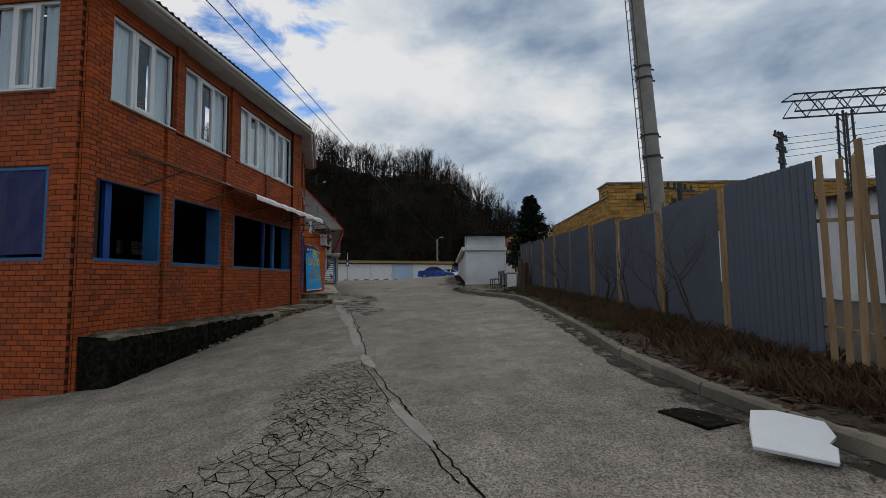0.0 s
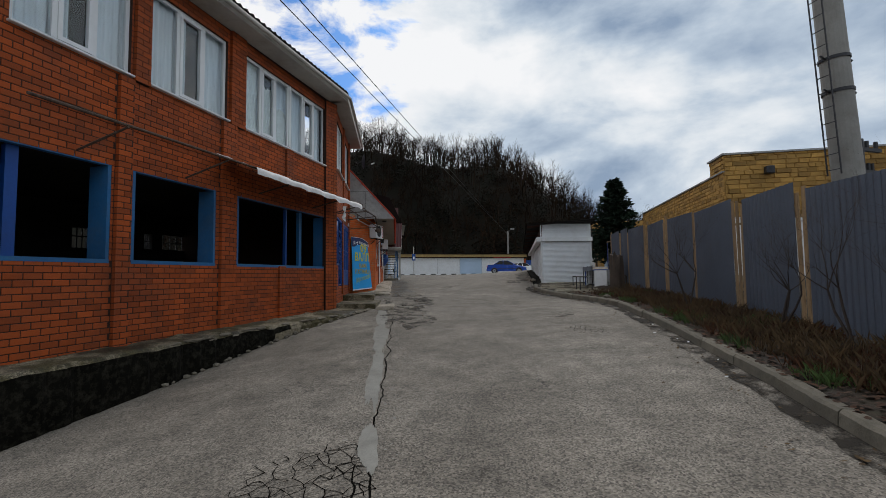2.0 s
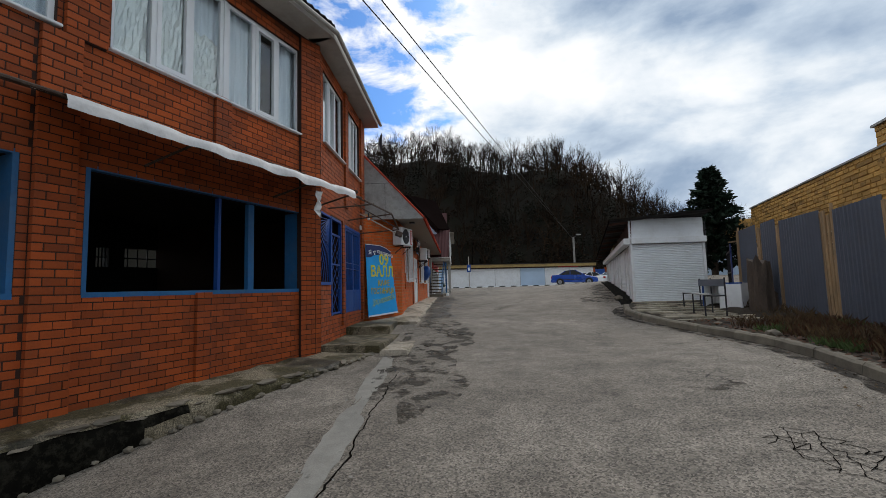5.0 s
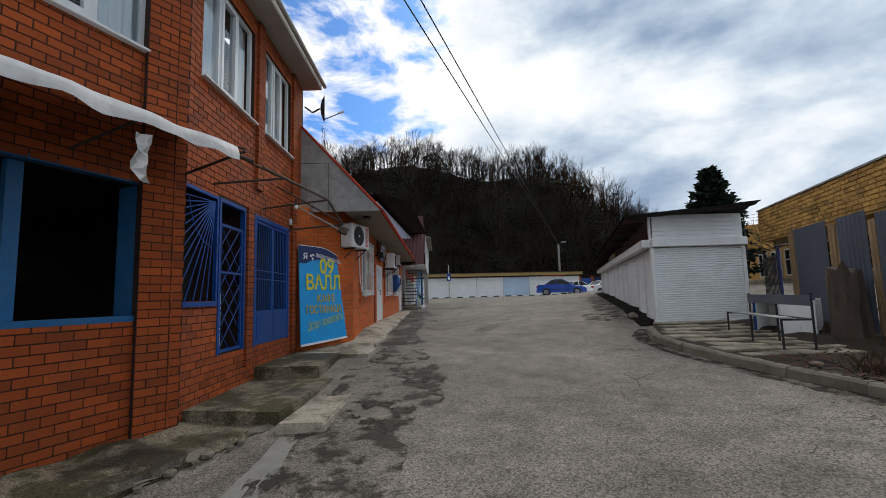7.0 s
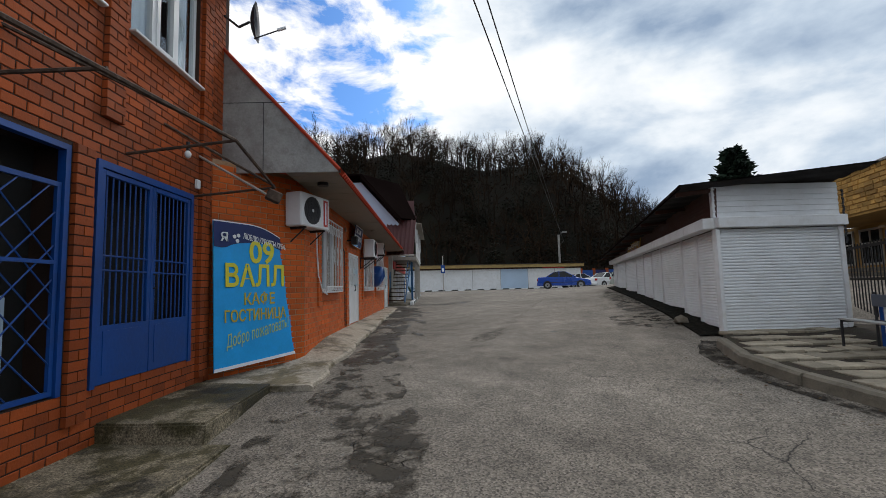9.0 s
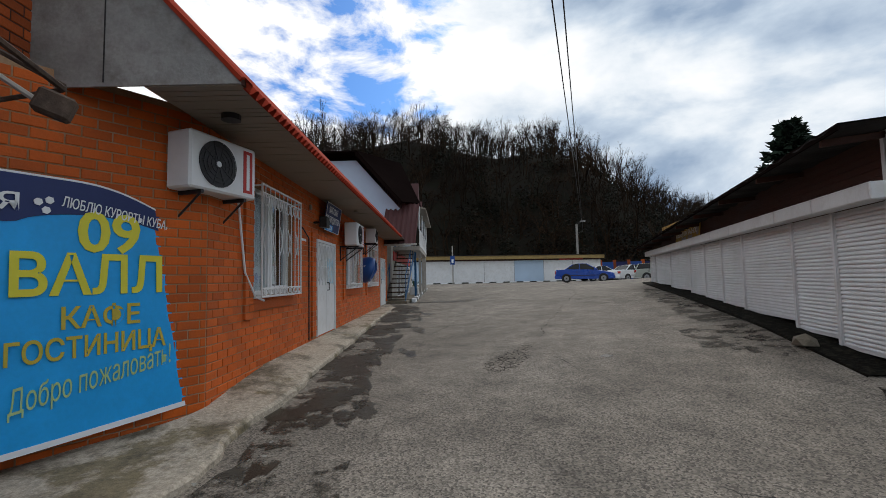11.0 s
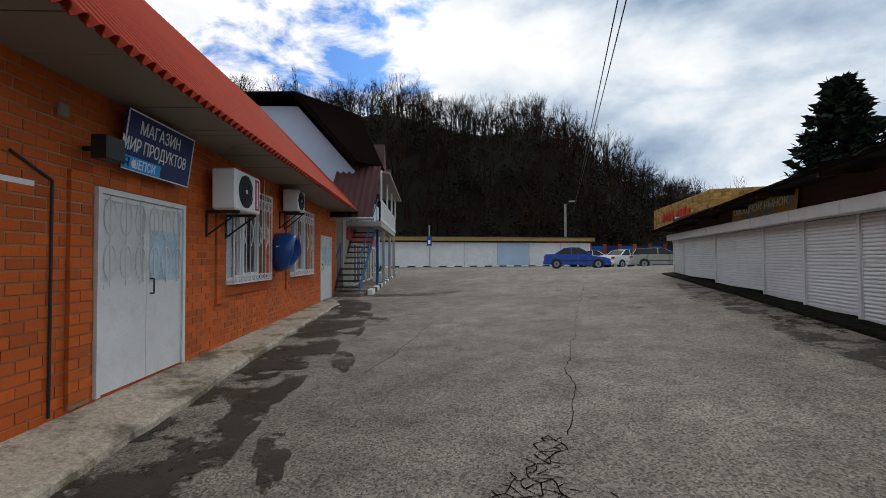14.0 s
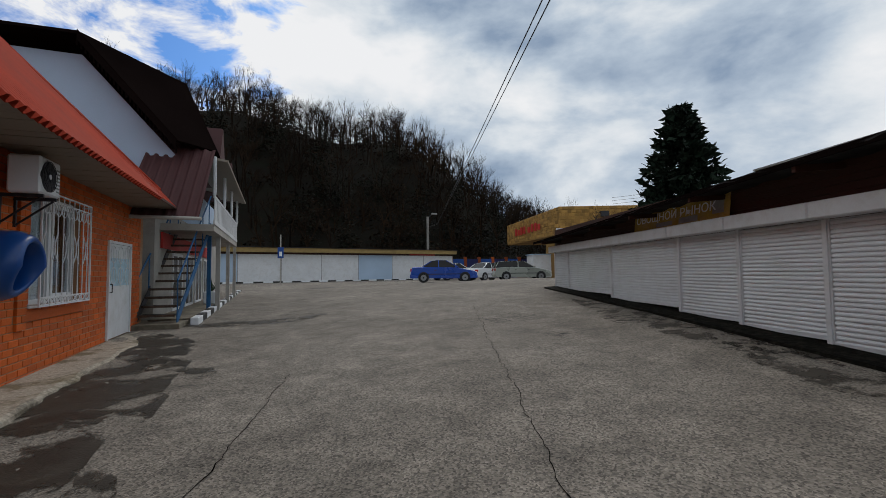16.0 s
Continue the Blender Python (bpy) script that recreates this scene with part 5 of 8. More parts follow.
# shop sign
sg = thing("shop_sign", shop.matrix_basis @ pose(4.88, -0.13, 3.42, 8), "navy shop sign board with white lettering above the door", "sign")
part("board", boxes((0, 1.12, 0, 0.025, 0, 0.55), bev=0.005), SIGNNAVY, sg)
part("rim", boxes((0, 1.12, -0.006, 0, 0, 0.012), (0, 1.12, -0.006, 0, 0.538, 0.55), (0, 0.012, -0.006, 0, 0.012, 0.538), (1.108, 1.12, -0.006, 0, 0.012, 0.538)), SIGNWHITE, sg)
fit_lettering("МАГАЗИН", 0.66, 0.125, SIGNWHITE, sg, pose(0.26, -0.003, 0.36), bold=0.004)
fit_lettering("МИР ПРОДУКТОВ", 1.04, 0.125, SIGNWHITE, sg, pose(0.04, -0.003, 0.18), bold=0.004)
part("strip", boxes((0.0, 0.56, -0.012, -0.004, 0.01, 0.13)), SIGNBLUE, sg)
fit_lettering("Я", 0.08, 0.085, SIGNNAVY, sg, pose(0.02, -0.014, 0.03), bold=0.004)
fit_lettering("ШЕПСИ", 0.34, 0.085, SIGNWHITE, sg, pose(0.2, -0.014, 0.03), bold=0.004)
part("emblem", tubes([((0.145, -0.014, 0.07), (0.145, -0.011, 0.07))], 0.035, 8), SIGNWHITE, sg)

# public telephone under a blue hood
ph = thing("telephone_hood", shop.matrix_basis @ pose(9.42, 0, 2.76) @ Matrix.Scale(0.9, 4), "blue plastic hood of a public telephone on the wall", "telephone")
ring_n = 28
bm = bmesh.new()
rings = []
for s, rx, rz, y in ((0, 0.30, 0.40, -0.01), (1, 0.34, 0.42, -0.12), (2, 0.36, 0.42, -0.28), (3, 0.33, 0.37, -0.42), (4, 0.28, 0.31, -0.46), (5, 0.25, 0.28, -0.44), (6, 0.27, 0.33, -0.2), (7, 0.25, 0.31, -0.05)):
    rings.append([bm.verts.new((rx * math.cos(t), y + (0.16 if 2 <= s <= 5 else 0.0) * max(0, -math.sin(t)), rz * math.sin(t) - 0.03)) for t in [i * math.tau / ring_n for i in range(ring_n)]])
for a, b in zip(rings, rings[1:]):
    for i in range(ring_n):
        j = (i + 1) % ring_n
        bm.faces.new((a[i], a[j], b[j], b[i]))
bm.faces.new(rings[-1])
bm.faces.new(rings[0])
part("hood", bm, PHONEBLUE, ph, smooth=True)
part("telephone_set", boxes((-0.12, 0.12, -0.12, -0.051, -0.2, 0.12), bev=0.01), STEELDARK, ph)
part("handset", tubes([((-0.08, -0.15, 0.02), (-0.08, -0.15, -0.15))], 0.022, 8), BLACKPLASTIC, ph)
part("sticker", boxes((-0.33, -0.327, -0.3, -0.12, -0.02, 0.1)), SIGNWHITE, ph, "white and red sticker")

# cafe banner leaning by the doors
bn_a, bn_b = Vector((-0.58, 20.56, 0)), Vector((0.12, 22.0, 0))
dirb = (bn_b - bn_a).normalized()
bn = thing("cafe_banner", pose(bn_a.x, bn_a.y, 1.22, -2, 0, math.degrees(math.atan2(dirb.y, dirb.x))), "sky blue cafe banner board with yellow lettering, leaning on the wall", "banner")
WB, HB = (bn_b - bn_a).length, 2.08


def banner_top(s):
    return HB - 0.02 - 0.26 * smooth(0.3, 1.0, s) ** 1.5


def banner_grid(top_at, bot_at, y0, y1):
    bm = bmesh.new()
    cols = []
    for i in range(25):
        s = i / 24
        bow = -0.02 * math.sin(math.pi * s)
        cols.append([bm.verts.new((WB * s, yy + bow, z)) for yy, z in ((y0, bot_at(s)), (y0, top_at(s)), (y1, top_at(s)), (y1, bot_at(s)))])
    for a, b in zip(cols, cols[1:]):
        for k in range(4):
            bm.faces.new((a[k], b[k], b[(k + 1) % 4], a[(k + 1) % 4]))
    for c in (cols[0], cols[-1]):
        bm.faces.new(c)
    return bm


def wave_edge(s):
    return HB - 0.38 + 0.14 * math.sin(math.pi * min(1, max(0, (s - 0.12) / 0.76))) ** 0.6 * (1 if 0.12 < s < 0.88 else 0) - 0.1 * s


part("panel", banner_grid(banner_top, lambda s: 0.0 + 0.05 * s, 0, 0.02), SIGNBLUE, bn)
part("header", banner_grid(lambda s: banner_top(s) - 0.004, wave_edge, -0.006, -0.0005), SIGNNAVY, bn, "navy header with white line of text")
part("rim", banner_grid(lambda s: 0.045 + 0.05 * s, lambda s: 0.0 + 0.05 * s, -0.005, 0.0), SIGNWHITE, bn)
part("rim", banner_grid(lambda s: banner_top(s) + 0.012, lambda s: banner_top(s) - 0.004, -0.007, 0.022), SIGNWHITE, bn)
fit_lettering("09", 0.48, 0.34, SIGNYELLOW, bn, pose(0.58, -0.028, 1.50), bold=0.022)
fit_lettering("ВАЛЛ", 1.09, 0.32, SIGNYELLOW, bn, pose(0.2, -0.028, 1.15), bold=0.022)
fit_lettering("КАФЕ", 0.58, 0.17, SIGNOCHRE, bn, pose(0.53, -0.028, 0.88), bold=0.018)
fit_lettering("ГОСТИНИЦА", 1.14, 0.165, SIGNOCHRE, bn, pose(0.2, -0.028, 0.65), bold=0.018)
fit_lettering("Добро пожаловать!", 1.2, 0.18, SIGNLIME, bn, pose(0.16, -0.028, 0.30, 0, -9), shear=0.35)
fit_lettering("Я", 0.12, 0.13, SIGNWHITE, bn, pose(0.1, -0.026, 1.78), bold=0.01)
for ex, ez in ((0.32, 1.86), (0.39, 1.88), (0.37, 1.80)):
    part("emblem", tubes([((ex, -0.030, ez), (ex, -0.022, ez))], 0.03, 6), SIGNWHITE, bn)
fit_lettering("ЛЮБЛЮ КУРОРТЫ КУБАНИ", 0.92, 0.085, SIGNWHITE, bn, pose(0.5, -0.030, 1.84, 0, 8), bold=0.008)

# satellite dishes at the cafe's corner
def dish(x, y, z, r, yaw):
    d = thing("satellite_dish", pose(x, y, z, 0, 0, yaw), "grey satellite dish on a bent wall arm", "satellite dish", group="dishes on the facades")
    bm = bmesh.new()
    rings = []
    for k in range(6):
        rr = r * k / 5
        rings.append([bm.verts.new((rr * math.cos(t), -0.09 * (rr / r) ** 2, rr * 1.08 * math.sin(t))) for t in [i * math.tau / 24 for i in range(24)]] if k else [bm.verts.new((0, 0, 0))])
    for i in range(24):
        bm.faces.new((rings[0][0], rings[1][i], rings[1][(i + 1) % 24]))
    for a, b in zip(rings[1:], rings[2:]):
        for i in range(24):
            bm.faces.new((a[i], a[(i + 1) % 24], b[(i + 1) % 24], b[i]))
    bmesh.ops.solidify(bm, geom=bm.faces[:], thickness=0.006)
    part("reflector", bm, FENCEMETAL, d, smooth=True)
    part("feed_arm", tubes([((0, -0.05, -r * 0.95), (0, -0.42, -r * 0.25))], 0.01, 6), STEELDARK, d)
    part("receiver", tubes([((0, -0.38, -r * 0.3), (0, -0.50, -r * 0.1))], 0.025, 8), PVC, d)
    part("mount", tubes([((0, 0.01, 0), (0, 0.16, -0.1)), ((0, 0.16, -0.1), (-0.25, 0.3, -0.1))], 0.018, 6), STEELDARK, d)
dish(-0.28, 20.85, 6.30, 0.27, 103)

# ---- kerb and verge on the fence side ----
KERB = ((3.75, -8), (3.85, 0), (4.0, 3.0), (4.2, 4.6), (4.6, 6.2), (5.05, 7.5), (5.6, 9.5), (6.2, 11.8), (6.75, 14.0), (7.02, 15.6), (6.95, 17.0), (6.7, 18.4), (6.5, 19.6), (6.5, 20.6), (6.8, 21.5), (7.15, 22.05))


def along(line, step):
    """Points every step metres along a smoothed line."""
    fine = []
    pts = [Vector((x, y, 0)) for x, y in line]
    for i in range(len(pts) - 1):
        p0, p1, p2, p3 = pts[max(0, i - 1)], pts[i], pts[i + 1], pts[min(len(pts) - 1, i + 2)]
        for k in range(20):
            t = k / 20
            fine.append(0.5 * (2 * p1 + (p2 - p0) * t + (2 * p0 - 5 * p1 + 4 * p2 - p3) * t * t + (3 * p1 - p0 - 3 * p2 + p3) * t ** 3))
    fine.append(pts[-1])
    out, left = [fine[0]], step
    for a, b in zip(fine, fine[1:]):
        seg = (b - a).length
        while seg >= left:
            a = a + (b - a).normalized() * left
            out.append(a)
            seg -= left
            left = step
        left -= seg
    return out


kerb_pts = along(KERB, 1.0)
kerb = thing("kerb", None, "worn concrete kerb stones along the verge", "kerb", kind="structure")
for k, (a, b) in enumerate(zip(kerb_pts, kerb_pts[1:])):
    d = (b - a).normalized()
    nrm = Vector((d.y, -d.x, 0))
    za, zb = ground_z(a.x, a.y), ground_z(b.x, b.y)
    jig = RNG.uniform(-0.015, 0.015)
    bm = bmesh.new()
    cols = []
    for c, z in ((a + d * 0.008, za), (b - d * 0.008, zb)):
        cols.append([bm.verts.new(v) for v in (c + nrm * jig + Vector((0, 0, z - 0.1)), c + nrm * (0.02 + jig) + Vector((0, 0, z + 0.12)), c + nrm * (0.05 + jig) + Vector((0, 0, z + 0.15)), c + nrm * (0.16 + jig) + Vector((0, 0, z + 0.15)), c + nrm * (0.17 + jig) + Vector((0, 0, z - 0.1)))])
    for i in range(5):
        bm.faces.new((cols[0][i], cols[1][i], cols[1][(i + 1) % 5], cols[0][(i + 1) % 5]))
    bm.faces.new(cols[0])
    bm.faces.new(cols[1])
    bmesh.ops.subdivide_edges(bm, edges=[e for e in bm.edges if e.calc_length() > 0.5], cuts=5)
    for v in bm.verts:
        v.co += Vector((noise.noise(v.co * 4), noise.noise(v.co * 4 + Vector((5, 0, 0))), noise.noise(v.co * 4 + Vector((0, 5, 0))))) * 0.014
    part("kerb_stone", bm, KERBSTONE, kerb)


GUTTER = stain_mat("gutter_dirt", (0.026, 0.020, 0.014), 0.95, 0.40, 0.56, 2.4)
bm = bmesh.new()
prev = None
for p, q in zip(along(KERB, 0.12), along(KERB, 0.12)[1:]):
    d = (q - p).normalized()
    nrm = Vector((-d.y, d.x, 0))
    wide = 0.26 + 0.12 * noise.noise((p.y * 0.7, 1, 0)) + 0.08 * noise.noise((p.y * 3.1, 2, 0))
    cur = []
    for off in (-0.02, wide * 0.5, wide):
        v = p + nrm * off
        cur.append(bm.verts.new((v.x, v.y, ground_z(v.x, v.y) + 0.012 * noise.noise((v.x * 0.6, v.y * 0.6, 3.0)) + 0.008)))
    if prev:
        for k in range(2):
            bm.faces.new((prev[k], cur[k], cur[k + 1], prev[k + 1]))
    prev = cur
tagged(part("gutter_dirt", bm, GUTTER, smooth=True), "dark wet soil washed along the kerb", "dirt", kind="structure")


def fence_x(y):
    return 5.0 + 0.245 * y


VERGE = ((-8, -0.15), (0, 0.2), (3.4, 0.45), (8, 0.80), (12, 0.98), (16, 1.12), (20, 1.32), (24, 1.5), (40, 1.9))


def kerb_x(y):
    return lerp_table(y, [(p[1], p[0]) for p in KERB])


def verge_z(x, y):
    """Height of the verge between kerb and fence, and of the land behind it."""
    kx = kerb_x(y)
    z0, z1 = ground_z(kx, y) + 0.13, lerp_table(y, VERGE)
    s = (x - kx - 0.15) / max(0.3, fence_x(y) - kx - 0.15)
    return z0 + (z1 - z0) * min(1, max(0, s)) ** 0.8


bm = bmesh.new()
grid = []
for j in range(150):
    y = -8 + 33 * j / 149
    row = []
    for i in range(26):
        kx = kerb_x(y) + 0.13 if y < 22 else 7.3 + (y - 22) * 0.28
        x = kx + ((fence_x(y) + 0.4 - kx) * i / 17 if i < 18 else fence_x(y) + 0.4 - kx + (i - 17) * 2.6)
        if y >= 22:
            x = max(x, 9.7 + 0.0 * i) if i < 18 else x
        z = verge_z(x, y) + 0.03 * noise.noise((x * 3, y * 3, 0)) * min(1, i) + 0.02 * noise.noise((x * 9, y * 9, 2)) * min(1, i)
        if y > 17.6 and x < 8.9 and i < 18:
            z = min(z, ground_z(kerb_x(y), y) + 0.12)
        row.append(bm.verts.new((x, y, z)))
    grid.append(row)
for j in range(149):
    for i in range(25):
        bm.faces.new((grid[j][i], grid[j][i + 1], grid[j + 1][i + 1], grid[j + 1][i]))
tagged(part("verge", bm, SOIL, smooth=True), "earth verge with dead leaves and sparse grass", "verge", kind="structure")


def tufts(name, count, y0, y1, s0, s1, h0, h1, material, label, seed, keep=lambda x, y: True):
    rng = random.Random(seed)
    verts, faces = [], []
    made = 0
    while made < count:
        y = rng.uniform(y0, y1)
        kx = kerb_x(y)
        x = kx + 0.18 + (fence_x(y) - kx) * rng.uniform(s0, s1)
        made += 1
        if (y > 17.4 and x < 9.0) or noise.noise((x * 0.9 + seed, y * 0.9, seed)) < -0.12 or not keep(x, y):
            continue
        z = verge_z(x, y)
        for _ in range(rng.randint(4, 8)):
            a, h, lean = rng.uniform(0, math.tau), rng.uniform(h0, h1), rng.uniform(0.1, 0.9)
            w = rng.uniform(0.003, 0.007)
            ox, oy = rng.gauss(0, 0.04), rng.gauss(0, 0.04)
            dx, dy = math.cos(a), math.sin(a)
            k = len(verts)
            verts += [(x + ox - dy * w, y + oy + dx * w, z - 0.02), (x + ox + dy * w, y + oy - dx * w, z - 0.02), (x + ox + dx * h * lean * 0.4 + dy * w * 0.7, y + oy + dy * h * lean * 0.4 - dx * w * 0.7, z + h * 0.6), (x + ox + dx * h * lean, y + oy + dy * h * lean, z + h)]
            faces += [(k, k + 1, k + 2), (k, k + 2, k + 3)]
    tagged(new(name, pts_mesh(name, verts, faces, material)), label, "grass", kind="stuff")


tufts("dry_grass", 3600, -6, 21, 0.12, 1.1, 0.05, 0.24, DRYGRASS, "dry straw-coloured grass tufts on the verge", 3)
tufts("dead_growth", 6000, -6, 17, 0.1, 1.0, 0.03, 0.17, REDGRASS, "russet dead growth on the verge", 5)
tufts("green_grass", 3000, 7, 16.5, 0.05, 0.9, 0.05, 0.14, GREENGRASS, "short green grass on the verge", 8, lambda x, y: noise.noise((x * 0.7, y * 0.5, 9)) > 0.0)


def leaf_litter(name, count, place, material, label, seed, size=(0.02, 0.05)):
    rng = random.Random(seed)
    verts, faces = [], []
    for _ in range(count):
        x, y, z = place(rng)
        s = rng.uniform(*size)
        a, t = rng.uniform(0, math.tau), rng.uniform(-0.4, 0.4)
        k = len(verts)
        for q in range(5):
            b = a + q * math.tau / 5
            r = s * (1.25 if q == 0 else 0.75)
            verts.append((x + r * math.cos(b), y + r * math.sin(b), z + 0.012 + r * t * math.cos(b - a) + rng.uniform(0, 0.008)))
        faces.append((k, k + 1, k + 2, k + 3, k + 4))
    tagged(new(name, pts_mesh(name, verts, faces, material)), label, "leaves", kind="stuff")


def on_verge(rng):
    y = rng.uniform(-5, 18.3)
    x = kerb_x(y) + 0.1 + abs(rng.gauss(0, 0.8))
    x = min(x, fence_x(y) + 0.2)
    return x, y, verge_z(x, y) + 0.01


def on_gutter(rng):
    y = rng.uniform(-2, 21)
    x = kerb_x(y) - abs(rng.gauss(0, 0.35)) - 0.02
    return x, y, ground_z(x, y) + 0.004


leaf_litter("fallen_leaves", 5000, on_verge, REDGRASS, "russet fallen leaves on the verge", 11)
leaf_litter("gutter_leaves", 500, on_gutter, DRYGRASS, "pale dry leaves in the gutter", 12, (0.012, 0.03))

# ---- fence of grey profiled sheets with pale boards in the gaps ----
FD = Vector((0.245, 1, 0)).normalized()
PANELS = [(-7.5, -5.6, 0), (-5.3, -3.4, 1), (-3.0, -1.2, 0), (-0.9, 0.9, 1), (1.3, 3.3, 2), (4.05, 5.72, 1), (5.92, 7.62, 2), (8.0, 9.75, 1), (10.0, 11.55, 2), (11.95, 13.65, 1), (13.85, 15.5, 2), (15.8, 17.2, 2), (17.65, 19.4, 1), (19.6, 20.4, 2), (20.75, 21.9, 0)]
fence = thing("fence", None, "fence of grey profiled metal sheets and pale vertical boards", "fence")


def fence_pt(s):
    return Vector((5.0, 0, 0)) + FD * s


def fence_top(s):
    return 2.93 + 0.012 * s + 0.017 * max(0, s - 8)


fn = Vector((FD.y, -FD.x, 0))
for k, (a, b, posts) in enumerate(PANELS):
    pa = fence_pt(a)
    zb = lerp_table(pa.y, VERGE) + 0.06
    zt = fence_top((a + b) / 2) + RNG.uniform(-0.09, 0.07)
    tilt = Vector((0, 0, RNG.uniform(-0.05, 0.05)))
    off = -fn * 0.02
    bm = wavy(pa + off + Vector((0, 0, zb)), FD * (b - a) + tilt, Vector((0, 0, zt - zb)), 0, 0.002, 0.019, 0.115)
    part("sheet", bm, FENCEMETAL, fence)
    nxt = PANELS[k + 1][0] if k + 1 < len(PANELS) else b + 0.3
    gap = nxt - b
    n = 2 if gap < 0.28 else (3 if gap < 0.4 else 4)
    for q in range(n):
        s = b + gap * (q + 0.5) / n
        p = fence_pt(s)
        w = 0.042
        top = fence_top(s) + RNG.uniform(-0.1, 0.12)
        bm = boxes((-w, w, -0.013, 0.013, -0.15, top - zb), bev=0.004)
        part("board", bm, WOOD, fence, "", pose(p.x, p.y, zb, RNG.uniform(-0.6, 0.6), RNG.uniform(-1.3, 1.3), math.degrees(math.atan2(FD.y, FD.x))))
for h in (0.45, 1.75):
    for a in range(-7, 22, 3):
        p, q = fence_pt(a), fence_pt(a + 3)
        zp, zq = lerp_table(p.y, VERGE) + h, lerp_table(q.y, VERGE) + h
        bm = bmesh.new()
        tube(bm, p + fn * 0.045 + Vector((0, 0, zp)), q + fn * 0.045 + Vector((0, 0, zq)), 0.03, 4)
        part("rail", bm, WOOD, fence)
# low sheets at the fence's end by the stall
m_end_fence = pose(10.3, 21.9, 1.35, 0, 0, 62)
part("end_panel", boxes((0.0, 0.28, -0.015, 0.015, 0.0, 1.75), bev=0.004), SIGNNAVY, fence, "dark blue end panel", m_end_fence)
for z in (0.1, 0.85, 1.5):
    part("lattice_rail", boxes((0.28, 2.2, -0.02, 0.02, z, z + 0.05)), BLACKPLASTIC, fence, "", m_end_fence)
for k in range(12):
    u = 0.36 + k * 0.16
    part("lattice_bar", tubes([((u, 0, 0.0), (u, 0, 1.6))], 0.012, 5), BLACKPLASTIC, fence, "", m_end_fence)

# ---- bare saplings on the verge ----
def sapling(x, y, h, seed, lean=0.1):
    rng = random.Random(seed)
    bm = bmesh.new()

    def grow(p, d, length, r, depth):
        n = 3
        for _ in range(n):
            q = p + d * (length / n)
            tube(bm, p, q, r, 4, r * 0.82)
            p, r = q, r * 0.82
            d = (d + Vector((rng.gauss(0, 0.13), rng.gauss(0, 0.13), 0.06))).normalized()
        if depth:
            for _ in range(rng.randint(2, 4)):
                dd = (d + Vector((rng.gauss(0, 0.6), rng.gauss(0, 0.6), rng.uniform(-0.1, 0.4)))).normalized()
                grow(p, dd, length * rng.uniform(0.5, 0.8), r * 0.7, depth - 1)
    z = verge_z(x, y) - 0.05
    for _ in range(rng.randint(2, 3)):
        grow(Vector((0, 0, 0)), Vector((rng.gauss(0, 0.25), rng.gauss(0, 0.25), 1)).normalized(), h * 0.36, 0.021, 4)
    t = thing("bare_sapling", pose(x, y, z), "leafless young tree with thin dark twigs by the fence", "tree", group="saplings by the fence")
    part("crown", bm, TWIG, t)


sapling(5.75, 5.55, 3.0, 21)
sapling(6.55, 8.2, 2.3, 22)
sapling(6.1, 6.7, 2.0, 23)
sapling(7.3, 12.3, 2.4, 24)
sapling(6.9, 9.6, 1.9, 25)

# ---- market stall row with roller shutters ----
K0, K1 = Vector((7.41, 22.24, 0)), Vector((9.65, 30.2, 0))
kd = (K1 - K0).normalized()
row = thing("market_stalls", pose(K0.x, K0.y, 0, 0, 0, math.degrees(math.atan2(kd.y, kd.x))), "row of closed market stalls with white roller shutters and dark roof", "market stall")
# local: x along the row, y to the left (the yard), so inwards is -y
RL, BAND0, BAND1 = 15.0, 3.19, 3.42
COLS = [0.0, 1.22, 2.36, 4.45, 5.73, 7.08, 8.5, 11.1, 13.83, 14.98]


def stall_base(u):
    p = K0 + kd * u
    return ground_z(p.x, p.y)


def shutter(parent, u0, u1, z0, z1, m=None):
    """Roller shutter: curtain of slats between two guide rails."""
    sh = part("shutter", boxes((u0 + 0.05, u1 - 0.05, -0.06, -0.05, z0, z1)), SHUTTER, parent, "white roller shutter", m)
    step = 0.055
    n = int((z1 - z0) / step)
    me_key = ("slat", round(u1 - u0, 2))
    if me_key not in BRICK_MESHES:
        bm = bmesh.new()
        w = u1 - u0 - 0.11
        a = [bm.verts.new(v) for v in ((0, 0, 0), (0, 0.018, 0.004), (0, 0.022, 0.022), (0, 0.014, 0.045), (0, 0, 0.052))]
        b = [bm.verts.new((w, v.co.y, v.co.z)) for v in a]
        for i in range(4):
            bm.faces.new((a[i], b[i], b[i + 1], a[i + 1]))
        bm.faces.new((a[4], b[4], b[0], a[0]))
        bm.faces.new(a)
        bm.faces.new(b[::-1])
        BRICK_MESHES[me_key] = mesh_of(bm, "slat", SHUTTER)
    for k in range(n):
        ob = new("slat", BRICK_MESHES[me_key])
        ob.parent = sh
        ob.matrix_basis = Matrix.Translation((u0 + 0.055, -0.05, z0 + k * step))
    for u in (u0, u1 - 0.05):
        part("guide_rail", boxes((u + 0.004, u + 0.046, -0.06, -0.03, z0, z1)), WHITEMETAL, sh)
    part("bottom_bar", boxes((u0 + 0.055, u1 - 0.055, -0.06, -0.032, z0 - 0.03, z0 + 0.01)), WHITEMETAL, sh)
    return sh


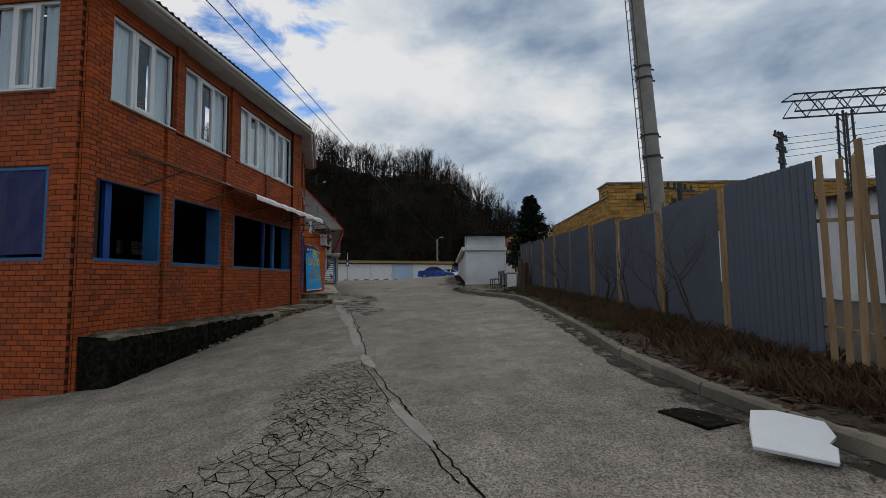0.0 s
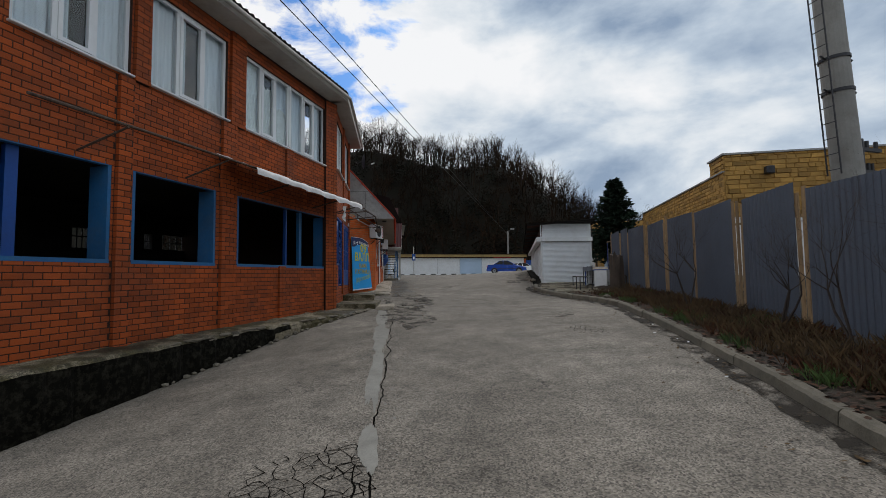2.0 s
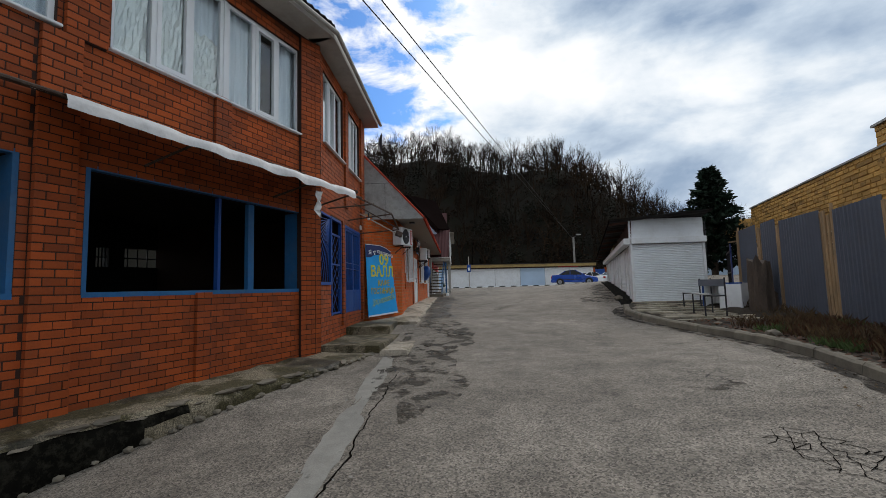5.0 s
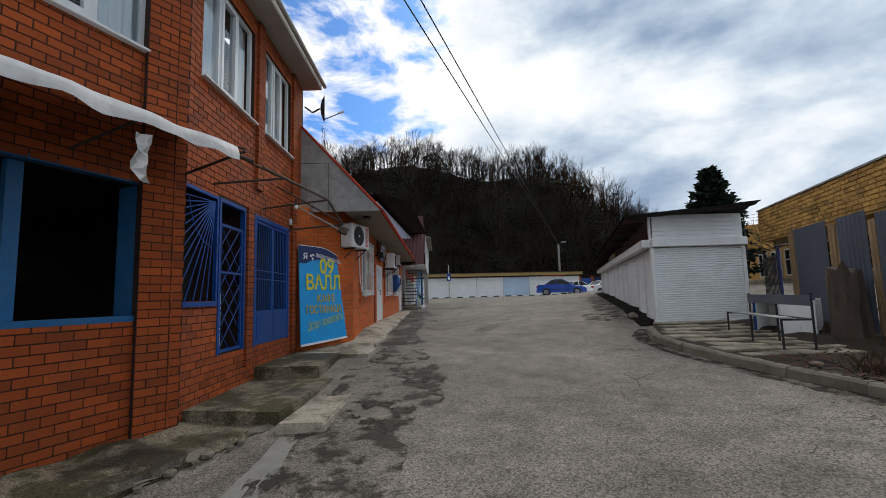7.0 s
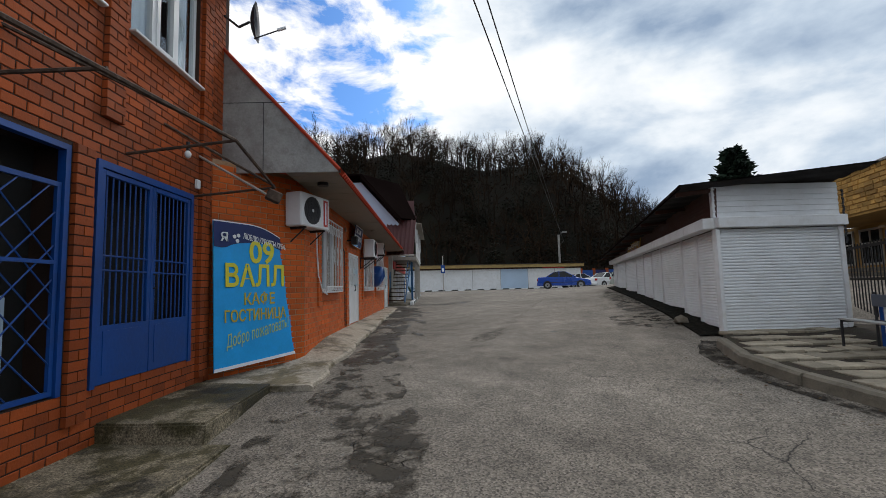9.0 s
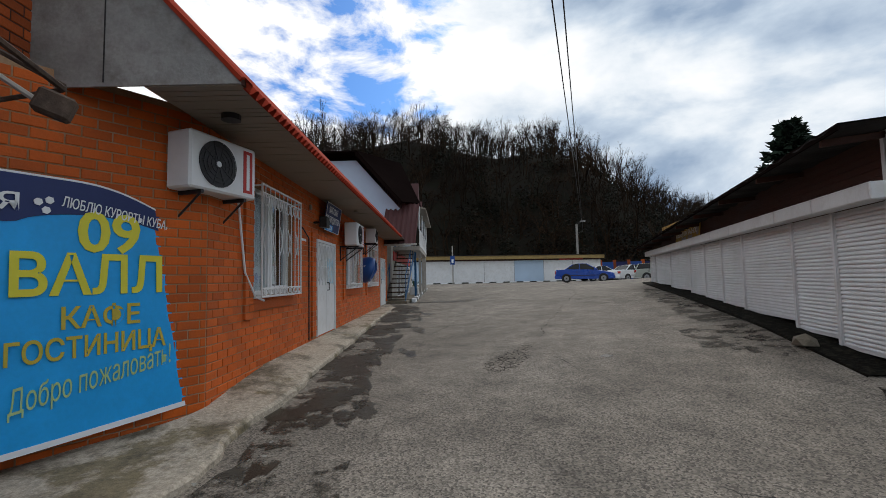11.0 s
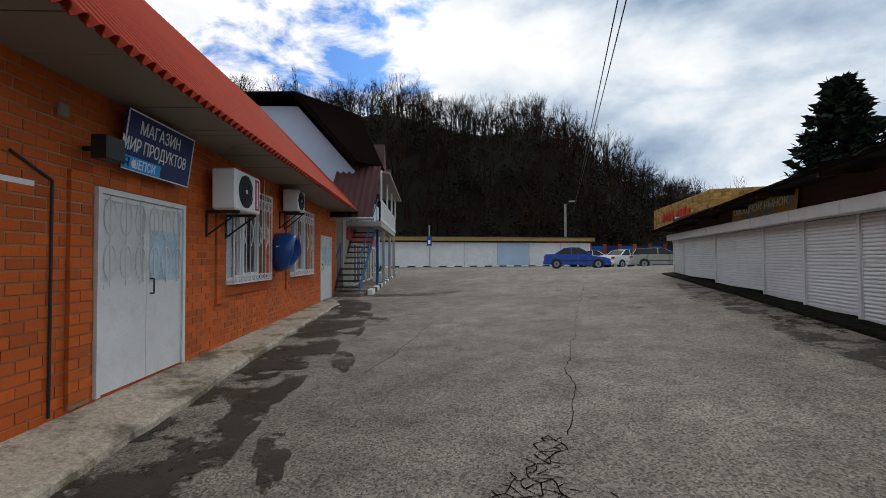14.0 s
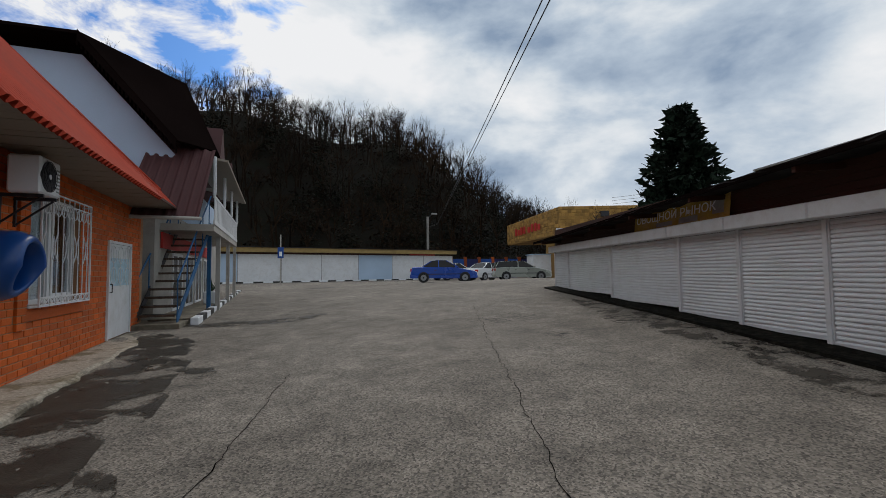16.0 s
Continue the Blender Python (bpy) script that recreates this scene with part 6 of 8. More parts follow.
for a, b in zip(COLS, COLS[1:]):
    shutter(row, a, b, max(stall_base(a), stall_base(b)) + 0.05, BAND0)
    part("shutter_box", boxes((a + 0.003, b - 0.003, -0.02, 0.2, BAND0, BAND1 - 0.03), bev=0.015), WHITEMETAL, row, "white shutter box")
for u in COLS:
    part("column", boxes((u - 0.03, u + 0.03, -0.06, -0.005, stall_base(u) - 0.1, BAND0)), WHITEMETAL, row)
# plinth line of concrete below the shutters
bm = bmesh.new()
prev = None
for i in range(31):
    u = RL * i / 30
    z = stall_base(u)
    cur = [bm.verts.new(v) for v in ((u, -0.2, z + 0.06), (u, 0.02, z + 0.05), (u, 0.35 + 0.05 * noise.noise((u * 2, 0, 0)), z + 0.02), (u, 0.4, z - 0.1), (u, -0.2, z - 0.1))]
    if prev:
        for k in range(5):
            bm.faces.new((prev[k], cur[k], cur[(k + 1) % 5], prev[(k + 1) % 5]))
    prev = cur
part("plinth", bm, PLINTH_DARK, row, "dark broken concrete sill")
# brown board wall above, with boards
for k in range(6):
    z = BAND1 - 0.03 + k * 0.09
    part("brown_board", boxes((0.0, RL, -0.05 - 0.004 * k, -0.025, z, z + 0.085)), BROWNBOARD, row)
part("back_wall", boxes((1.2, RL, -2.05, -1.95, 1.0, 4.1)), BROWNBOARD, row)
part("end_wall", boxes((RL - 0.05, RL, -2.35, -0.08, 1.0, 4.0)), WHITEMETAL, row)
# roof sheet: overhangs the yard by a metre, lower at the far end
bm = bmesh.new()
prev = None
for i in range(120):
    u = -0.35 + (RL + 0.6) * i / 119
    zed = 3.93 - 0.026 * (u + 0.35)
    w = 0.012 * (1 if i % 4 < 2 else -1)
    cur = [bm.verts.new(v) for v in ((u, 0.62, zed + w), (u, -2.3, zed + 0.16 + w), (u, -2.3, zed + 0.18 + w), (u, 0.62, zed + 0.02 + w))]
    if prev:
        for k in range(4):
            bm.faces.new((prev[k], cur[k], cur[(k + 1) % 4], prev[(k + 1) % 4]))
    prev = cur
part("roof", bm, SLATE, row, "dark corrugated roof")
for k in range(9):
    u = 0.1 + k * 1.8
    zed = 3.93 - 0.026 * (u + 0.35)
    part("rafter", slab([(u, 0.58, zed - 0.1), (u, -0.05, zed - 0.05), (u, -0.05, zed + 0.02), (u, 0.58, zed - 0.02)], 0.05), BROWNBOARD, row)
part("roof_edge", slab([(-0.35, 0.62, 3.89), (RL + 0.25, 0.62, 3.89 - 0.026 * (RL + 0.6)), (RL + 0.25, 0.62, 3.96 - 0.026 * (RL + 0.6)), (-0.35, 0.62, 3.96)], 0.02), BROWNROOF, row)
# front face towards the camera, with its own shutter and siding above
FR = Vector((9.72, 22.2, 0))
fd = (FR - K0)
m_front = row.matrix_basis.inverted() @ pose(K0.x, K0.y, 0, 0, 0, math.degrees(math.atan2(fd.y, fd.x)))
# in this frame x runs to the right along the front and -y faces the camera
FW = fd.length
zb = 1.32
bm = boxes((0.08, FW - 0.08, 0.05, 0.06, zb, BAND0))
fs = part("shutter", bm, SHUTTER, row, "white roller shutter", m_front)
bm = bmesh.new()
a = [bm.verts.new(v) for v in ((0, 0, 0), (0, -0.018, 0.004), (0, -0.022, 0.022), (0, -0.014, 0.045), (0, 0, 0.052))]
b = [bm.verts.new((FW - 0.16, v.co.y, v.co.z)) for v in a]
for i in range(4):
    bm.faces.new((a[i], b[i], b[i + 1], a[i + 1]))
bm.faces.new((a[4], b[4], b[0], a[0]))
me = mesh_of(bm, "slat", SHUTTER)
for k in range(int((BAND0 - zb) / 0.055)):
    ob = new("slat", me)
    ob.parent = fs
    ob.matrix_basis = Matrix.Translation((0.08, 0.05, zb + k * 0.055))
part("guide_rail", boxes((0.0, 0.08, 0.0, 0.1, zb - 0.05, BAND0)), WHITEMETAL, row, "", m_front)
part("guide_rail", boxes((FW - 0.08, FW, 0.0, 0.1, zb - 0.05, BAND0)), WHITEMETAL, row, "", m_front)
part("shutter_box", boxes((0.0, FW, -0.12, 0.1, BAND0 + 0.01, BAND0 + 0.2), bev=0.012), WHITEMETAL, row, "", m_front)
for k in range(6):
    z = BAND0 + 0.2 + k * 0.1
    part("siding_board", slab([(-0.02, -0.012, z), (FW - 0.05, -0.012, z), (FW - 0.05, 0.004, z + 0.1), (-0.02, 0.004, z + 0.1)], -0.012), SHUTTER, row, "", m_front)
part("front_backing", boxes((0.0, FW, 0.06, 0.1, BAND0 + 0.2, 3.95)), WHITEMETAL, row, "", m_front)
part("side_wall", boxes((FW - 0.1, FW - 0.04, 0.12, 0.6, zb - 0.1, 3.9)), BROWNBOARD, row, "", m_front)
chain = bmesh.new()
for k in range(14):
    tube(chain, (FW - 0.01 + 0.02 * (k % 2), -0.04, 3.85 - k * 0.07), (FW + 0.01 - 0.02 * (k % 2), -0.04, 3.79 - k * 0.07), 0.018, 5)
part("hanging_chain", chain, STEELDARK, row, "", m_front)

mk = thing("market_banner", row.matrix_basis @ pose(9.87, -0.02, 3.40, -6, 0, 180), "faded cloth market banner with pale lettering", "banner")
part("cloth", boxes((0, 2.72, -0.065, -0.055, -0.0, 0.40)), SIGNBEIGE, mk)
fit_lettering("ОВОЩНОЙ РЫНОК", 2.35, 0.15, SIGNWHITE, mk, pose(0.12, -0.067, 0.14), bold=0.01)
for fp in ((2.35, 2.6, 0.08, 0.3), (0.8, 1.3, 0.02, 0.1), (1.5, 2.0, 0.02, 0.12)):
    part("fruit_picture", boxes((fp[0], fp[1], -0.068, -0.065, fp[2], fp[3])), ZINC, mk, "faded printed picture")

# ---- paved corner with table, bench frame, freezers and stump ----
pv = thing("pavement", None, "small paved corner of worn slabs by the stall", "pavement", kind="structure")
rng = random.Random(31)
for j in range(9):
    for i in range(8):
        x0, y0 = 6.72 + i * 0.31 + 0.15 * (j % 2), 18.5 + j * 0.42
        if x0 < kerb_x(y0) + 0.2 or x0 > 9.0 or y0 > 21.9:
            continue
        z = ground_z(kerb_x(y0), y0) + 0.15
        part("paving_slab", boxes((0, 0.295, 0, 0.405, -0.06, 0), bev=0.008), PAVER, pv, "", pose(x0, y0, z + rng.uniform(-0.008, 0.012), rng.uniform(-1, 1), rng.uniform(-1, 1), rng.uniform(-1.5, 1.5)))
zp = ground_z(6.6, 19.5) + 0.15


def table_frame(x, y, rz):
    t = thing("bench_frame", pose(x, y, zp, 0, 0, rz), "black steel bench frame with a pale worn board, standing on slabs", "bench")
    L_, D_ = 2.6, 0.44
    part("board", boxes((0, L_, 0.0, 0.16, 0.47, 0.495), bev=0.005), ZINC, t, "pale worn board")
    for x_ in (0.04, L_ - 0.04):
        part("leg", tubes([((x_, 0.02, 0), (x_, 0.02, 0.47))], 0.018, 5), STEELDARK, t)
        part("leg", tubes([((x_, D_, 0), (x_, D_, 0.86))], 0.018, 5), STEELDARK, t)
        part("side_rail", tubes([((x_, 0.02, 0.455), (x_, D_, 0.455))], 0.016, 5), STEELDARK, t)
    for y_, h_ in ((0.02, 0.47), (D_, 0.86)):
        part("middle_leg", tubes([((L_ / 2, y_, 0), (L_ / 2, y_, h_))], 0.018, 5), STEELDARK, t)
    part("back_board", boxes((0.02, L_ - 0.02, D_ - 0.03, D_ - 0.018, 0.66, 0.83), bev=0.003), FENCEMETAL, t, "grey back board")
    part("rear_rail", tubes([((0.04, D_, 0.455), (L_ - 0.04, D_, 0.455))], 0.016, 5), STEELDARK, t)


table_frame(8.25, 20.9, -107)


def freezer(x, y, rz, w):
    """A freezer body laid on its back wall's edge, open towards -y, with one lid standing before it."""
    f = thing("freezer", pose(x, y, zp, 0, 0, rz), "old white freezer body with blue rim lying open on the slabs", "freezer")
    h, d = 0.72, 0.55
    part("body", boxes((0, w, d - 0.04, d, 0, h), (0, w, 0, d - 0.04, 0, 0.04), (0, w, 0, d - 0.04, h - 0.04, h), (0, 0.04, 0, d - 0.04, 0.04, h - 0.04), (w - 0.04, w, 0, d - 0.04, 0.04, h - 0.04), bev=0.006), POLYFOAM, f)
    part("inner_wall", boxes((w * 0.42, w * 0.46, 0.05, d - 0.05, 0.045, h - 0.045)), POLYFOAM, f)
    part("rim", boxes((-0.012, w + 0.012, -0.02, 0.012, h - 0.03, h + 0.012), (-0.012, w + 0.012, -0.02, 0.012, -0.0, 0.03), (-0.012, 0.03, -0.02, 0.012, 0.03, h - 0.03)), BLUE, f, "blue plastic rim")
    part("lid", boxes((w * 0.55, w + 0.15, -0.16, -0.1, 0.0, h - 0.02), bev=0.012), POLYFOAM, f, "dirty white lid panel")
    part("lid_edge", boxes((w * 0.55, w + 0.15, -0.165, -0.095, h - 0.018, h + 0.015)), BLUE, f, "blue edge strip")


freezer(8.75, 20.75, -61, 0.95)
st = thing("tree_stump", pose(9.3, 19.2, zp - 0.1) @ Matrix.Diagonal((0.85, 0.85, 1, 1)), "tall rotten tree stump with torn bark", "tree stump")
bm = bmesh.new()
rings = []
for k in range(9):
    h = 1.35 * k / 8
    rings.append([bm.verts.new(((0.34 - 0.08 * k / 8) * (1 + 0.25 * noise.noise((math.cos(t) * 2.2, math.sin(t) * 2.2, h * 1.2))) * math.cos(t), (0.34 - 0.08 * k / 8) * (1 + 0.25 * noise.noise((math.cos(t) * 2.2, math.sin(t) * 2.2, h * 1.2))) * math.sin(t), h + (0.3 * noise.noise((math.cos(t) * 2, math.sin(t) * 2, 5)) if k == 8 else 0))) for t in [i * math.tau / 24 for i in range(24)]])
for a, b in zip(rings, rings[1:]):
    for i in range(24):
        bm.faces.new((a[i], a[(i + 1) % 24], b[(i + 1) % 24], b[i]))
bm.faces.new(rings[-1])
part("trunk", bm, BARK, st)
part("loose_bark", slab([(0.35, -0.1, 0), (0.7, -0.05, 0), (0.5, -0.02, 0.5), (0.33, -0.05, 0.6)], 0.03), BARK, st)
rubble("stone", "grey stone on the verge", [(7.25, 15.9, verge_z(7.25, 15.9) + 0.03, 0.14), (7.45, 23.6, ground_z(7.45, 23.6) + 0.08, 0.16), (7.3, 17.6, verge_z(7.3, 17.6), 0.1)], KERBSTONE)

# polystyrene sheet and drain cover in the gutter
ps = thing("polystyrene_sheet", pose(3.60, 2.62, ground_z(3.60, 2.62) + 0.15, 24, 4, -38) @ Matrix.Scale(0.68, 4), "broken white polystyrene sheet leaning on the kerb", "packaging")
bm = prism([(-0.45, -0.36), (0.30, -0.40), (0.36, -0.16), (0.28, -0.12), (0.40, 0.02), (0.36, 0.26), (-0.1, 0.34), (-0.36, 0.28), (-0.42, 0.0)], -0.025, 0.03)
bmesh.ops.bevel(bm, geom=bm.edges[:], offset=0.008, segments=1, affect="EDGES")
part("sheet", bm, POLYFOAM, ps)
rough_slab("drain_cover", [(3.38, 3.2), (3.93, 3.25), (3.9, 3.8), (3.33, 3.75)], 0.0, ground_z(3.5, 3.6) + 0.012, PLINTH_DARK, "dark metal drain cover in the road", "drain cover", 0.004)
leaf_litter("litter", 18, lambda r: (lambda y: (kerb_x(y) - abs(r.gauss(0, 0.5)) - 0.05, y, ground_z(kerb_x(y), y) + 0.01))(r.uniform(1, 12)), POLYFOAM, "small white scraps of litter on the road", 41, (0.01, 0.03))

# ---- yellow stone buildings ----
def stone_band(parent, m, length, z0, z1, rows, seed, material=STONE, label="yellow stone cladding"):
    """A face clad with rough stones of random lengths; local -y is outwards."""
    w = part("cladding", boxes((0, length, 0, 0.3, z0, z1)), STONEGROUT, parent, label, m)
    rng = random.Random(seed)
    verts, faces = [], []
    h = (z1 - z0) / rows
    for r in range(rows):
        u = -rng.uniform(0, 0.5)
        while u < length:
            ln = rng.uniform(0.25, 0.65)
            a, b = max(0, u) + 0.008, min(length, u + ln) - 0.008
            if b - a > 0.05:
                c, d = z0 + r * h + 0.008, z0 + (r + 1) * h - 0.008
                o = 0.02 + rng.uniform(0, 0.035)
                k = len(verts)
                verts += [(a, 0, c), (b, 0, c), (b, 0, d), (a, 0, d), (a + 0.02, -o, c + 0.02), (b - 0.02, -o, c + 0.02), (b - 0.02, -o, d - 0.02), (a + 0.02, -o, d - 0.02)]
                faces += [(k + i, k + (i + 1) % 4, k + 4 + (i + 1) % 4, k + 4 + i) for i in range(4)] + [(k + 4, k + 5, k + 6, k + 7)]
            u += ln
    ob = new("stonework", pts_mesh("stonework", verts, faces, material))
    ob.parent = w
    tagged(ob, kind="stuff")
    return w


# hall behind the fence: near corner, long face running away along the fence
NC = Vector((16.3, 22.2, 0))
ND = Vector((0.30, 1, 0)).normalized()
rz_face = math.degrees(math.atan2(-ND.y, -ND.x))
hall = thing("market_hall", pose(NC.x, NC.y, 0), "flat-roofed hall with yellow stone upper band and recessed windows", "building")
HL = 14.6
m_long = pose(ND.x * HL, ND.y * HL, 0, 0, 0, rz_face)
stone_band(hall, m_long, HL, 4.75, 6.4, 9, 3)
m_near = pose(0, 0, 0, 0, 0, -16.7)
stone_band(hall, m_near, 16, 4.3, 7.3, 14, 4)
stone_band(hall, m_near @ pose(0, 0, 0, 0, 0, -90) @ pose(-1.6, 0, 0), 1.6, 4.3, 7.2, 14, 5)
part("coping", boxes((-0.1, 16, -0.1, 1.7, 7.2, 7.28)), ZINC, hall, "metal coping", m_near)
part("coping", boxes((0, HL, -0.1, 0.5, 6.4, 6.47)), ZINC, hall, "metal coping", m_long)
part("canopy_soffit", boxes((0, HL, 0.02, 2.6, 4.66, 4.74)), STONEGROUT, hall, "shaded soffit", m_long)
stone_band(hall, m_long @ pose(-10, 2.3, 0), HL + 10, 1.0, 2.7, 8, 6, CONCRETE, "grey-brown stone base")
part("upper_wall", boxes((-10, HL, 2.6, 2.8, 2.7, 4.66)), STONEGROUT, hall, "", m_long)
for k in range(-4, 7):
    u = 0.3 + k * 2.0
    w = part("window", boxes((u, u + 1.5, 2.52, 2.6, 2.8, 2.9), (u, u + 1.5, 2.52, 2.6, 4.4, 4.5), (u, u + 0.08, 2.52, 2.6, 2.9, 4.4), (u + 0.7, u + 0.78, 2.52, 2.6, 2.9, 4.4), (u + 1.42, u + 1.5, 2.52, 2.6, 2.9, 4.4), (u + 0.08, u + 1.42, 2.52, 2.58, 3.8, 3.86)), FASCIA, hall, "pale framed window", m_long)
    pane = part("pane", boxes((u + 0.08, u + 1.42, 2.56, 2.575, 2.9, 4.4)), CARGLASS, w)
part("flat_roof", prism([(0, 0), (ND.x * HL, ND.y * HL), (ND.x * HL + 16, ND.y * HL - 3), (15.7, -3.1)], 6.3, 6.4), SLATE, hall)
part("wall_lamp", boxes((1.6, 1.95, -0.35, -0.06, 6.2, 6.55), bev=0.03), STEELDARK, hall, "grey lamp box", m_near)
part("near_wall", boxes((0, 16, 0.05, 0.3, 0.8, 4.3)), WHITEMETAL, hall, "pale lower wall", m_near)

# far stone canopy with red letters
can = thing("stone_canopy", pose(27.0, 58.0, 0), "entrance canopy clad with yellow stone and red lettering", "building")
m_c1 = pose(0.2274 * 17, 0.9738 * 17, 0, 0, 0, -103.1)
stone_band(can, m_c1, 17, 6.0, 8.4, 8, 8)
stone_band(can, pose(0, 0, 0, 0, 0, -24), 9, 6.0, 8.4, 8, 9)
part("canopy_roof", prism([(0, 0), (3.9, 16.6), (12, 13), (8.2, -3.6)], 5.9, 6.02), STONEGROUT, can)
part("support_wall", boxes((12.5, 17, 0.35, 0.8, 1.5, 5.9)), STONE, can, "", m_c1)
part("support_wall", boxes((0.5, 9, 3.0, 3.3, 1.5, 5.9)), PALEBLUE, can, "", pose(0, 0, 0, 0, 0, -24))
for k in range(8):
    u = 3.6 + k * 1.05 + (0.5 if k > 3 else 0)
    part("letter_shape", boxes((u, u + 0.7, -0.12, -0.065, 6.75, 7.6 - 0.2 * (k % 3 == 1)), bev=0.05), SIGNRED, can, "red sign letter", m_c1)
part("lamp_box", boxes((3.6, 4.3, -0.4, -0.06, 7.4, 7.9)), STEELDARK, can, "", pose(0, 0, 0, 0, 0, -24))

# ---- concrete pole with ladder, and power line structures beyond the fence ----
pole = thing("lighting_mast", pose(9.95, 10.95, 0.6, 0, -4.0, 8), "tall tapered concrete lighting mast with a steel ladder", "mast")
bm = bmesh.new()
tube(bm, (0, 0, 0), (0, 0, 16), 0.27, 20, 0.17)
part("shaft", bm, POLECON, pole, smooth=False)
for z in (4.6, 5.25, 7.0, 7.35, 9.6):
    r = 0.275 - z * 0.00625
    bm = bmesh.new()
    tube(bm, (0, 0, z), (0, 0, z + 0.06), r + 0.015, 20)
    tube(bm, (-r - 0.25, -0.1, z + 0.03), (-r, 0, z + 0.03), 0.02, 5)
    tube(bm, (r, 0, z + 0.03), (r + 0.22, 0.0, z + 0.03), 0.03, 5)
    part("clamp_band", bm, STEELDARK, pole)
for y in (-0.12, 0.12):
    part("ladder_rail", tubes([((-0.42, y - 0.05, 3.0), (-0.34, y - 0.05, 16))], 0.014, 4), STEELDARK, pole)
for k in range(42):
    z = 3.1 + k * 0.3
    part("ladder_rung", tubes([((-0.42 + 0.0058 * (z - 3), -0.17, z), (-0.42 + 0.0058 * (z - 3), 0.07, z))], 0.01, 4), STEELDARK, pole)


def lattice_gantry():
    g = thing("power_gantry", pose(21.5, 14.2, 0.6, 0, 0, -25), "steel lattice power gantry on tall posts", "power gantry")
    H, W, Lg = 8.4, 0.9, 16.0
    for x in (1.0, 12.0):
        bm = bmesh.new()
        for dx in (0, 0.5):
            for dy in (0, 0.5):
                tube(bm, (x + dx, dy, 0), (x + dx * 0.7 + 0.08, dy * 0.7 + 0.08, H), 0.05, 4)
        for k in range(14):
            z = H * k / 14
            tube(bm, (x, 0, z), (x + 0.5, 0, z + H / 14), 0.025, 4)
            tube(bm, (x + 0.5, 0.5, z), (x, 0.5, z + H / 14), 0.025, 4)
        part("post", bm, STEELDARK, g)
    bm = bmesh.new()
    for y in (-0.2, 0.7):
        for z in (H, H + 0.8):
            tube(bm, (-1, y, z), (Lg, y, z), 0.045, 4)
    for k in range(17):
        x = -1 + k
        for y in (-0.2, 0.7):
            tube(bm, (x, y, H), (x + 0.5, y, H + 0.8), 0.025, 4)
            tube(bm, (x + 0.5, y, H + 0.8), (x + 1, y, H), 0.025, 4)
        tube(bm, (x, -0.2, H + 0.8), (x, 0.7, H + 0.8), 0.025, 4)
    part("beam", bm, STEELDARK, g)


lattice_gantry()


def wooden_pole(x, y, z, h, rz):
    p = thing("utility_pole", pose(x, y, z, 0, 0, rz), "dark utility pole with crossarms and insulators", "utility pole", group="utility poles")
    bm = bmesh.new()
    tube(bm, (0, 0, 0), (0, 0, h), 0.14, 10, 0.1)
    part("pole", bm, STEELDARK, p)
    for k, zz in enumerate((h - 0.3, h - 0.9, h - 1.5)):
        part("crossarm", boxes((-0.8 + 0.2 * k, 0.8 - 0.2 * k, -0.05, 0.05, zz, zz + 0.09)), STEELDARK, p)
        for x_ in (-0.65 + 0.2 * k, -0.3, 0.3, 0.65 - 0.2 * k):
            part("insulator", tubes([((x_, 0, zz + 0.09), (x_, 0, zz + 0.28))], 0.05, 6), BLACKPLASTIC, p)


wooden_pole(20.6, 15.2, 0.7, 7.6, 20)
wooden_pole(13.2, 13.6, 0.9, 4.3, 10)

shed = thing("metal_shed", pose(13.5, 3.5, 0.6, 0, 0, 76), "long pale profiled-metal shed behind the fence", "building")
part("wall", wavy((0, 0, 0), (9, 0, 0), (0, 0, 3.4), 0, 0.01, 0.02, 0.25, True), WHITEMETAL, shed)
part("roof", slab([(-0.3, 0.4, 3.35), (9.3, 0.4, 3.35), (9.3, -6, 4.6), (-0.3, -6, 4.6)], 0.06), SLATE, shed)
part("end_wall", boxes((8.9, 9.0, -6, -0.05, 0, 3.4)), WHITEMETAL, shed)

# ---- house with balcony beyond the shop ----
house = thing("guest_house", pose(0.3, 36.8, 0, 0, 0, 90), "house with pale blue gable, dark brown roof and white balcony", "house")
# local x runs away along the street side, y inwards
part("wall", boxes((0.3, 12, 0.0, 0.25, 1.2, 4.3), (0.05, 0.3, 0.0, 7, 1.2, 4.3)), FASCIA, house, "pale ground-floor walls")
bm = bmesh.new()
poly = [(-0.35, 4.3), (-0.40, 5.55), (1.5, 7.72), (5.0, 7.72), (7.5, 4.3)]
a = [bm.verts.new((0.0, y, z)) for y, z in poly]
b = [bm.verts.new((0.2, y, z)) for y, z in poly]
bm.faces.new(a)
bm.faces.new(b[::-1])
for i in range(5):
    bm.faces.new((a[i], b[i], b[(i + 1) % 5], a[(i + 1) % 5]))
part("gable", bm, PALEBLUE, house, "pale blue boarded gable")
part("wall", boxes((0.2, 12, 0.05, 0.3, 4.3, 5.7)), PALEBLUE, house, "pale upper wall")
rA, rB, rC, rD = Vector((-0.5, 1.44, 7.98)), Vector((1.8, -0.25, 7.98)), Vector((0.8, -1.2, 5.85)), Vector((-0.5, -0.51, 5.72))
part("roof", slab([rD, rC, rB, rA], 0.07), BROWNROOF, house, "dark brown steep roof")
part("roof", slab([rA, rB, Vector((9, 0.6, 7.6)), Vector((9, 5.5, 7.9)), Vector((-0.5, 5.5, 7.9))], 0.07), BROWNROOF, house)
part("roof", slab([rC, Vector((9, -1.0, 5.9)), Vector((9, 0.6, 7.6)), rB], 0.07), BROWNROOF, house)
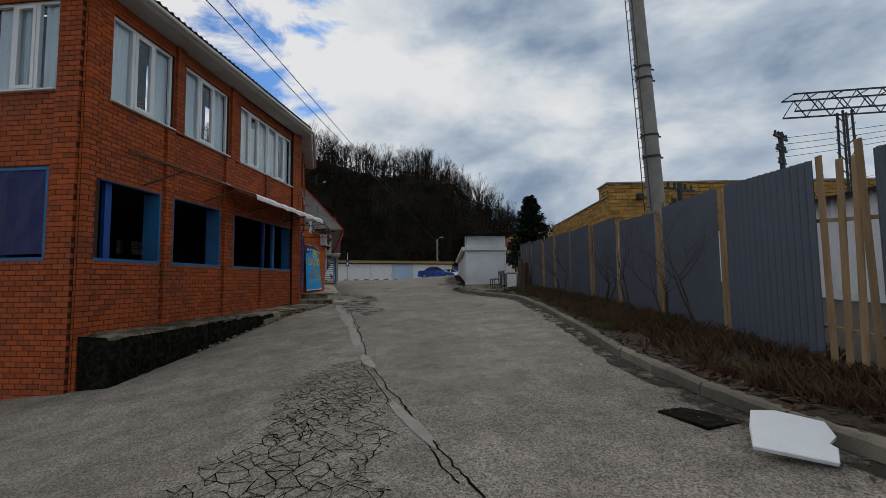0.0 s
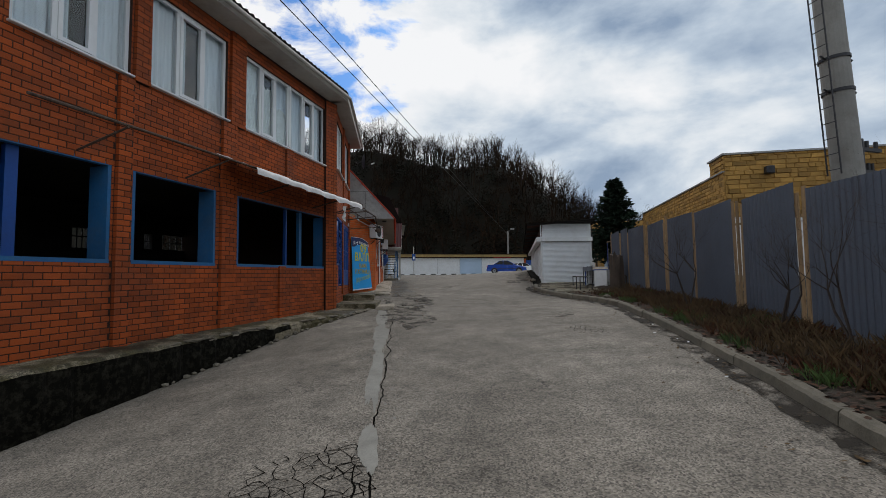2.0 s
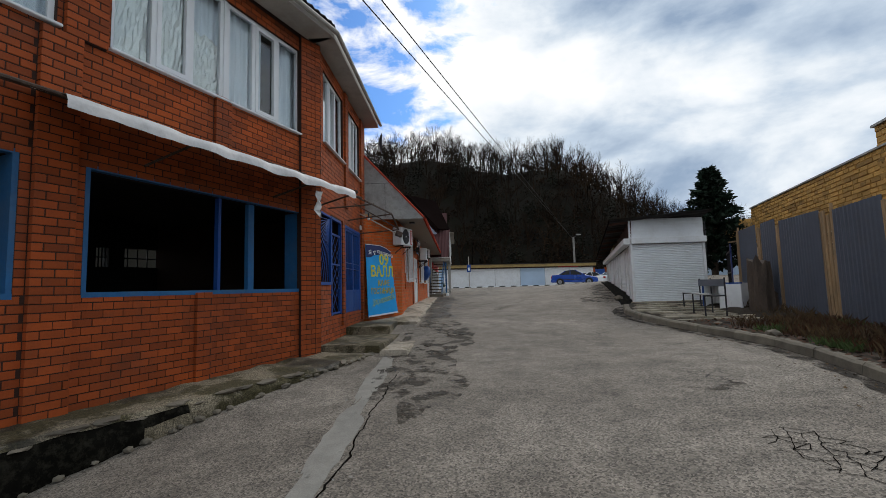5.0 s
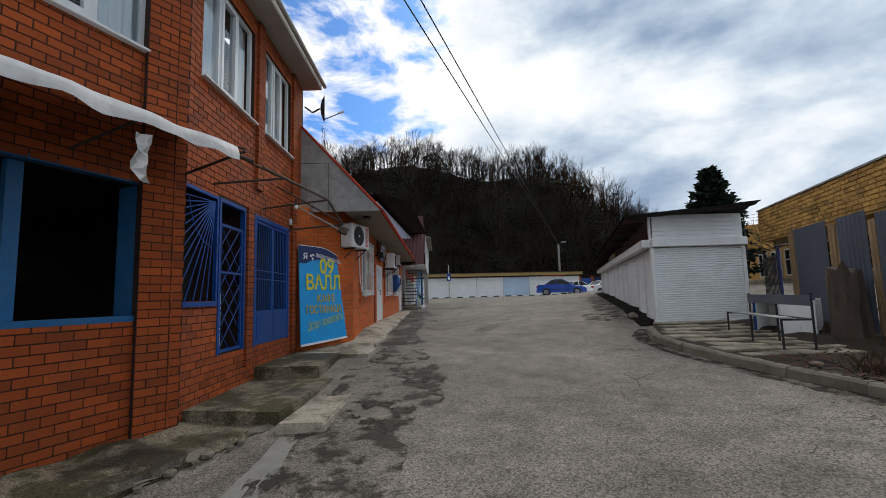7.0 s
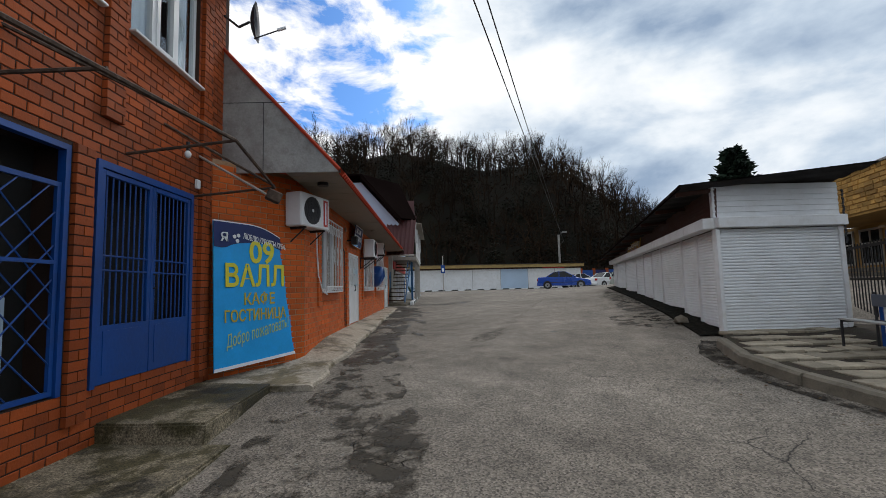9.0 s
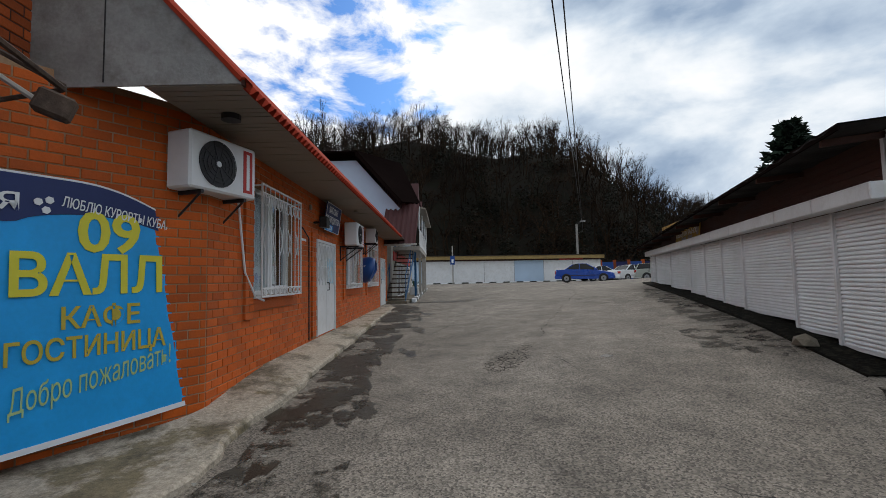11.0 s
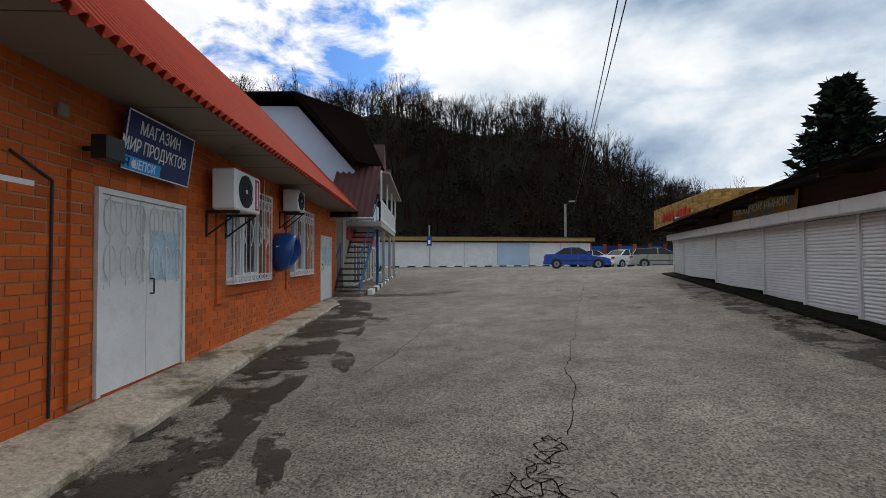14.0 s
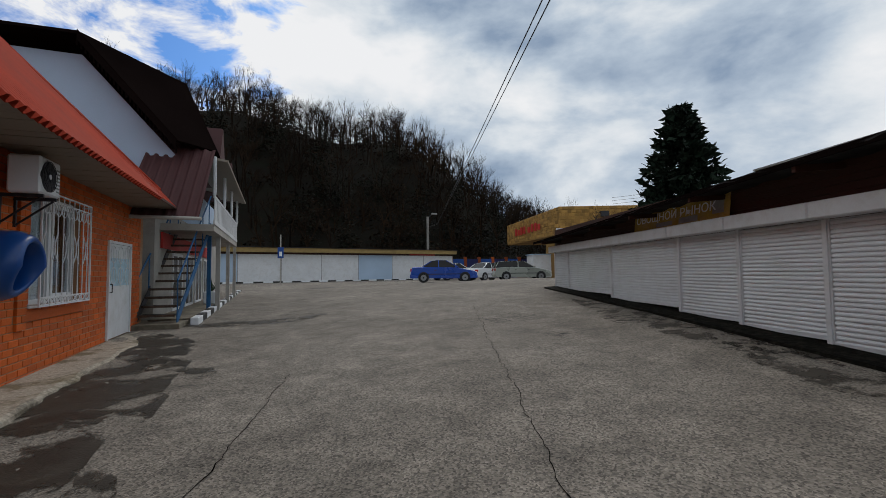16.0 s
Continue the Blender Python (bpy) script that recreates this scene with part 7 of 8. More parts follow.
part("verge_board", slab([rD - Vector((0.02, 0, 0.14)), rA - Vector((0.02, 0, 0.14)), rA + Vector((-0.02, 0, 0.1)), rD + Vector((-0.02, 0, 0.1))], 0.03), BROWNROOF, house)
bm = bmesh.new()
for k in range(26):
    p = rD.lerp(rA, k / 25) + Vector((0.03, 0, -0.12))
    tube(bm, p, p - Vector((0, 0, 0.13)), 0.02, 4)
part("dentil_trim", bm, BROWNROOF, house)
part("skirt_roof", wavy((-1.5, 0.3, 3.85), (0.05, -1.45, 0), (1.75, -0.1, 1.93), 0, 0.01, 0.02, 0.2, True), MAROON, house, "maroon ribbed pent roof")
part("gutter", tubes([((-1.53, 0.32, 3.83), (-1.48, -1.2, 3.83))], 0.04, 6), FASCIA, house)
for x0, zr in ((3.2, 7.6), (6.6, 7.2)):
    bm = bmesh.new()
    tri = [(x0, -1.0, 5.75), (x0 + 2.4, -1.0, 5.75), (x0 + 1.2, -1.0, zr)]
    a = [bm.verts.new(v) for v in tri]
    b = [bm.verts.new((v[0], 3.0, v[2])) for v in tri]
    bm.faces.new(a)
    bm.faces.new(b[::-1])
    for i in range(3):
        bm.faces.new((a[i], b[i], b[(i + 1) % 3], a[(i + 1) % 3]))
    part("dormer_roof", bm, MAROON, house, "maroon dormer roof")
bm = bmesh.new()
tip = bm.verts.new((8.0, 3.0, 10.2))
base = [bm.verts.new((8.0 + 1.0 * math.cos(t), 3.0 + 1.0 * math.sin(t), 7.7)) for t in [i * math.tau / 8 for i in range(8)]]
for i in range(8):
    bm.faces.new((tip, base[i], base[(i + 1) % 8]))
bm.faces.new(base)
part("turret_roof", bm, MAROON, house, "pointed maroon turret roof")
# balcony
part("balcony_floor", boxes((0.6, 8.0, -1.2, 0.0, 3.75, 3.92)), FASCIA, house)
part("balcony_panel", boxes((0.6, 8.0, -1.22, -1.18, 3.93, 4.05), (0.6, 8.0, -1.22, -1.18, 4.62, 4.7)), WHITEMETAL, house, "white balcony rail")
for k in range(24):
    x = 0.65 + k * 0.31
    part("baluster", boxes((x, x + 0.2, -1.21, -1.19, 4.05, 4.62)), WHITEMETAL, house)
for x in (0.65, 3.1, 5.5, 7.95):
    part("balcony_post", tubes([((x, -1.2, 4.7), (x, -1.2, 5.72))], 0.045, 6), WHITEMETAL, house)
part("balcony_roof", slab([(0.7, -1.5, 5.6), (8.3, -1.5, 5.6), (8.3, 0.1, 5.85), (0.7, 0.1, 5.85)], 0.06), SOFFIT, house, "pale balcony canopy")
for x in (2.6, 5.6, 8.4):
    part("ground_post", boxes((x, x + 0.12, -1.15, -1.03, 1.5, 3.75)), FASCIA, house)
part("shop_fascia", boxes((0.6, 9.6, -0.06, -0.01, 3.3, 3.7)), SIGNRED, house, "red shop fascia strip")
for k in range(4):
    x = 2.0 + k * 1.9
    w = part("window", boxes((x, x + 1.4, -0.04, -0.005, 1.6, 1.68), (x, x + 1.4, -0.04, -0.005, 3.15, 3.23), (x, x + 0.07, -0.04, -0.005, 1.68, 3.15), (x + 1.33, x + 1.4, -0.04, -0.005, 1.68, 3.15), (x + 0.66, x + 0.73, -0.04, -0.005, 1.68, 3.15)), PVC, house, "shop window with white frame")
    part("pane", boxes((x + 0.07, x + 1.33, -0.02, -0.012, 1.68, 3.15)), CARGLASS, w)
part("porch_floor", boxes((-0.4, 13.5, -0.9, 0.0, 0.9, 1.60)), CONCRETE, house)
# striped kerb in front of the porch
hk = thing("striped_kerb", house.matrix_basis.copy(), "black and white painted kerb stones", "kerb", kind="structure")
for k in range(20):
    part("kerb_stone", boxes((-0.75 + k * 0.7, -0.07 + k * 0.7, -1.08, -0.905, 1.2, 1.64 + 0.008 * k), bev=0.015), BLACKPAINT if k % 2 else SIGNWHITE, hk)
pot = thing("potted_plant", house.matrix_basis @ pose(5.2, -0.62, 1.60), "spiky plant in a white square pot on the porch", "potted plant")
part("pot", boxes((-0.22, 0.22, -0.22, 0.22, 0, 0.42), bev=0.02), PVC, pot)
for k in range(26):
    a, e = k * 2.4, radians(25 + (k * 37) % 60)
    d = Vector((math.cos(a) * math.cos(e), math.sin(a) * math.cos(e), math.sin(e)))
    s = Vector((-math.sin(a), math.cos(a), 0)) * 0.025
    part("leaf", slab([Vector((0, 0, 0.42)) - s, Vector((0, 0, 0.42)) + s, Vector((0, 0, 0.45)) + d * 0.45], 0.004), PLANTGREEN, pot)

# outside steel stair at the house's corner
stair = thing("steel_stair", pose(0.2, 35.95, 0, 0, 0, 86), "narrow outdoor stair with dark steel treads and blue-grey railing", "stair")
N = 13
rise, run = (4.0 - 1.55) / N, 0.26
for k in range(N):
    part("tread", boxes((0.05 + k * run, 0.05 + k * run + 0.27, -0.72, 0.02, 1.55 + (k + 1) * rise - 0.03, 1.55 + (k + 1) * rise)), STEELDARK, stair)
    part("tread_edge", boxes((0.05 + k * run - 0.012, 0.05 + k * run, -0.72, 0.02, 1.55 + (k + 1) * rise - 0.05, 1.55 + (k + 1) * rise + 0.002)), RUSTY, stair)
for y in (-0.76, 0.04):
    part("stringer", slab([(0, y, 1.5), (N * run, y, 3.95), (N * run, y, 4.15), (0, y, 1.72)], 0.02), TEALBLUE if y < 0 else STEELDARK, stair)
    part("handrail", tubes([((0.05, y, 2.5), (N * run, y, 4.95))], 0.022, 6), TEALBLUE, stair)
    for k in range(0, N + 1, 3):
        part("baluster", tubes([((0.06 + k * run, y, 1.65 + k * rise), (0.06 + k * run, y, 2.5 + k * rise))], 0.014, 5), TEALBLUE, stair)
part("base_slab", boxes((-0.35, 1.5, -0.9, 0.4, 1.1, 1.56)), CONCRETE, stair, "concrete base")
part("support_post", boxes((N * run - 0.1, N * run, -0.8, -0.7, 1.4, 4.0)), TEALBLUE, stair)
part("landing", boxes((N * run, N * run + 1.2, -0.76, 0.04, 3.92, 4.0)), STEELDARK, stair)

# ---- long white wall of closed stalls at the yard's far side ----
W0, W1 = Vector((-9.0, 59.8, 0)), Vector((19.1, 64.4, 0))
wd = (W1 - W0)
far = thing("stall_wall", pose(W0.x, W0.y, 0, 0, 0, math.degrees(math.atan2(wd.y, wd.x))), "long white wall of closed stalls under a yellow band", "market stall")
FL = wd.length
zb = 1.85
n = 9
for k in range(n):
    a, b = FL * k / n, FL * (k + 1) / n
    part("panel", boxes((a + 0.02, b - 0.02, 0, 0.05, zb + 0.1, zb + 2.28)), PALEBLUE if k % 4 == 2 else WHITEMETAL, far)
    part("post", boxes((b - 0.02, b + 0.02, -0.02, 0.05, zb, zb + 2.28)), ZINC, far)
part("backing", boxes((0, FL, 0.06, 2.5, zb - 0.2, zb + 2.4)), FASCIA, far)
# solid dark strip drawn as the shadow line below the yellow band
part("shadow_gap", boxes((0, FL, -0.02, 0.05, zb + 2.29, zb + 2.42)), BROWNBOARD, far)
part("yellow_band", boxes((-0.2, FL + 0.2, -0.5, 2.6, zb + 2.43, zb + 2.78)), YELLOWBAND, far, "yellow fascia band")
part("roof", boxes((-0.3, FL + 0.3, -0.6, 2.8, zb + 2.79, zb + 2.83)), SLATE, far)
part("red_sign", boxes((FL - 4.6, FL - 2.0, -0.08, -0.025, zb + 2.3, zb + 2.42)), SIGNRED, far, "small red sign strip")
fk = thing("striped_kerb", far.matrix_basis.copy(), "black and white painted kerb along the stalls", "kerb", kind="structure")
for k in range(40):
    part("kerb_stone", boxes((k * 0.7, k * 0.7 + 0.69, -0.9, -0.7, zb - 0.2, zb + 0.17)), BLACKPAINT if k % 2 else SIGNWHITE, fk)

hoard = thing("blue_hoarding", pose(19.8, 66.5, 1.9, 0, 0, -6), "dark blue hoarding with orange brick posts", "fence")
for k in range(6):
    part("panel", boxes((k * 1.5 + 0.2, k * 1.5 + 1.5, 0, 0.05, 0, 2.0)), DEEPBLUE if k % 2 else BLUE, hoard)
    part("post", boxes((k * 1.5 - 0.1, k * 1.5 + 0.2, -0.05, 0.2, 0, 2.2)), BRICK_RAW, hoard)
van = thing("white_kiosk", pose(26.3, 61.5, 1.95, 0, 0, -15), "small white box kiosk behind the parked cars", "kiosk")
part("body", boxes((0, 3.2, 0, 2, 0, 2.2), bev=0.04), WHITEMETAL, van)
part("roof", boxes((-0.1, 3.3, -0.1, 2.1, 2.21, 2.3)), PALEBLUE, van)

# street lamp and sign pole
lp = thing("street_lamp", pose(17.7, 67.6, 1.9), "grey concrete street lamp with one arm", "street lamp")
part("pole", tubes([((0, 0, 0), (0, 0, 6.4))], 0.13, 8), POLECON, lp)
part("arm", tubes([((0, 0, 6.3), (0.45, -0.3, 6.65))], 0.04, 6), STEELDARK, lp)
part("lamp_head", boxes((0.3, 0.9, -0.45, -0.2, 6.6, 6.75), bev=0.03), ZINC, lp)
sp = thing("road_sign", pose(3.4, 60.6, 1.88), "blue road sign on a pale striped pole", "road sign")
part("pole", tubes([((0, 0, 0), (0, 0, 3.7))], 0.05, 6), FASCIA, sp)
part("sign_plate", boxes((-0.22, 0.22, -0.07, -0.055, 1.9, 2.75)), BLUE, sp, "blue plate")
part("sign_mark", boxes((-0.1, 0.1, -0.078, -0.072, 2.05, 2.4)), SIGNWHITE, sp)


# ---- parked cars ----
def car(x, y, rz, paint, label, style="sedan", length=4.3):
    """x forward is the nose. The side profile is swept across rounded widths."""
    z = ground_z(x, y)
    c = thing("car", pose(x, y, z, 0, 0, rz), label, "car", group="parked cars")
    hl = length / 2
    low = [(-hl, 0.45), (-hl + 0.05, 0.80), (-hl + 0.12, 0.93 if style != "sedan" else 0.98), (-hl + 0.75, 0.97 if style != "sedan" else 1.0), (0.5, 0.95), (0.95, 0.92), (hl - 0.25, 0.74), (hl - 0.03, 0.62), (hl, 0.40), (hl - 0.05, 0.24), (-hl + 0.08, 0.26)]
    bm = bmesh.new()
    secs = []
    for w, sh in ((-0.84, 0.965), (-0.78, 1.0), (-0.4, 1.0), (0.4, 1.0), (0.78, 1.0), (0.84, 0.965)):
        secs.append([bm.verts.new((px * sh, w, 0.24 + (pz - 0.24) * (sh if abs(w) > 0.8 else 1.0 + 0.02 * (0.8 - abs(w))))) for px, pz in low])
    for a, b in zip(secs, secs[1:]):
        for i in range(len(low)):
            bm.faces.new((a[i], a[(i + 1) % len(low)], b[(i + 1) % len(low)], b[i]))
    bm.faces.new(secs[0])
    bm.faces.new(secs[-1][::-1])
    part("body", bm, paint, c)
    if style == "sedan":
        cab = [(-1.45, 0.97), (-0.85, 1.36), (-0.45, 1.43), (0.15, 1.42), (1.0, 0.93)]
    elif style == "hatch":
        cab = [(-1.95, 0.95), (-1.55, 1.33), (-0.7, 1.42), (0.1, 1.40), (0.95, 0.92)]
    else:
        cab = [(-2.02, 0.95), (-1.85, 1.36), (-0.7, 1.42), (0.1, 1.40), (0.9, 0.92)]
    bm = bmesh.new()
    secs = []
    for w, s in ((-0.74, 0), (-0.60, 1), (0.60, 1), (0.74, 0)):
        secs.append([bm.verts.new((px * (0.97 if s else 1), w if pz > 1.1 or not s else math.copysign(0.72, w), 0.95 + (pz - 0.95) * (1.0 if s else 0.0))) for px, pz in cab])
    for a, b in zip(secs, secs[1:]):
        for i in range(len(cab) - 1):
            if len({v for v in (a[i], a[i + 1], b[i + 1], b[i])}) == 4:
                bm.faces.new((a[i], a[i + 1], b[i + 1], b[i]))
    part("glazing", bm, CARGLASS, c, "dark glazing")
    rp = cab[1:4]
    bm = bmesh.new()
    rr = [[bm.verts.new((px * 0.97, w, pz + 0.012 + (0.015 if abs(w) < 0.5 else -0.01))) for px, pz in rp] for w in (-0.61, -0.3, 0.3, 0.61)]
    for a, b in zip(rr, rr[1:]):
        for i in range(2):
            bm.faces.new((a[i], a[i + 1], b[i + 1], b[i]))
    bmesh.ops.solidify(bm, geom=bm.faces[:], thickness=0.02)
    part("roof", bm, paint, c)
    for side in (-1, 1):
        part("rear_pillar", tubes([((cab[0][0], side * 0.74, 0.96), (cab[1][0] * 0.97, side * 0.605, cab[1][1]))], 0.035, 4), paint, c)
        part("front_pillar", tubes([((cab[-1][0], side * 0.74, 0.94), (cab[3][0] * 0.97, side * 0.605, cab[3][1]))], 0.03, 4), paint, c)
        part("middle_pillar", tubes([((-0.35, side * 0.745, 0.96), (-0.35, side * 0.608, 1.42))], 0.035, 4), paint, c)
        part("side_trim", boxes((-1.3, 1.2, side * 0.845 - 0.008, side * 0.845 + 0.008, 0.50, 0.55)), BLACKPLASTIC, c)
        part("mirror", boxes((0.72, 0.88, side * 0.9 - 0.07, side * 0.9 + 0.07, 0.93, 1.05), bev=0.02), paint, c)
        part("door_handle", boxes((-0.62, -0.47, side * 0.845 - 0.015, side * 0.845 + 0.015, 0.76, 0.79), (0.32, 0.47, side * 0.845 - 0.015, side * 0.845 + 0.015, 0.76, 0.79)), BLACKPLASTIC, c)
        part("headlight", boxes((hl - 0.14, hl + 0.005, side * 0.62 - 0.16, side * 0.62 + 0.16, 0.55, 0.68), bev=0.03), LAMPCLEAR, c)
        part("tail_light", boxes((-hl - 0.01, -hl + 0.1, side * 0.66 - 0.14, side * 0.66 + 0.14, 0.68, 0.88), bev=0.02), LAMPRED, c)
        for px in (-hl + 0.85, hl - 0.80):
            wheel = part("wheel", tubes([((px, side * 0.66, 0.30), (px, side * 0.853, 0.30))], 0.30, 20), RUBBER, c)
            part("rim", tubes([((px, side * 0.80, 0.30), (px, side * 0.862, 0.30))], 0.195, 14), ALLOY, wheel)
            part("hub", tubes([((px, side * 0.80, 0.30), (px, side * 0.872, 0.30))], 0.05, 8), STEELDARK, wheel)
            part("arch", tubes([((px, side * 0.60, 0.32), (px, side * 0.846, 0.32))], 0.35, 20), BLACKPLASTIC, wheel)
    part("front_bumper", boxes((hl - 0.12, hl + 0.04, -0.78, 0.78, 0.26, 0.46), bev=0.04), paint, c)
    part("rear_bumper", boxes((-hl - 0.04, -hl + 0.12, -0.78, 0.78, 0.28, 0.5), bev=0.04), paint, c)
    part("grille", boxes((hl - 0.02, hl + 0.012, -0.38, 0.38, 0.54, 0.64)), BLACKPLASTIC, c)
    return c


car(13.5, 52.2, -17, CARBLUE, "bright blue saloon car parked in the yard", "sedan", 4.35)
car(17.6, 60.2, 14, CARWHITE, "white saloon car parked behind the blue one", "sedan", 4.4)
car(19.3, 57.2, 24, CARWHITE, "white saloon car parked among others", "sedan", 4.4)
car(20.3, 53.6, -20, CARSILVER, "grey-green hatchback car parked by the stalls", "wagon", 4.2)

# ---- wooded hill ----
def hill_z(x, y):
    """Height of the hillside beyond the yard."""
    front = 76 + 0.10 * x
    d = y - front
    if d <= 0:
        return 2.0
    crest = lerp_table(x, ((-160, 34), (-60, 36), (-20, 31.5), (-8, 33.5), (4, 32.5), (18, 30.0), (30, 31.5), (38, 27.5), (48, 20), (58, 14), (74, 9), (110, 6), (200, 5)))
    h = crest * smooth(0, 52, d) ** 0.9
    return 2.0 + h + min(1, d / 10) * (2.2 * noise.noise((x * 0.05, y * 0.05, 1)) + 0.9 * noise.noise((x * 0.16, y * 0.16, 4)))


bm = bmesh.new()
rows = []
for j in range(60):
    row = []
    for i in range(110):
        x = -170 + 370 * i / 109
        y = 76 + 0.10 * x + 100 * (j / 59) ** 1.2 - 1.0
        row.append(bm.verts.new((x, y, hill_z(x, y) - (1.5 if j == 0 else 0))))
    rows.append(row)
for a, b in zip(rows, rows[1:]):
    for i in range(109):
        bm.faces.new((a[i], a[i + 1], b[i + 1], b[i]))
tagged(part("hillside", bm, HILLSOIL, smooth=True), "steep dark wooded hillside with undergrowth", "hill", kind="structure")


def bare_tree(seed, height):
    """Vertices and faces of a leafless tree with upswept twigs, as triangular tubes."""
    rng = random.Random(seed)
    vs, fs = [], []

    def seg(p, q, r, r2):
        d = (q - p).normalized()
        a = d.orthogonal().normalized()
        b = d.cross(a)
        k = len(vs)
        for c, rr in ((p, r), (q, r2)):
            for t in range(3):
                vs.append(tuple(c + (a * math.cos(t * 2.0944) + b * math.sin(t * 2.0944)) * rr))
        for t in range(3):
            fs.append((k + t, k + (t + 1) % 3, k + 3 + (t + 1) % 3, k + 3 + t))

    def grow(p, d, length, r, depth):
        q = p + d * length
        seg(p, q, r, r * 0.7)
        if depth == 0:
            return
        for _ in range(rng.randint(3, 4) if depth > 1 else 3):
            dd = (d + Vector((rng.gauss(0, 0.42), rng.gauss(0, 0.42), rng.uniform(-0.05, 0.35)))).normalized()
            grow(p.lerp(q, rng.uniform(0.55, 1.0)), dd, length * rng.uniform(0.5, 0.78), r * 0.5, depth - 1)
    grow(Vector((0, 0, 0)), Vector((rng.gauss(0, 0.08), rng.gauss(0, 0.08), 1)).normalized(), height * 0.42, height * 0.016, 4)
    return vs, fs


KINDS = [bare_tree(100 + k, 9.0) for k in range(6)]
KINDS = [(np.array(v), np.array(f)) for v, f in KINDS]


def woods(name, spots, material, label, seed):
    rng = random.Random(seed)
    vall, fall, off = [], [], 0
    for x, y, z, s in spots:
        v, f = KINDS[rng.randrange(len(KINDS))]
        a = rng.uniform(0, math.tau)
        c, sn = math.cos(a) * s, math.sin(a) * s
        w = np.empty_like(v)
        w[:, 0] = v[:, 0] * c - v[:, 1] * sn + x
        w[:, 1] = v[:, 0] * sn + v[:, 1] * c + y
        w[:, 2] = v[:, 2] * s * rng.uniform(0.85, 1.2) + z - 0.3
        vall.append(w)
        fall.append(f + off)
        off += len(v)
    vv, ff = np.concatenate(vall), np.concatenate(fall)
    me = bpy.data.meshes.new(name)
    me.from_pydata(vv.tolist(), [], ff.tolist())
    me.materials.append(material)
    tagged(new(name, me), label, "trees", kind="stuff")


rng = random.Random(77)
spots = []
while len(spots) < 950:
    x = rng.uniform(-40, 105)
    y = 79 + 0.10 * x + rng.random() ** 0.8 * 58
    z = hill_z(x, y)
    spots.append((x, y, z, rng.uniform(0.65, 1.25)))
for k in range(150):
    x = -30 + 125 * k / 150 + rng.uniform(-0.6, 0.6)
    y = 76 + 0.10 * x + rng.uniform(46, 56)
    spots.append((x, y, hill_z(x, y), rng.uniform(0.6, 1.15)))
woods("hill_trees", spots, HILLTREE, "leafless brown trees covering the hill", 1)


def foliage(name, blobs, material, label, seed, leaf=(0.25, 0.5), n=90, kind="stuff", parent=None):
    """Ragged clumps made of many small leaf faces."""
    rng = random.Random(seed)
    verts, faces = [], []
    for cx, cy, cz, rx, rz in blobs:
        for _ in range(n):
            a, u = rng.uniform(0, math.tau), rng.uniform(-1, 1)
            r = rng.random() ** 0.45
            q = math.sqrt(1 - u * u)
            x, y, z = cx + rx * r * q * math.cos(a), cy + rx * r * q * math.sin(a), cz + rz * r * u
            s = rng.uniform(*leaf)
            d1 = Vector((rng.gauss(0, 1), rng.gauss(0, 1), rng.gauss(0, 0.6))).normalized() * s
            d2 = Vector((rng.gauss(0, 1), rng.gauss(0, 1), rng.gauss(0, 1))).normalized() * s * 0.6
            k = len(verts)
            verts += [(x, y, z), tuple(Vector((x, y, z)) + d1 + d2 * 0.5), tuple(Vector((x, y, z)) + d1 * 1.4 - d2 * 0.2), tuple(Vector((x, y, z)) + d1 * 0.5 - d2)]
            faces.append((k, k + 1, k + 2, k + 3))
    me = pts_mesh(name, verts, faces, material)
    ob = new(name, me)
    if parent is not None:
        ob.parent = parent
        return ob
    return tagged(ob, label, "bushes", kind=kind)


blobs = []
for _ in range(190):
    x = rng.uniform(-35, 100)
    y = 79 + 0.10 * x + rng.random() * 50
    h = rng.uniform(1.5, 5.5)
    blobs.append((x, y, hill_z(x, y) + h * 0.6, rng.uniform(1.3, 2.6), h))
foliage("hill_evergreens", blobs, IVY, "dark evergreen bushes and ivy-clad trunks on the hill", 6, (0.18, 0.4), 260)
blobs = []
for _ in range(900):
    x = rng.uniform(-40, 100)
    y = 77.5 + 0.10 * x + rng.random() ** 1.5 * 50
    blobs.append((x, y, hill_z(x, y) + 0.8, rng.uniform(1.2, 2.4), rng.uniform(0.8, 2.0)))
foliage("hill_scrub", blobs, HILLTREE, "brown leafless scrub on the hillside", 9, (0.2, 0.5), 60)


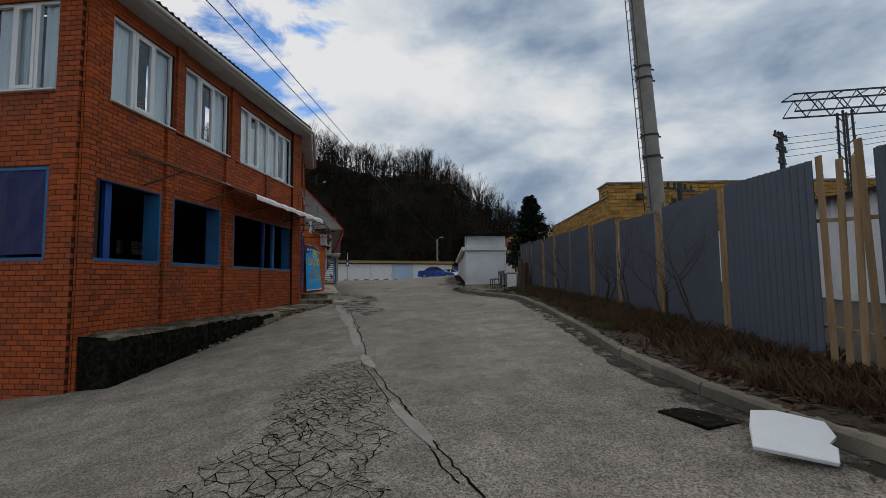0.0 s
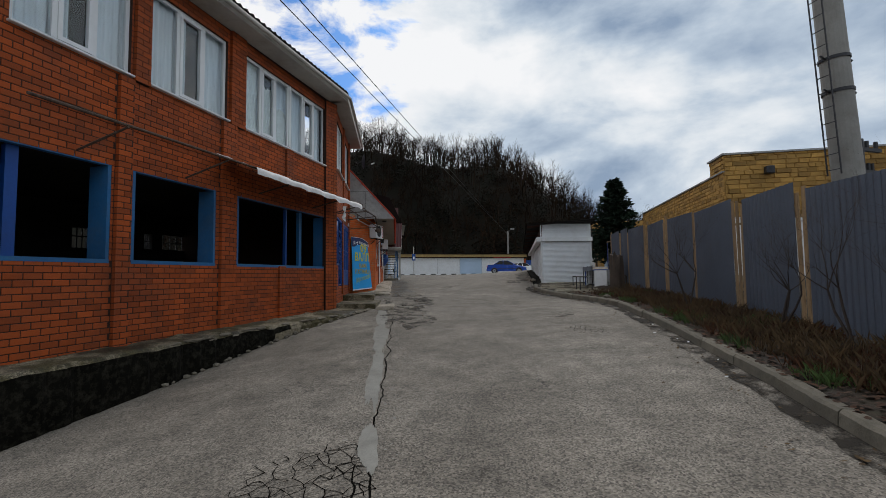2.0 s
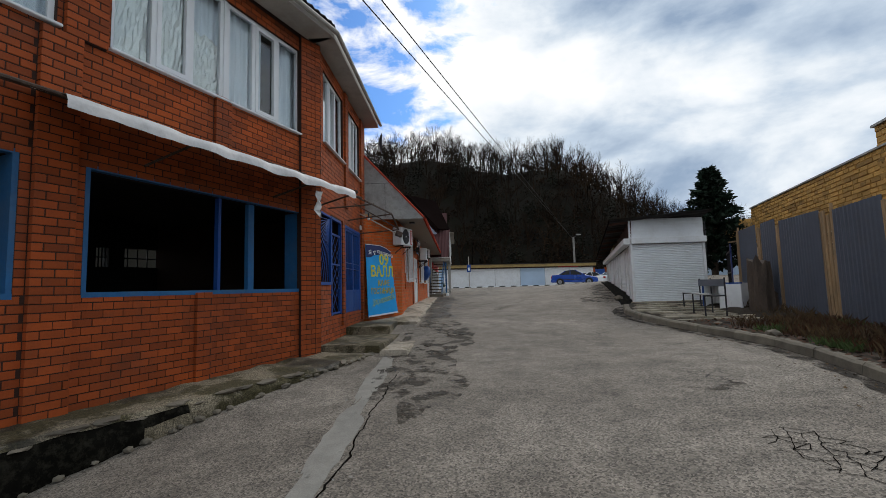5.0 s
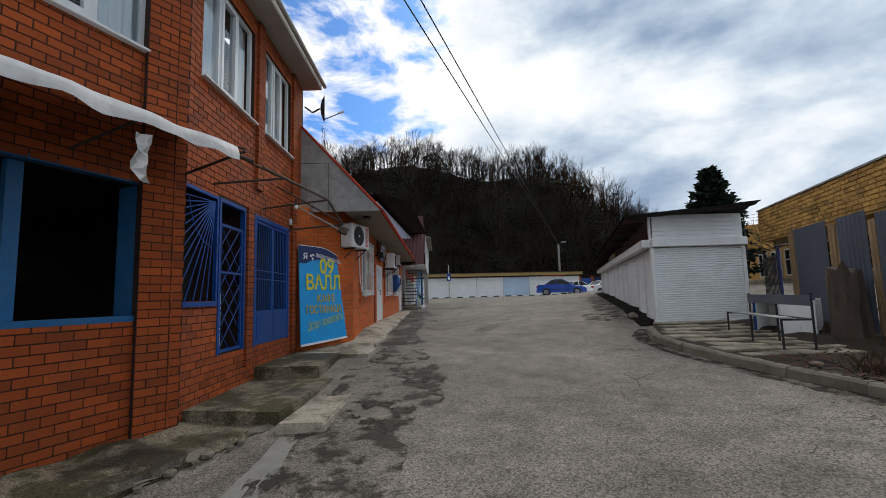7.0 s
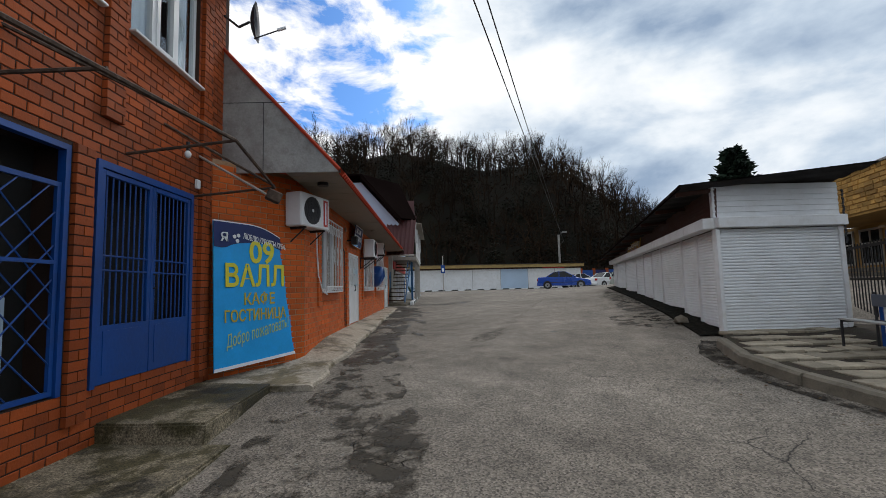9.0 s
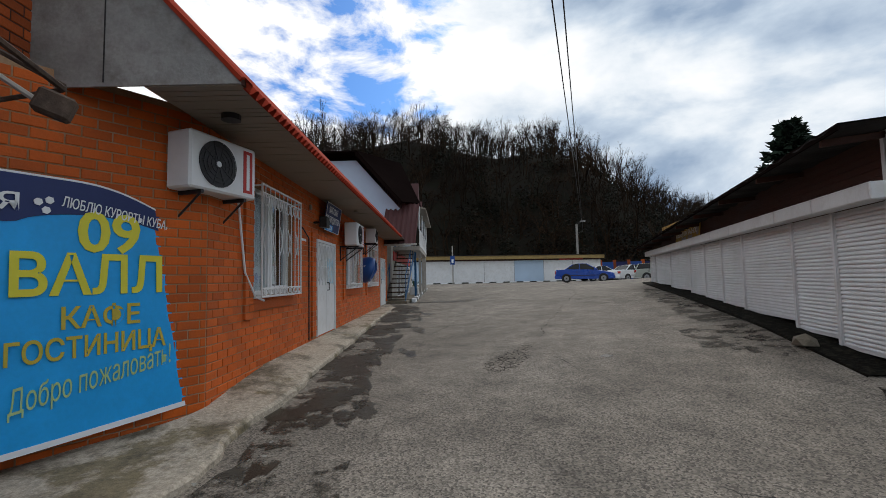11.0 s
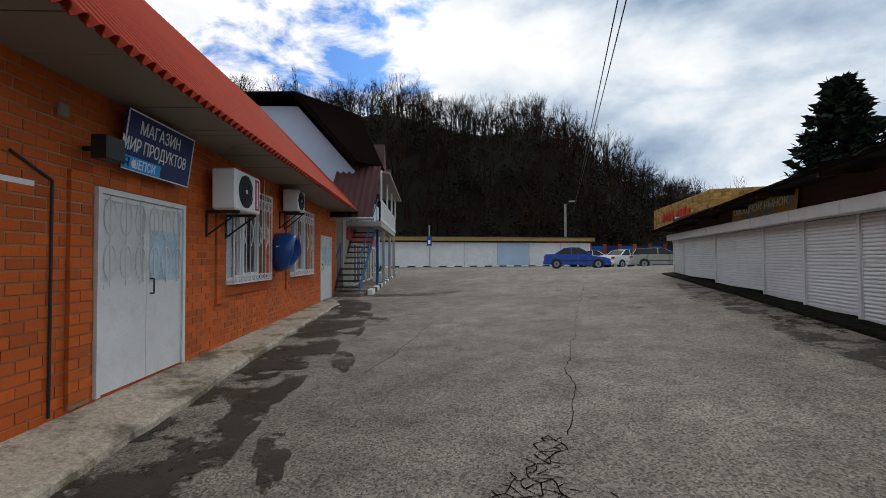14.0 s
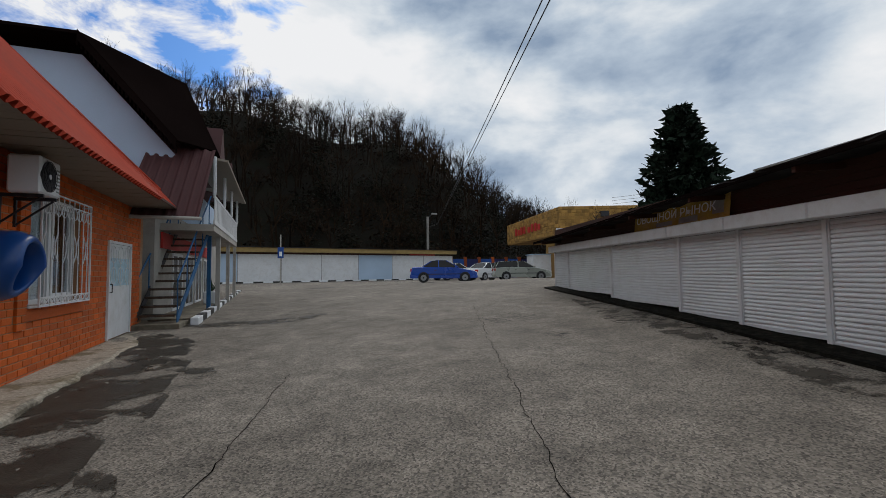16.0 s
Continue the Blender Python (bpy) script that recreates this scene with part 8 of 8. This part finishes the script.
def conifer(x, y, z, h, r, seed, label):
    t = thing("conifer", pose(x, y, z), label, "tree")
    bm = bmesh.new()
    tube(bm, (0, 0, 0), (0, 0, h), 0.2, 8, 0.03)
    part("trunk", bm, BARK, t)
    rng_ = random.Random(seed)
    verts, faces = [], []
    bmb = bmesh.new()
    for k in range(330):
        s = rng_.random() ** 0.9
        zz = h * (0.12 + 0.86 * s)
        a = rng_.uniform(0, math.tau)
        ln = r * (1 - s) ** 0.75 * rng_.uniform(0.6, 1.1) + 0.15
        d = Vector((math.cos(a), math.sin(a), rng_.uniform(0.0, 0.35))).normalized()
        p = Vector((0, 0, zz))
        tube(bmb, p, p + d * ln, 0.02, 3, 0.006)
        for q in range(int(36 * ln / r) + 16):
            f = rng_.uniform(0.2, 1.05)
            c = p + d * ln * f + Vector((rng_.gauss(0, 0.1), rng_.gauss(0, 0.1), rng_.gauss(0, 0.08)))
            sz = rng_.uniform(0.16, 0.38)
            d1 = (d + Vector((rng_.gauss(0, 0.6), rng_.gauss(0, 0.6), rng_.gauss(0, 0.4)))).normalized() * sz
            d2 = Vector((rng_.gauss(0, 1), rng_.gauss(0, 1), rng_.gauss(0, 1))).normalized() * sz * 0.5
            n = len(verts)
            verts += [tuple(c - d2), tuple(c + d1), tuple(c + d2)]
            faces.append((n, n + 1, n + 2))
    part("limbs", bmb, BARK, t)
    ob = new("crown", pts_mesh("crown", verts, faces, CEDAR))
    ob.parent = t


conifer(19.4, 38.6, 1.8, 7.9, 2.4, 5, "dark green conifer with an uneven crown behind the stalls")


def yard_tree(x, y, z, s, k):
    t = thing("bare_tree", pose(x, y, z, 0, 0, 70 * k) @ Matrix.Scale(s, 4), "leafless tree with fine upright twigs", "tree", group="bare trees behind the stalls")
    v, f = KINDS[k]
    ob = new("crown", pts_mesh("crown", v.tolist(), f.tolist(), TWIG))
    ob.parent = t


yard_tree(25.5, 40.5, 1.8, 0.75, 1)
yard_tree(20.8, 45.0, 1.8, 0.6, 2)
yard_tree(24.0, 47.0, 1.8, 0.55, 3)

# ---- overhead wires ----
def wire(name, pts, r, sag, label):
    bm = bmesh.new()
    prev = None
    for a, b in zip(pts, pts[1:]):
        a, b = Vector(a), Vector(b)
        side = (b - a).cross(Vector((0, 0, 1))).normalized() * r
        for i in range(15):
            s = i / 14
            q = a.lerp(b, s) - Vector((0, 0, sag * 4 * s * (1 - s)))
            ring = [bm.verts.new(q + o) for o in (side, Vector((0, 0, r)), -side, Vector((0, 0, -r)))]
            if prev:
                for k in range(4):
                    bm.faces.new((prev[k], prev[(k + 1) % 4], ring[(k + 1) % 4], ring[k]))
            prev = ring
    return tagged(part(name, bm, BLACKPLASTIC), label, "cable")


wire("overhead_cable", [(-11.4, -25, 4.3), (16.0, 60, 6.8), (17.7, 67.6, 7.2)], 0.009, 0.0, "thin black overhead cable across the yard")
wire("overhead_cable", [(-11.1, -25, 4.5), (16.0, 60, 6.72), (17.7, 67.6, 7.0)], 0.009, 0.0, "thin black overhead cable across the yard")
for k in range(4):
    wire("power_line", [(20.4, 15.3, 8.0 - 0.3 * k), (36.0, 8 + k, 10.5)], 0.012, 0.4, "thin power line from the utility pole")
for k in range(3):
    wire("power_line", [(60, 25, 13 - 0.35 * k), (33.0, 58, 9.5 - 0.3 * k)], 0.014, 0.6, "thin power line beyond the stalls")

# ---- wet patches, repairs and seams on the ground ----
for cx, cy, rx, ry, rot, mt, sd, lb in (
    (1.15, 23.6, 0.55, 2.3, 0.03, DAMP, 1, "wet dark asphalt along the footpath"), (1.15, 26.6, 0.62, 2.0, 0.05, DAMP, 2, "wet dark asphalt along the footpath"), (1.25, 29.8, 0.7, 2.5, -0.05, DAMP, 3, "wet dark asphalt along the footpath"),
    (1.2, 33.0, 0.6, 1.6, 0.1, DAMP, 4, "wet dark asphalt by the stair"), (2.6, 36.0, 1.6, 0.5, 0.1, DAMP, 5, "damp dark asphalt"), (5.6, 50.0, 1.3, 0.6, 0.2, DAMP, 6, "damp dark asphalt"),
    (1.95, 27.8, 0.14, 0.5, 0.2, DAMP, 7, "wet dark asphalt"), (1.95, 25.1, 0.12, 0.4, 0.3, DAMP, 8, "wet dark asphalt"), (1.75, 22.2, 0.12, 0.3, 0.1, DAMP, 30, "wet dark asphalt"), (2.1, 31.0, 0.16, 0.4, 0.3, DAMP, 31, "wet dark asphalt"),
    (4.88, 23.96, 0.09, 0.08, 0.0, WET, 9, "small damp patch"), (1.4, 18.6, 0.75, 2.2, 0.05, GRIME, 10, "dark crumbling asphalt edge"), (1.2, 15.2, 0.6, 2.0, 0.05, GRIME, 11, "dark crumbling asphalt edge"),
    (1.5, 16.9, 0.35, 0.6, 0.2, GRIME, 12, "dark patched asphalt"), (4.9, 13.6, 0.32, 0.22, 0.2, GRIME, 13, "dark patched pothole"), (1.9, 18.4, 0.3, 0.25, 0.2, GRIME, 14, "broken patch in the asphalt"),
    (0.9, 4.35, 0.07, 0.62, 0.12, GRAVELLIGHT, 15, "pale filler in a long crack"), (0.78, 7.3, 0.08, 0.5, 0.05, GRAVELLIGHT, 16, "pale filler in a long crack"), (0.74, 9.6, 0.10, 1.4, 0.0, GRAVELLIGHT, 17, "pale gutter repair"), (0.72, 12.4, 0.14, 1.5, 0.0, GRAVELLIGHT, 18, "pale gutter repair"), (0.66, 15.0, 0.16, 1.2, 0.02, GRAVELLIGHT, 19, "pale gutter repair"),
    (8.0, 26.2, 0.7, 3.2, -0.28, GRIME, 20, "dark damp strip before the stalls"), (9.2, 30.4, 0.7, 3.0, -0.28, GRIME, 21, "dark damp strip before the stalls"), (7.0, 24.6, 0.5, 0.9, -0.3, GRIME, 22, "dark broken asphalt by the stall")):
    blotch("ground_patch", cx, cy, rx, ry, rot, mt, lb, sd, rough=0.42, n=72)


def crack(name, pts, w, seed):
    """A long jagged crack: a thin dark ribbon just above the asphalt."""
    bm = bmesh.new()
    line = along(pts, 0.07)
    prev = None
    for i, p in enumerate(line):
        x = p.x + 0.08 * noise.noise((p.y * 1.7, seed, 0)) + 0.03 * noise.noise((p.y * 9, seed, 3))
        hw = w * (0.55 + 0.9 * abs(noise.noise((p.y * 2.2, seed, 7))))
        z = ground_z(x, p.y) + 0.012 * noise.noise((x * 0.6, p.y * 0.6, 3.0)) + 0.004
        cur = [bm.verts.new((x - hw, p.y, z)), bm.verts.new((x + hw, p.y, z))]
        if prev:
            bm.faces.new((prev[0], cur[0], cur[1], prev[1]))
        prev = cur
    tagged(part(name, bm, CRACK), "long dark crack in the asphalt", "crack", kind="structure")


crack("road_crack", ((1.25, 1.6), (1.02, 3.5), (0.92, 5.2), (0.80, 7.2), (0.86, 9.0), (0.9, 12.0), (0.95, 15.0)), 0.012, 1)
crack("road_crack", ((1.0, 3.0), (0.82, 5.0), (0.70, 7.0)), 0.009, 2)
crack("road_crack", ((4.1, 25.2), (4.4, 26.0), (4.75, 27.2), (5.2, 28.3), (5.7, 29.7), (7.7, 34.8)), 0.005, 3)
crack("road_crack", ((4.3, 23.7), (4.22, 24.1), (4.1, 24.5)), 0.006, 4)
crack("road_crack", ((2.3, 27.0), (2.7, 28.4), (3.2, 30.5)), 0.005, 5)
leaf_litter("debris", 260, lambda r: (lambda x, y: (x, y, ground_z(x, y) + 0.006))(r.gauss(0.95, 0.35), r.uniform(3, 34)), GRAVELLIGHT, "small grit and leaves along the road's edge", 52, (0.008, 0.025))


def crack_net(name, cx, cy, rx, ry, rot, cell, seed):
    """Alligator cracking: thin ribbons along the borders of uneven cells."""
    rng_ = random.Random(seed)
    pts = {}

    def corner(i, j):
        if (i, j) not in pts:
            u = (i + (0.5 if j % 2 else 0)) * cell + rng_.uniform(-0.36, 0.36) * cell
            v = j * cell * 0.62 + rng_.uniform(-0.26, 0.26) * cell
            pts[(i, j)] = (u, v)
        return pts[(i, j)]
    bm = bmesh.new()
    ni, nj = int(rx / cell) + 2, int(ry / cell / 0.62) + 2
    for j in range(-nj, nj):
        for i in range(-ni, ni):
            for di, dj in (((0, 1), (-1 if j % 2 == 0 else 1, 1)) if (i + j) % 3 else ((0, 1),)) + (((1, 0),) if (i * 2 + j) % 3 == 0 else ()):
                a, b = corner(i, j), corner(i + di, j + dj)
                mu, mv = (a[0] + b[0]) / 2, (a[1] + b[1]) / 2
                lim = 1 + 0.5 * noise.noise((mu * 1.3, mv * 1.3, seed))
                if (mu / rx) ** 2 + (mv / ry) ** 2 > lim * lim or rng_.random() < 0.12:
                    continue
                q = []
                mid = ((a[0] + b[0]) / 2 + rng_.gauss(0, 0.06) * cell, (a[1] + b[1]) / 2 + rng_.gauss(0, 0.06) * cell)
                for p0, p1 in ((a, mid), (mid, b)):
                    d = Vector((p1[0] - p0[0], p1[1] - p0[1], 0))
                    if d.length < 1e-4:
                        continue
                    nn = Vector((-d.y, d.x, 0)).normalized() * rng_.uniform(0.002, 0.0055)
                    vs = []
                    for p, sg in ((p0, -1), (p1, -1), (p1, 1), (p0, 1)):
                        u, v = p[0] + nn.x * sg, p[1] + nn.y * sg
                        x, y = cx + u * math.cos(rot) - v * math.sin(rot), cy + u * math.sin(rot) + v * math.cos(rot)
                        vs.append(bm.verts.new((x, y, ground_z(x, y) + 0.012 * noise.noise((x * 0.6, y * 0.6, 3.0)) + 0.004)))
                    bm.faces.new(vs)
    tagged(part(name, bm, CRACK), "network of fine dark cracks in the asphalt", "crack", kind="structure")


crack_net("road_crack", -0.45, 3.2, 0.85, 2.6, -0.35, 0.17, 4)
crack_net("road_crack", 0.15, 5.8, 0.55, 1.6, -0.25, 0.14, 5)
crack_net("road_crack", 3.62, 24.35, 0.25, 0.85, -0.42, 0.10, 6)
crack_net("road_crack", 2.0, 18.5, 0.35, 0.5, 0.2, 0.16, 7)
crack_net("road_crack", 4.75, 11.8, 0.3, 0.5, 0.2, 0.14, 8)
lay_all()
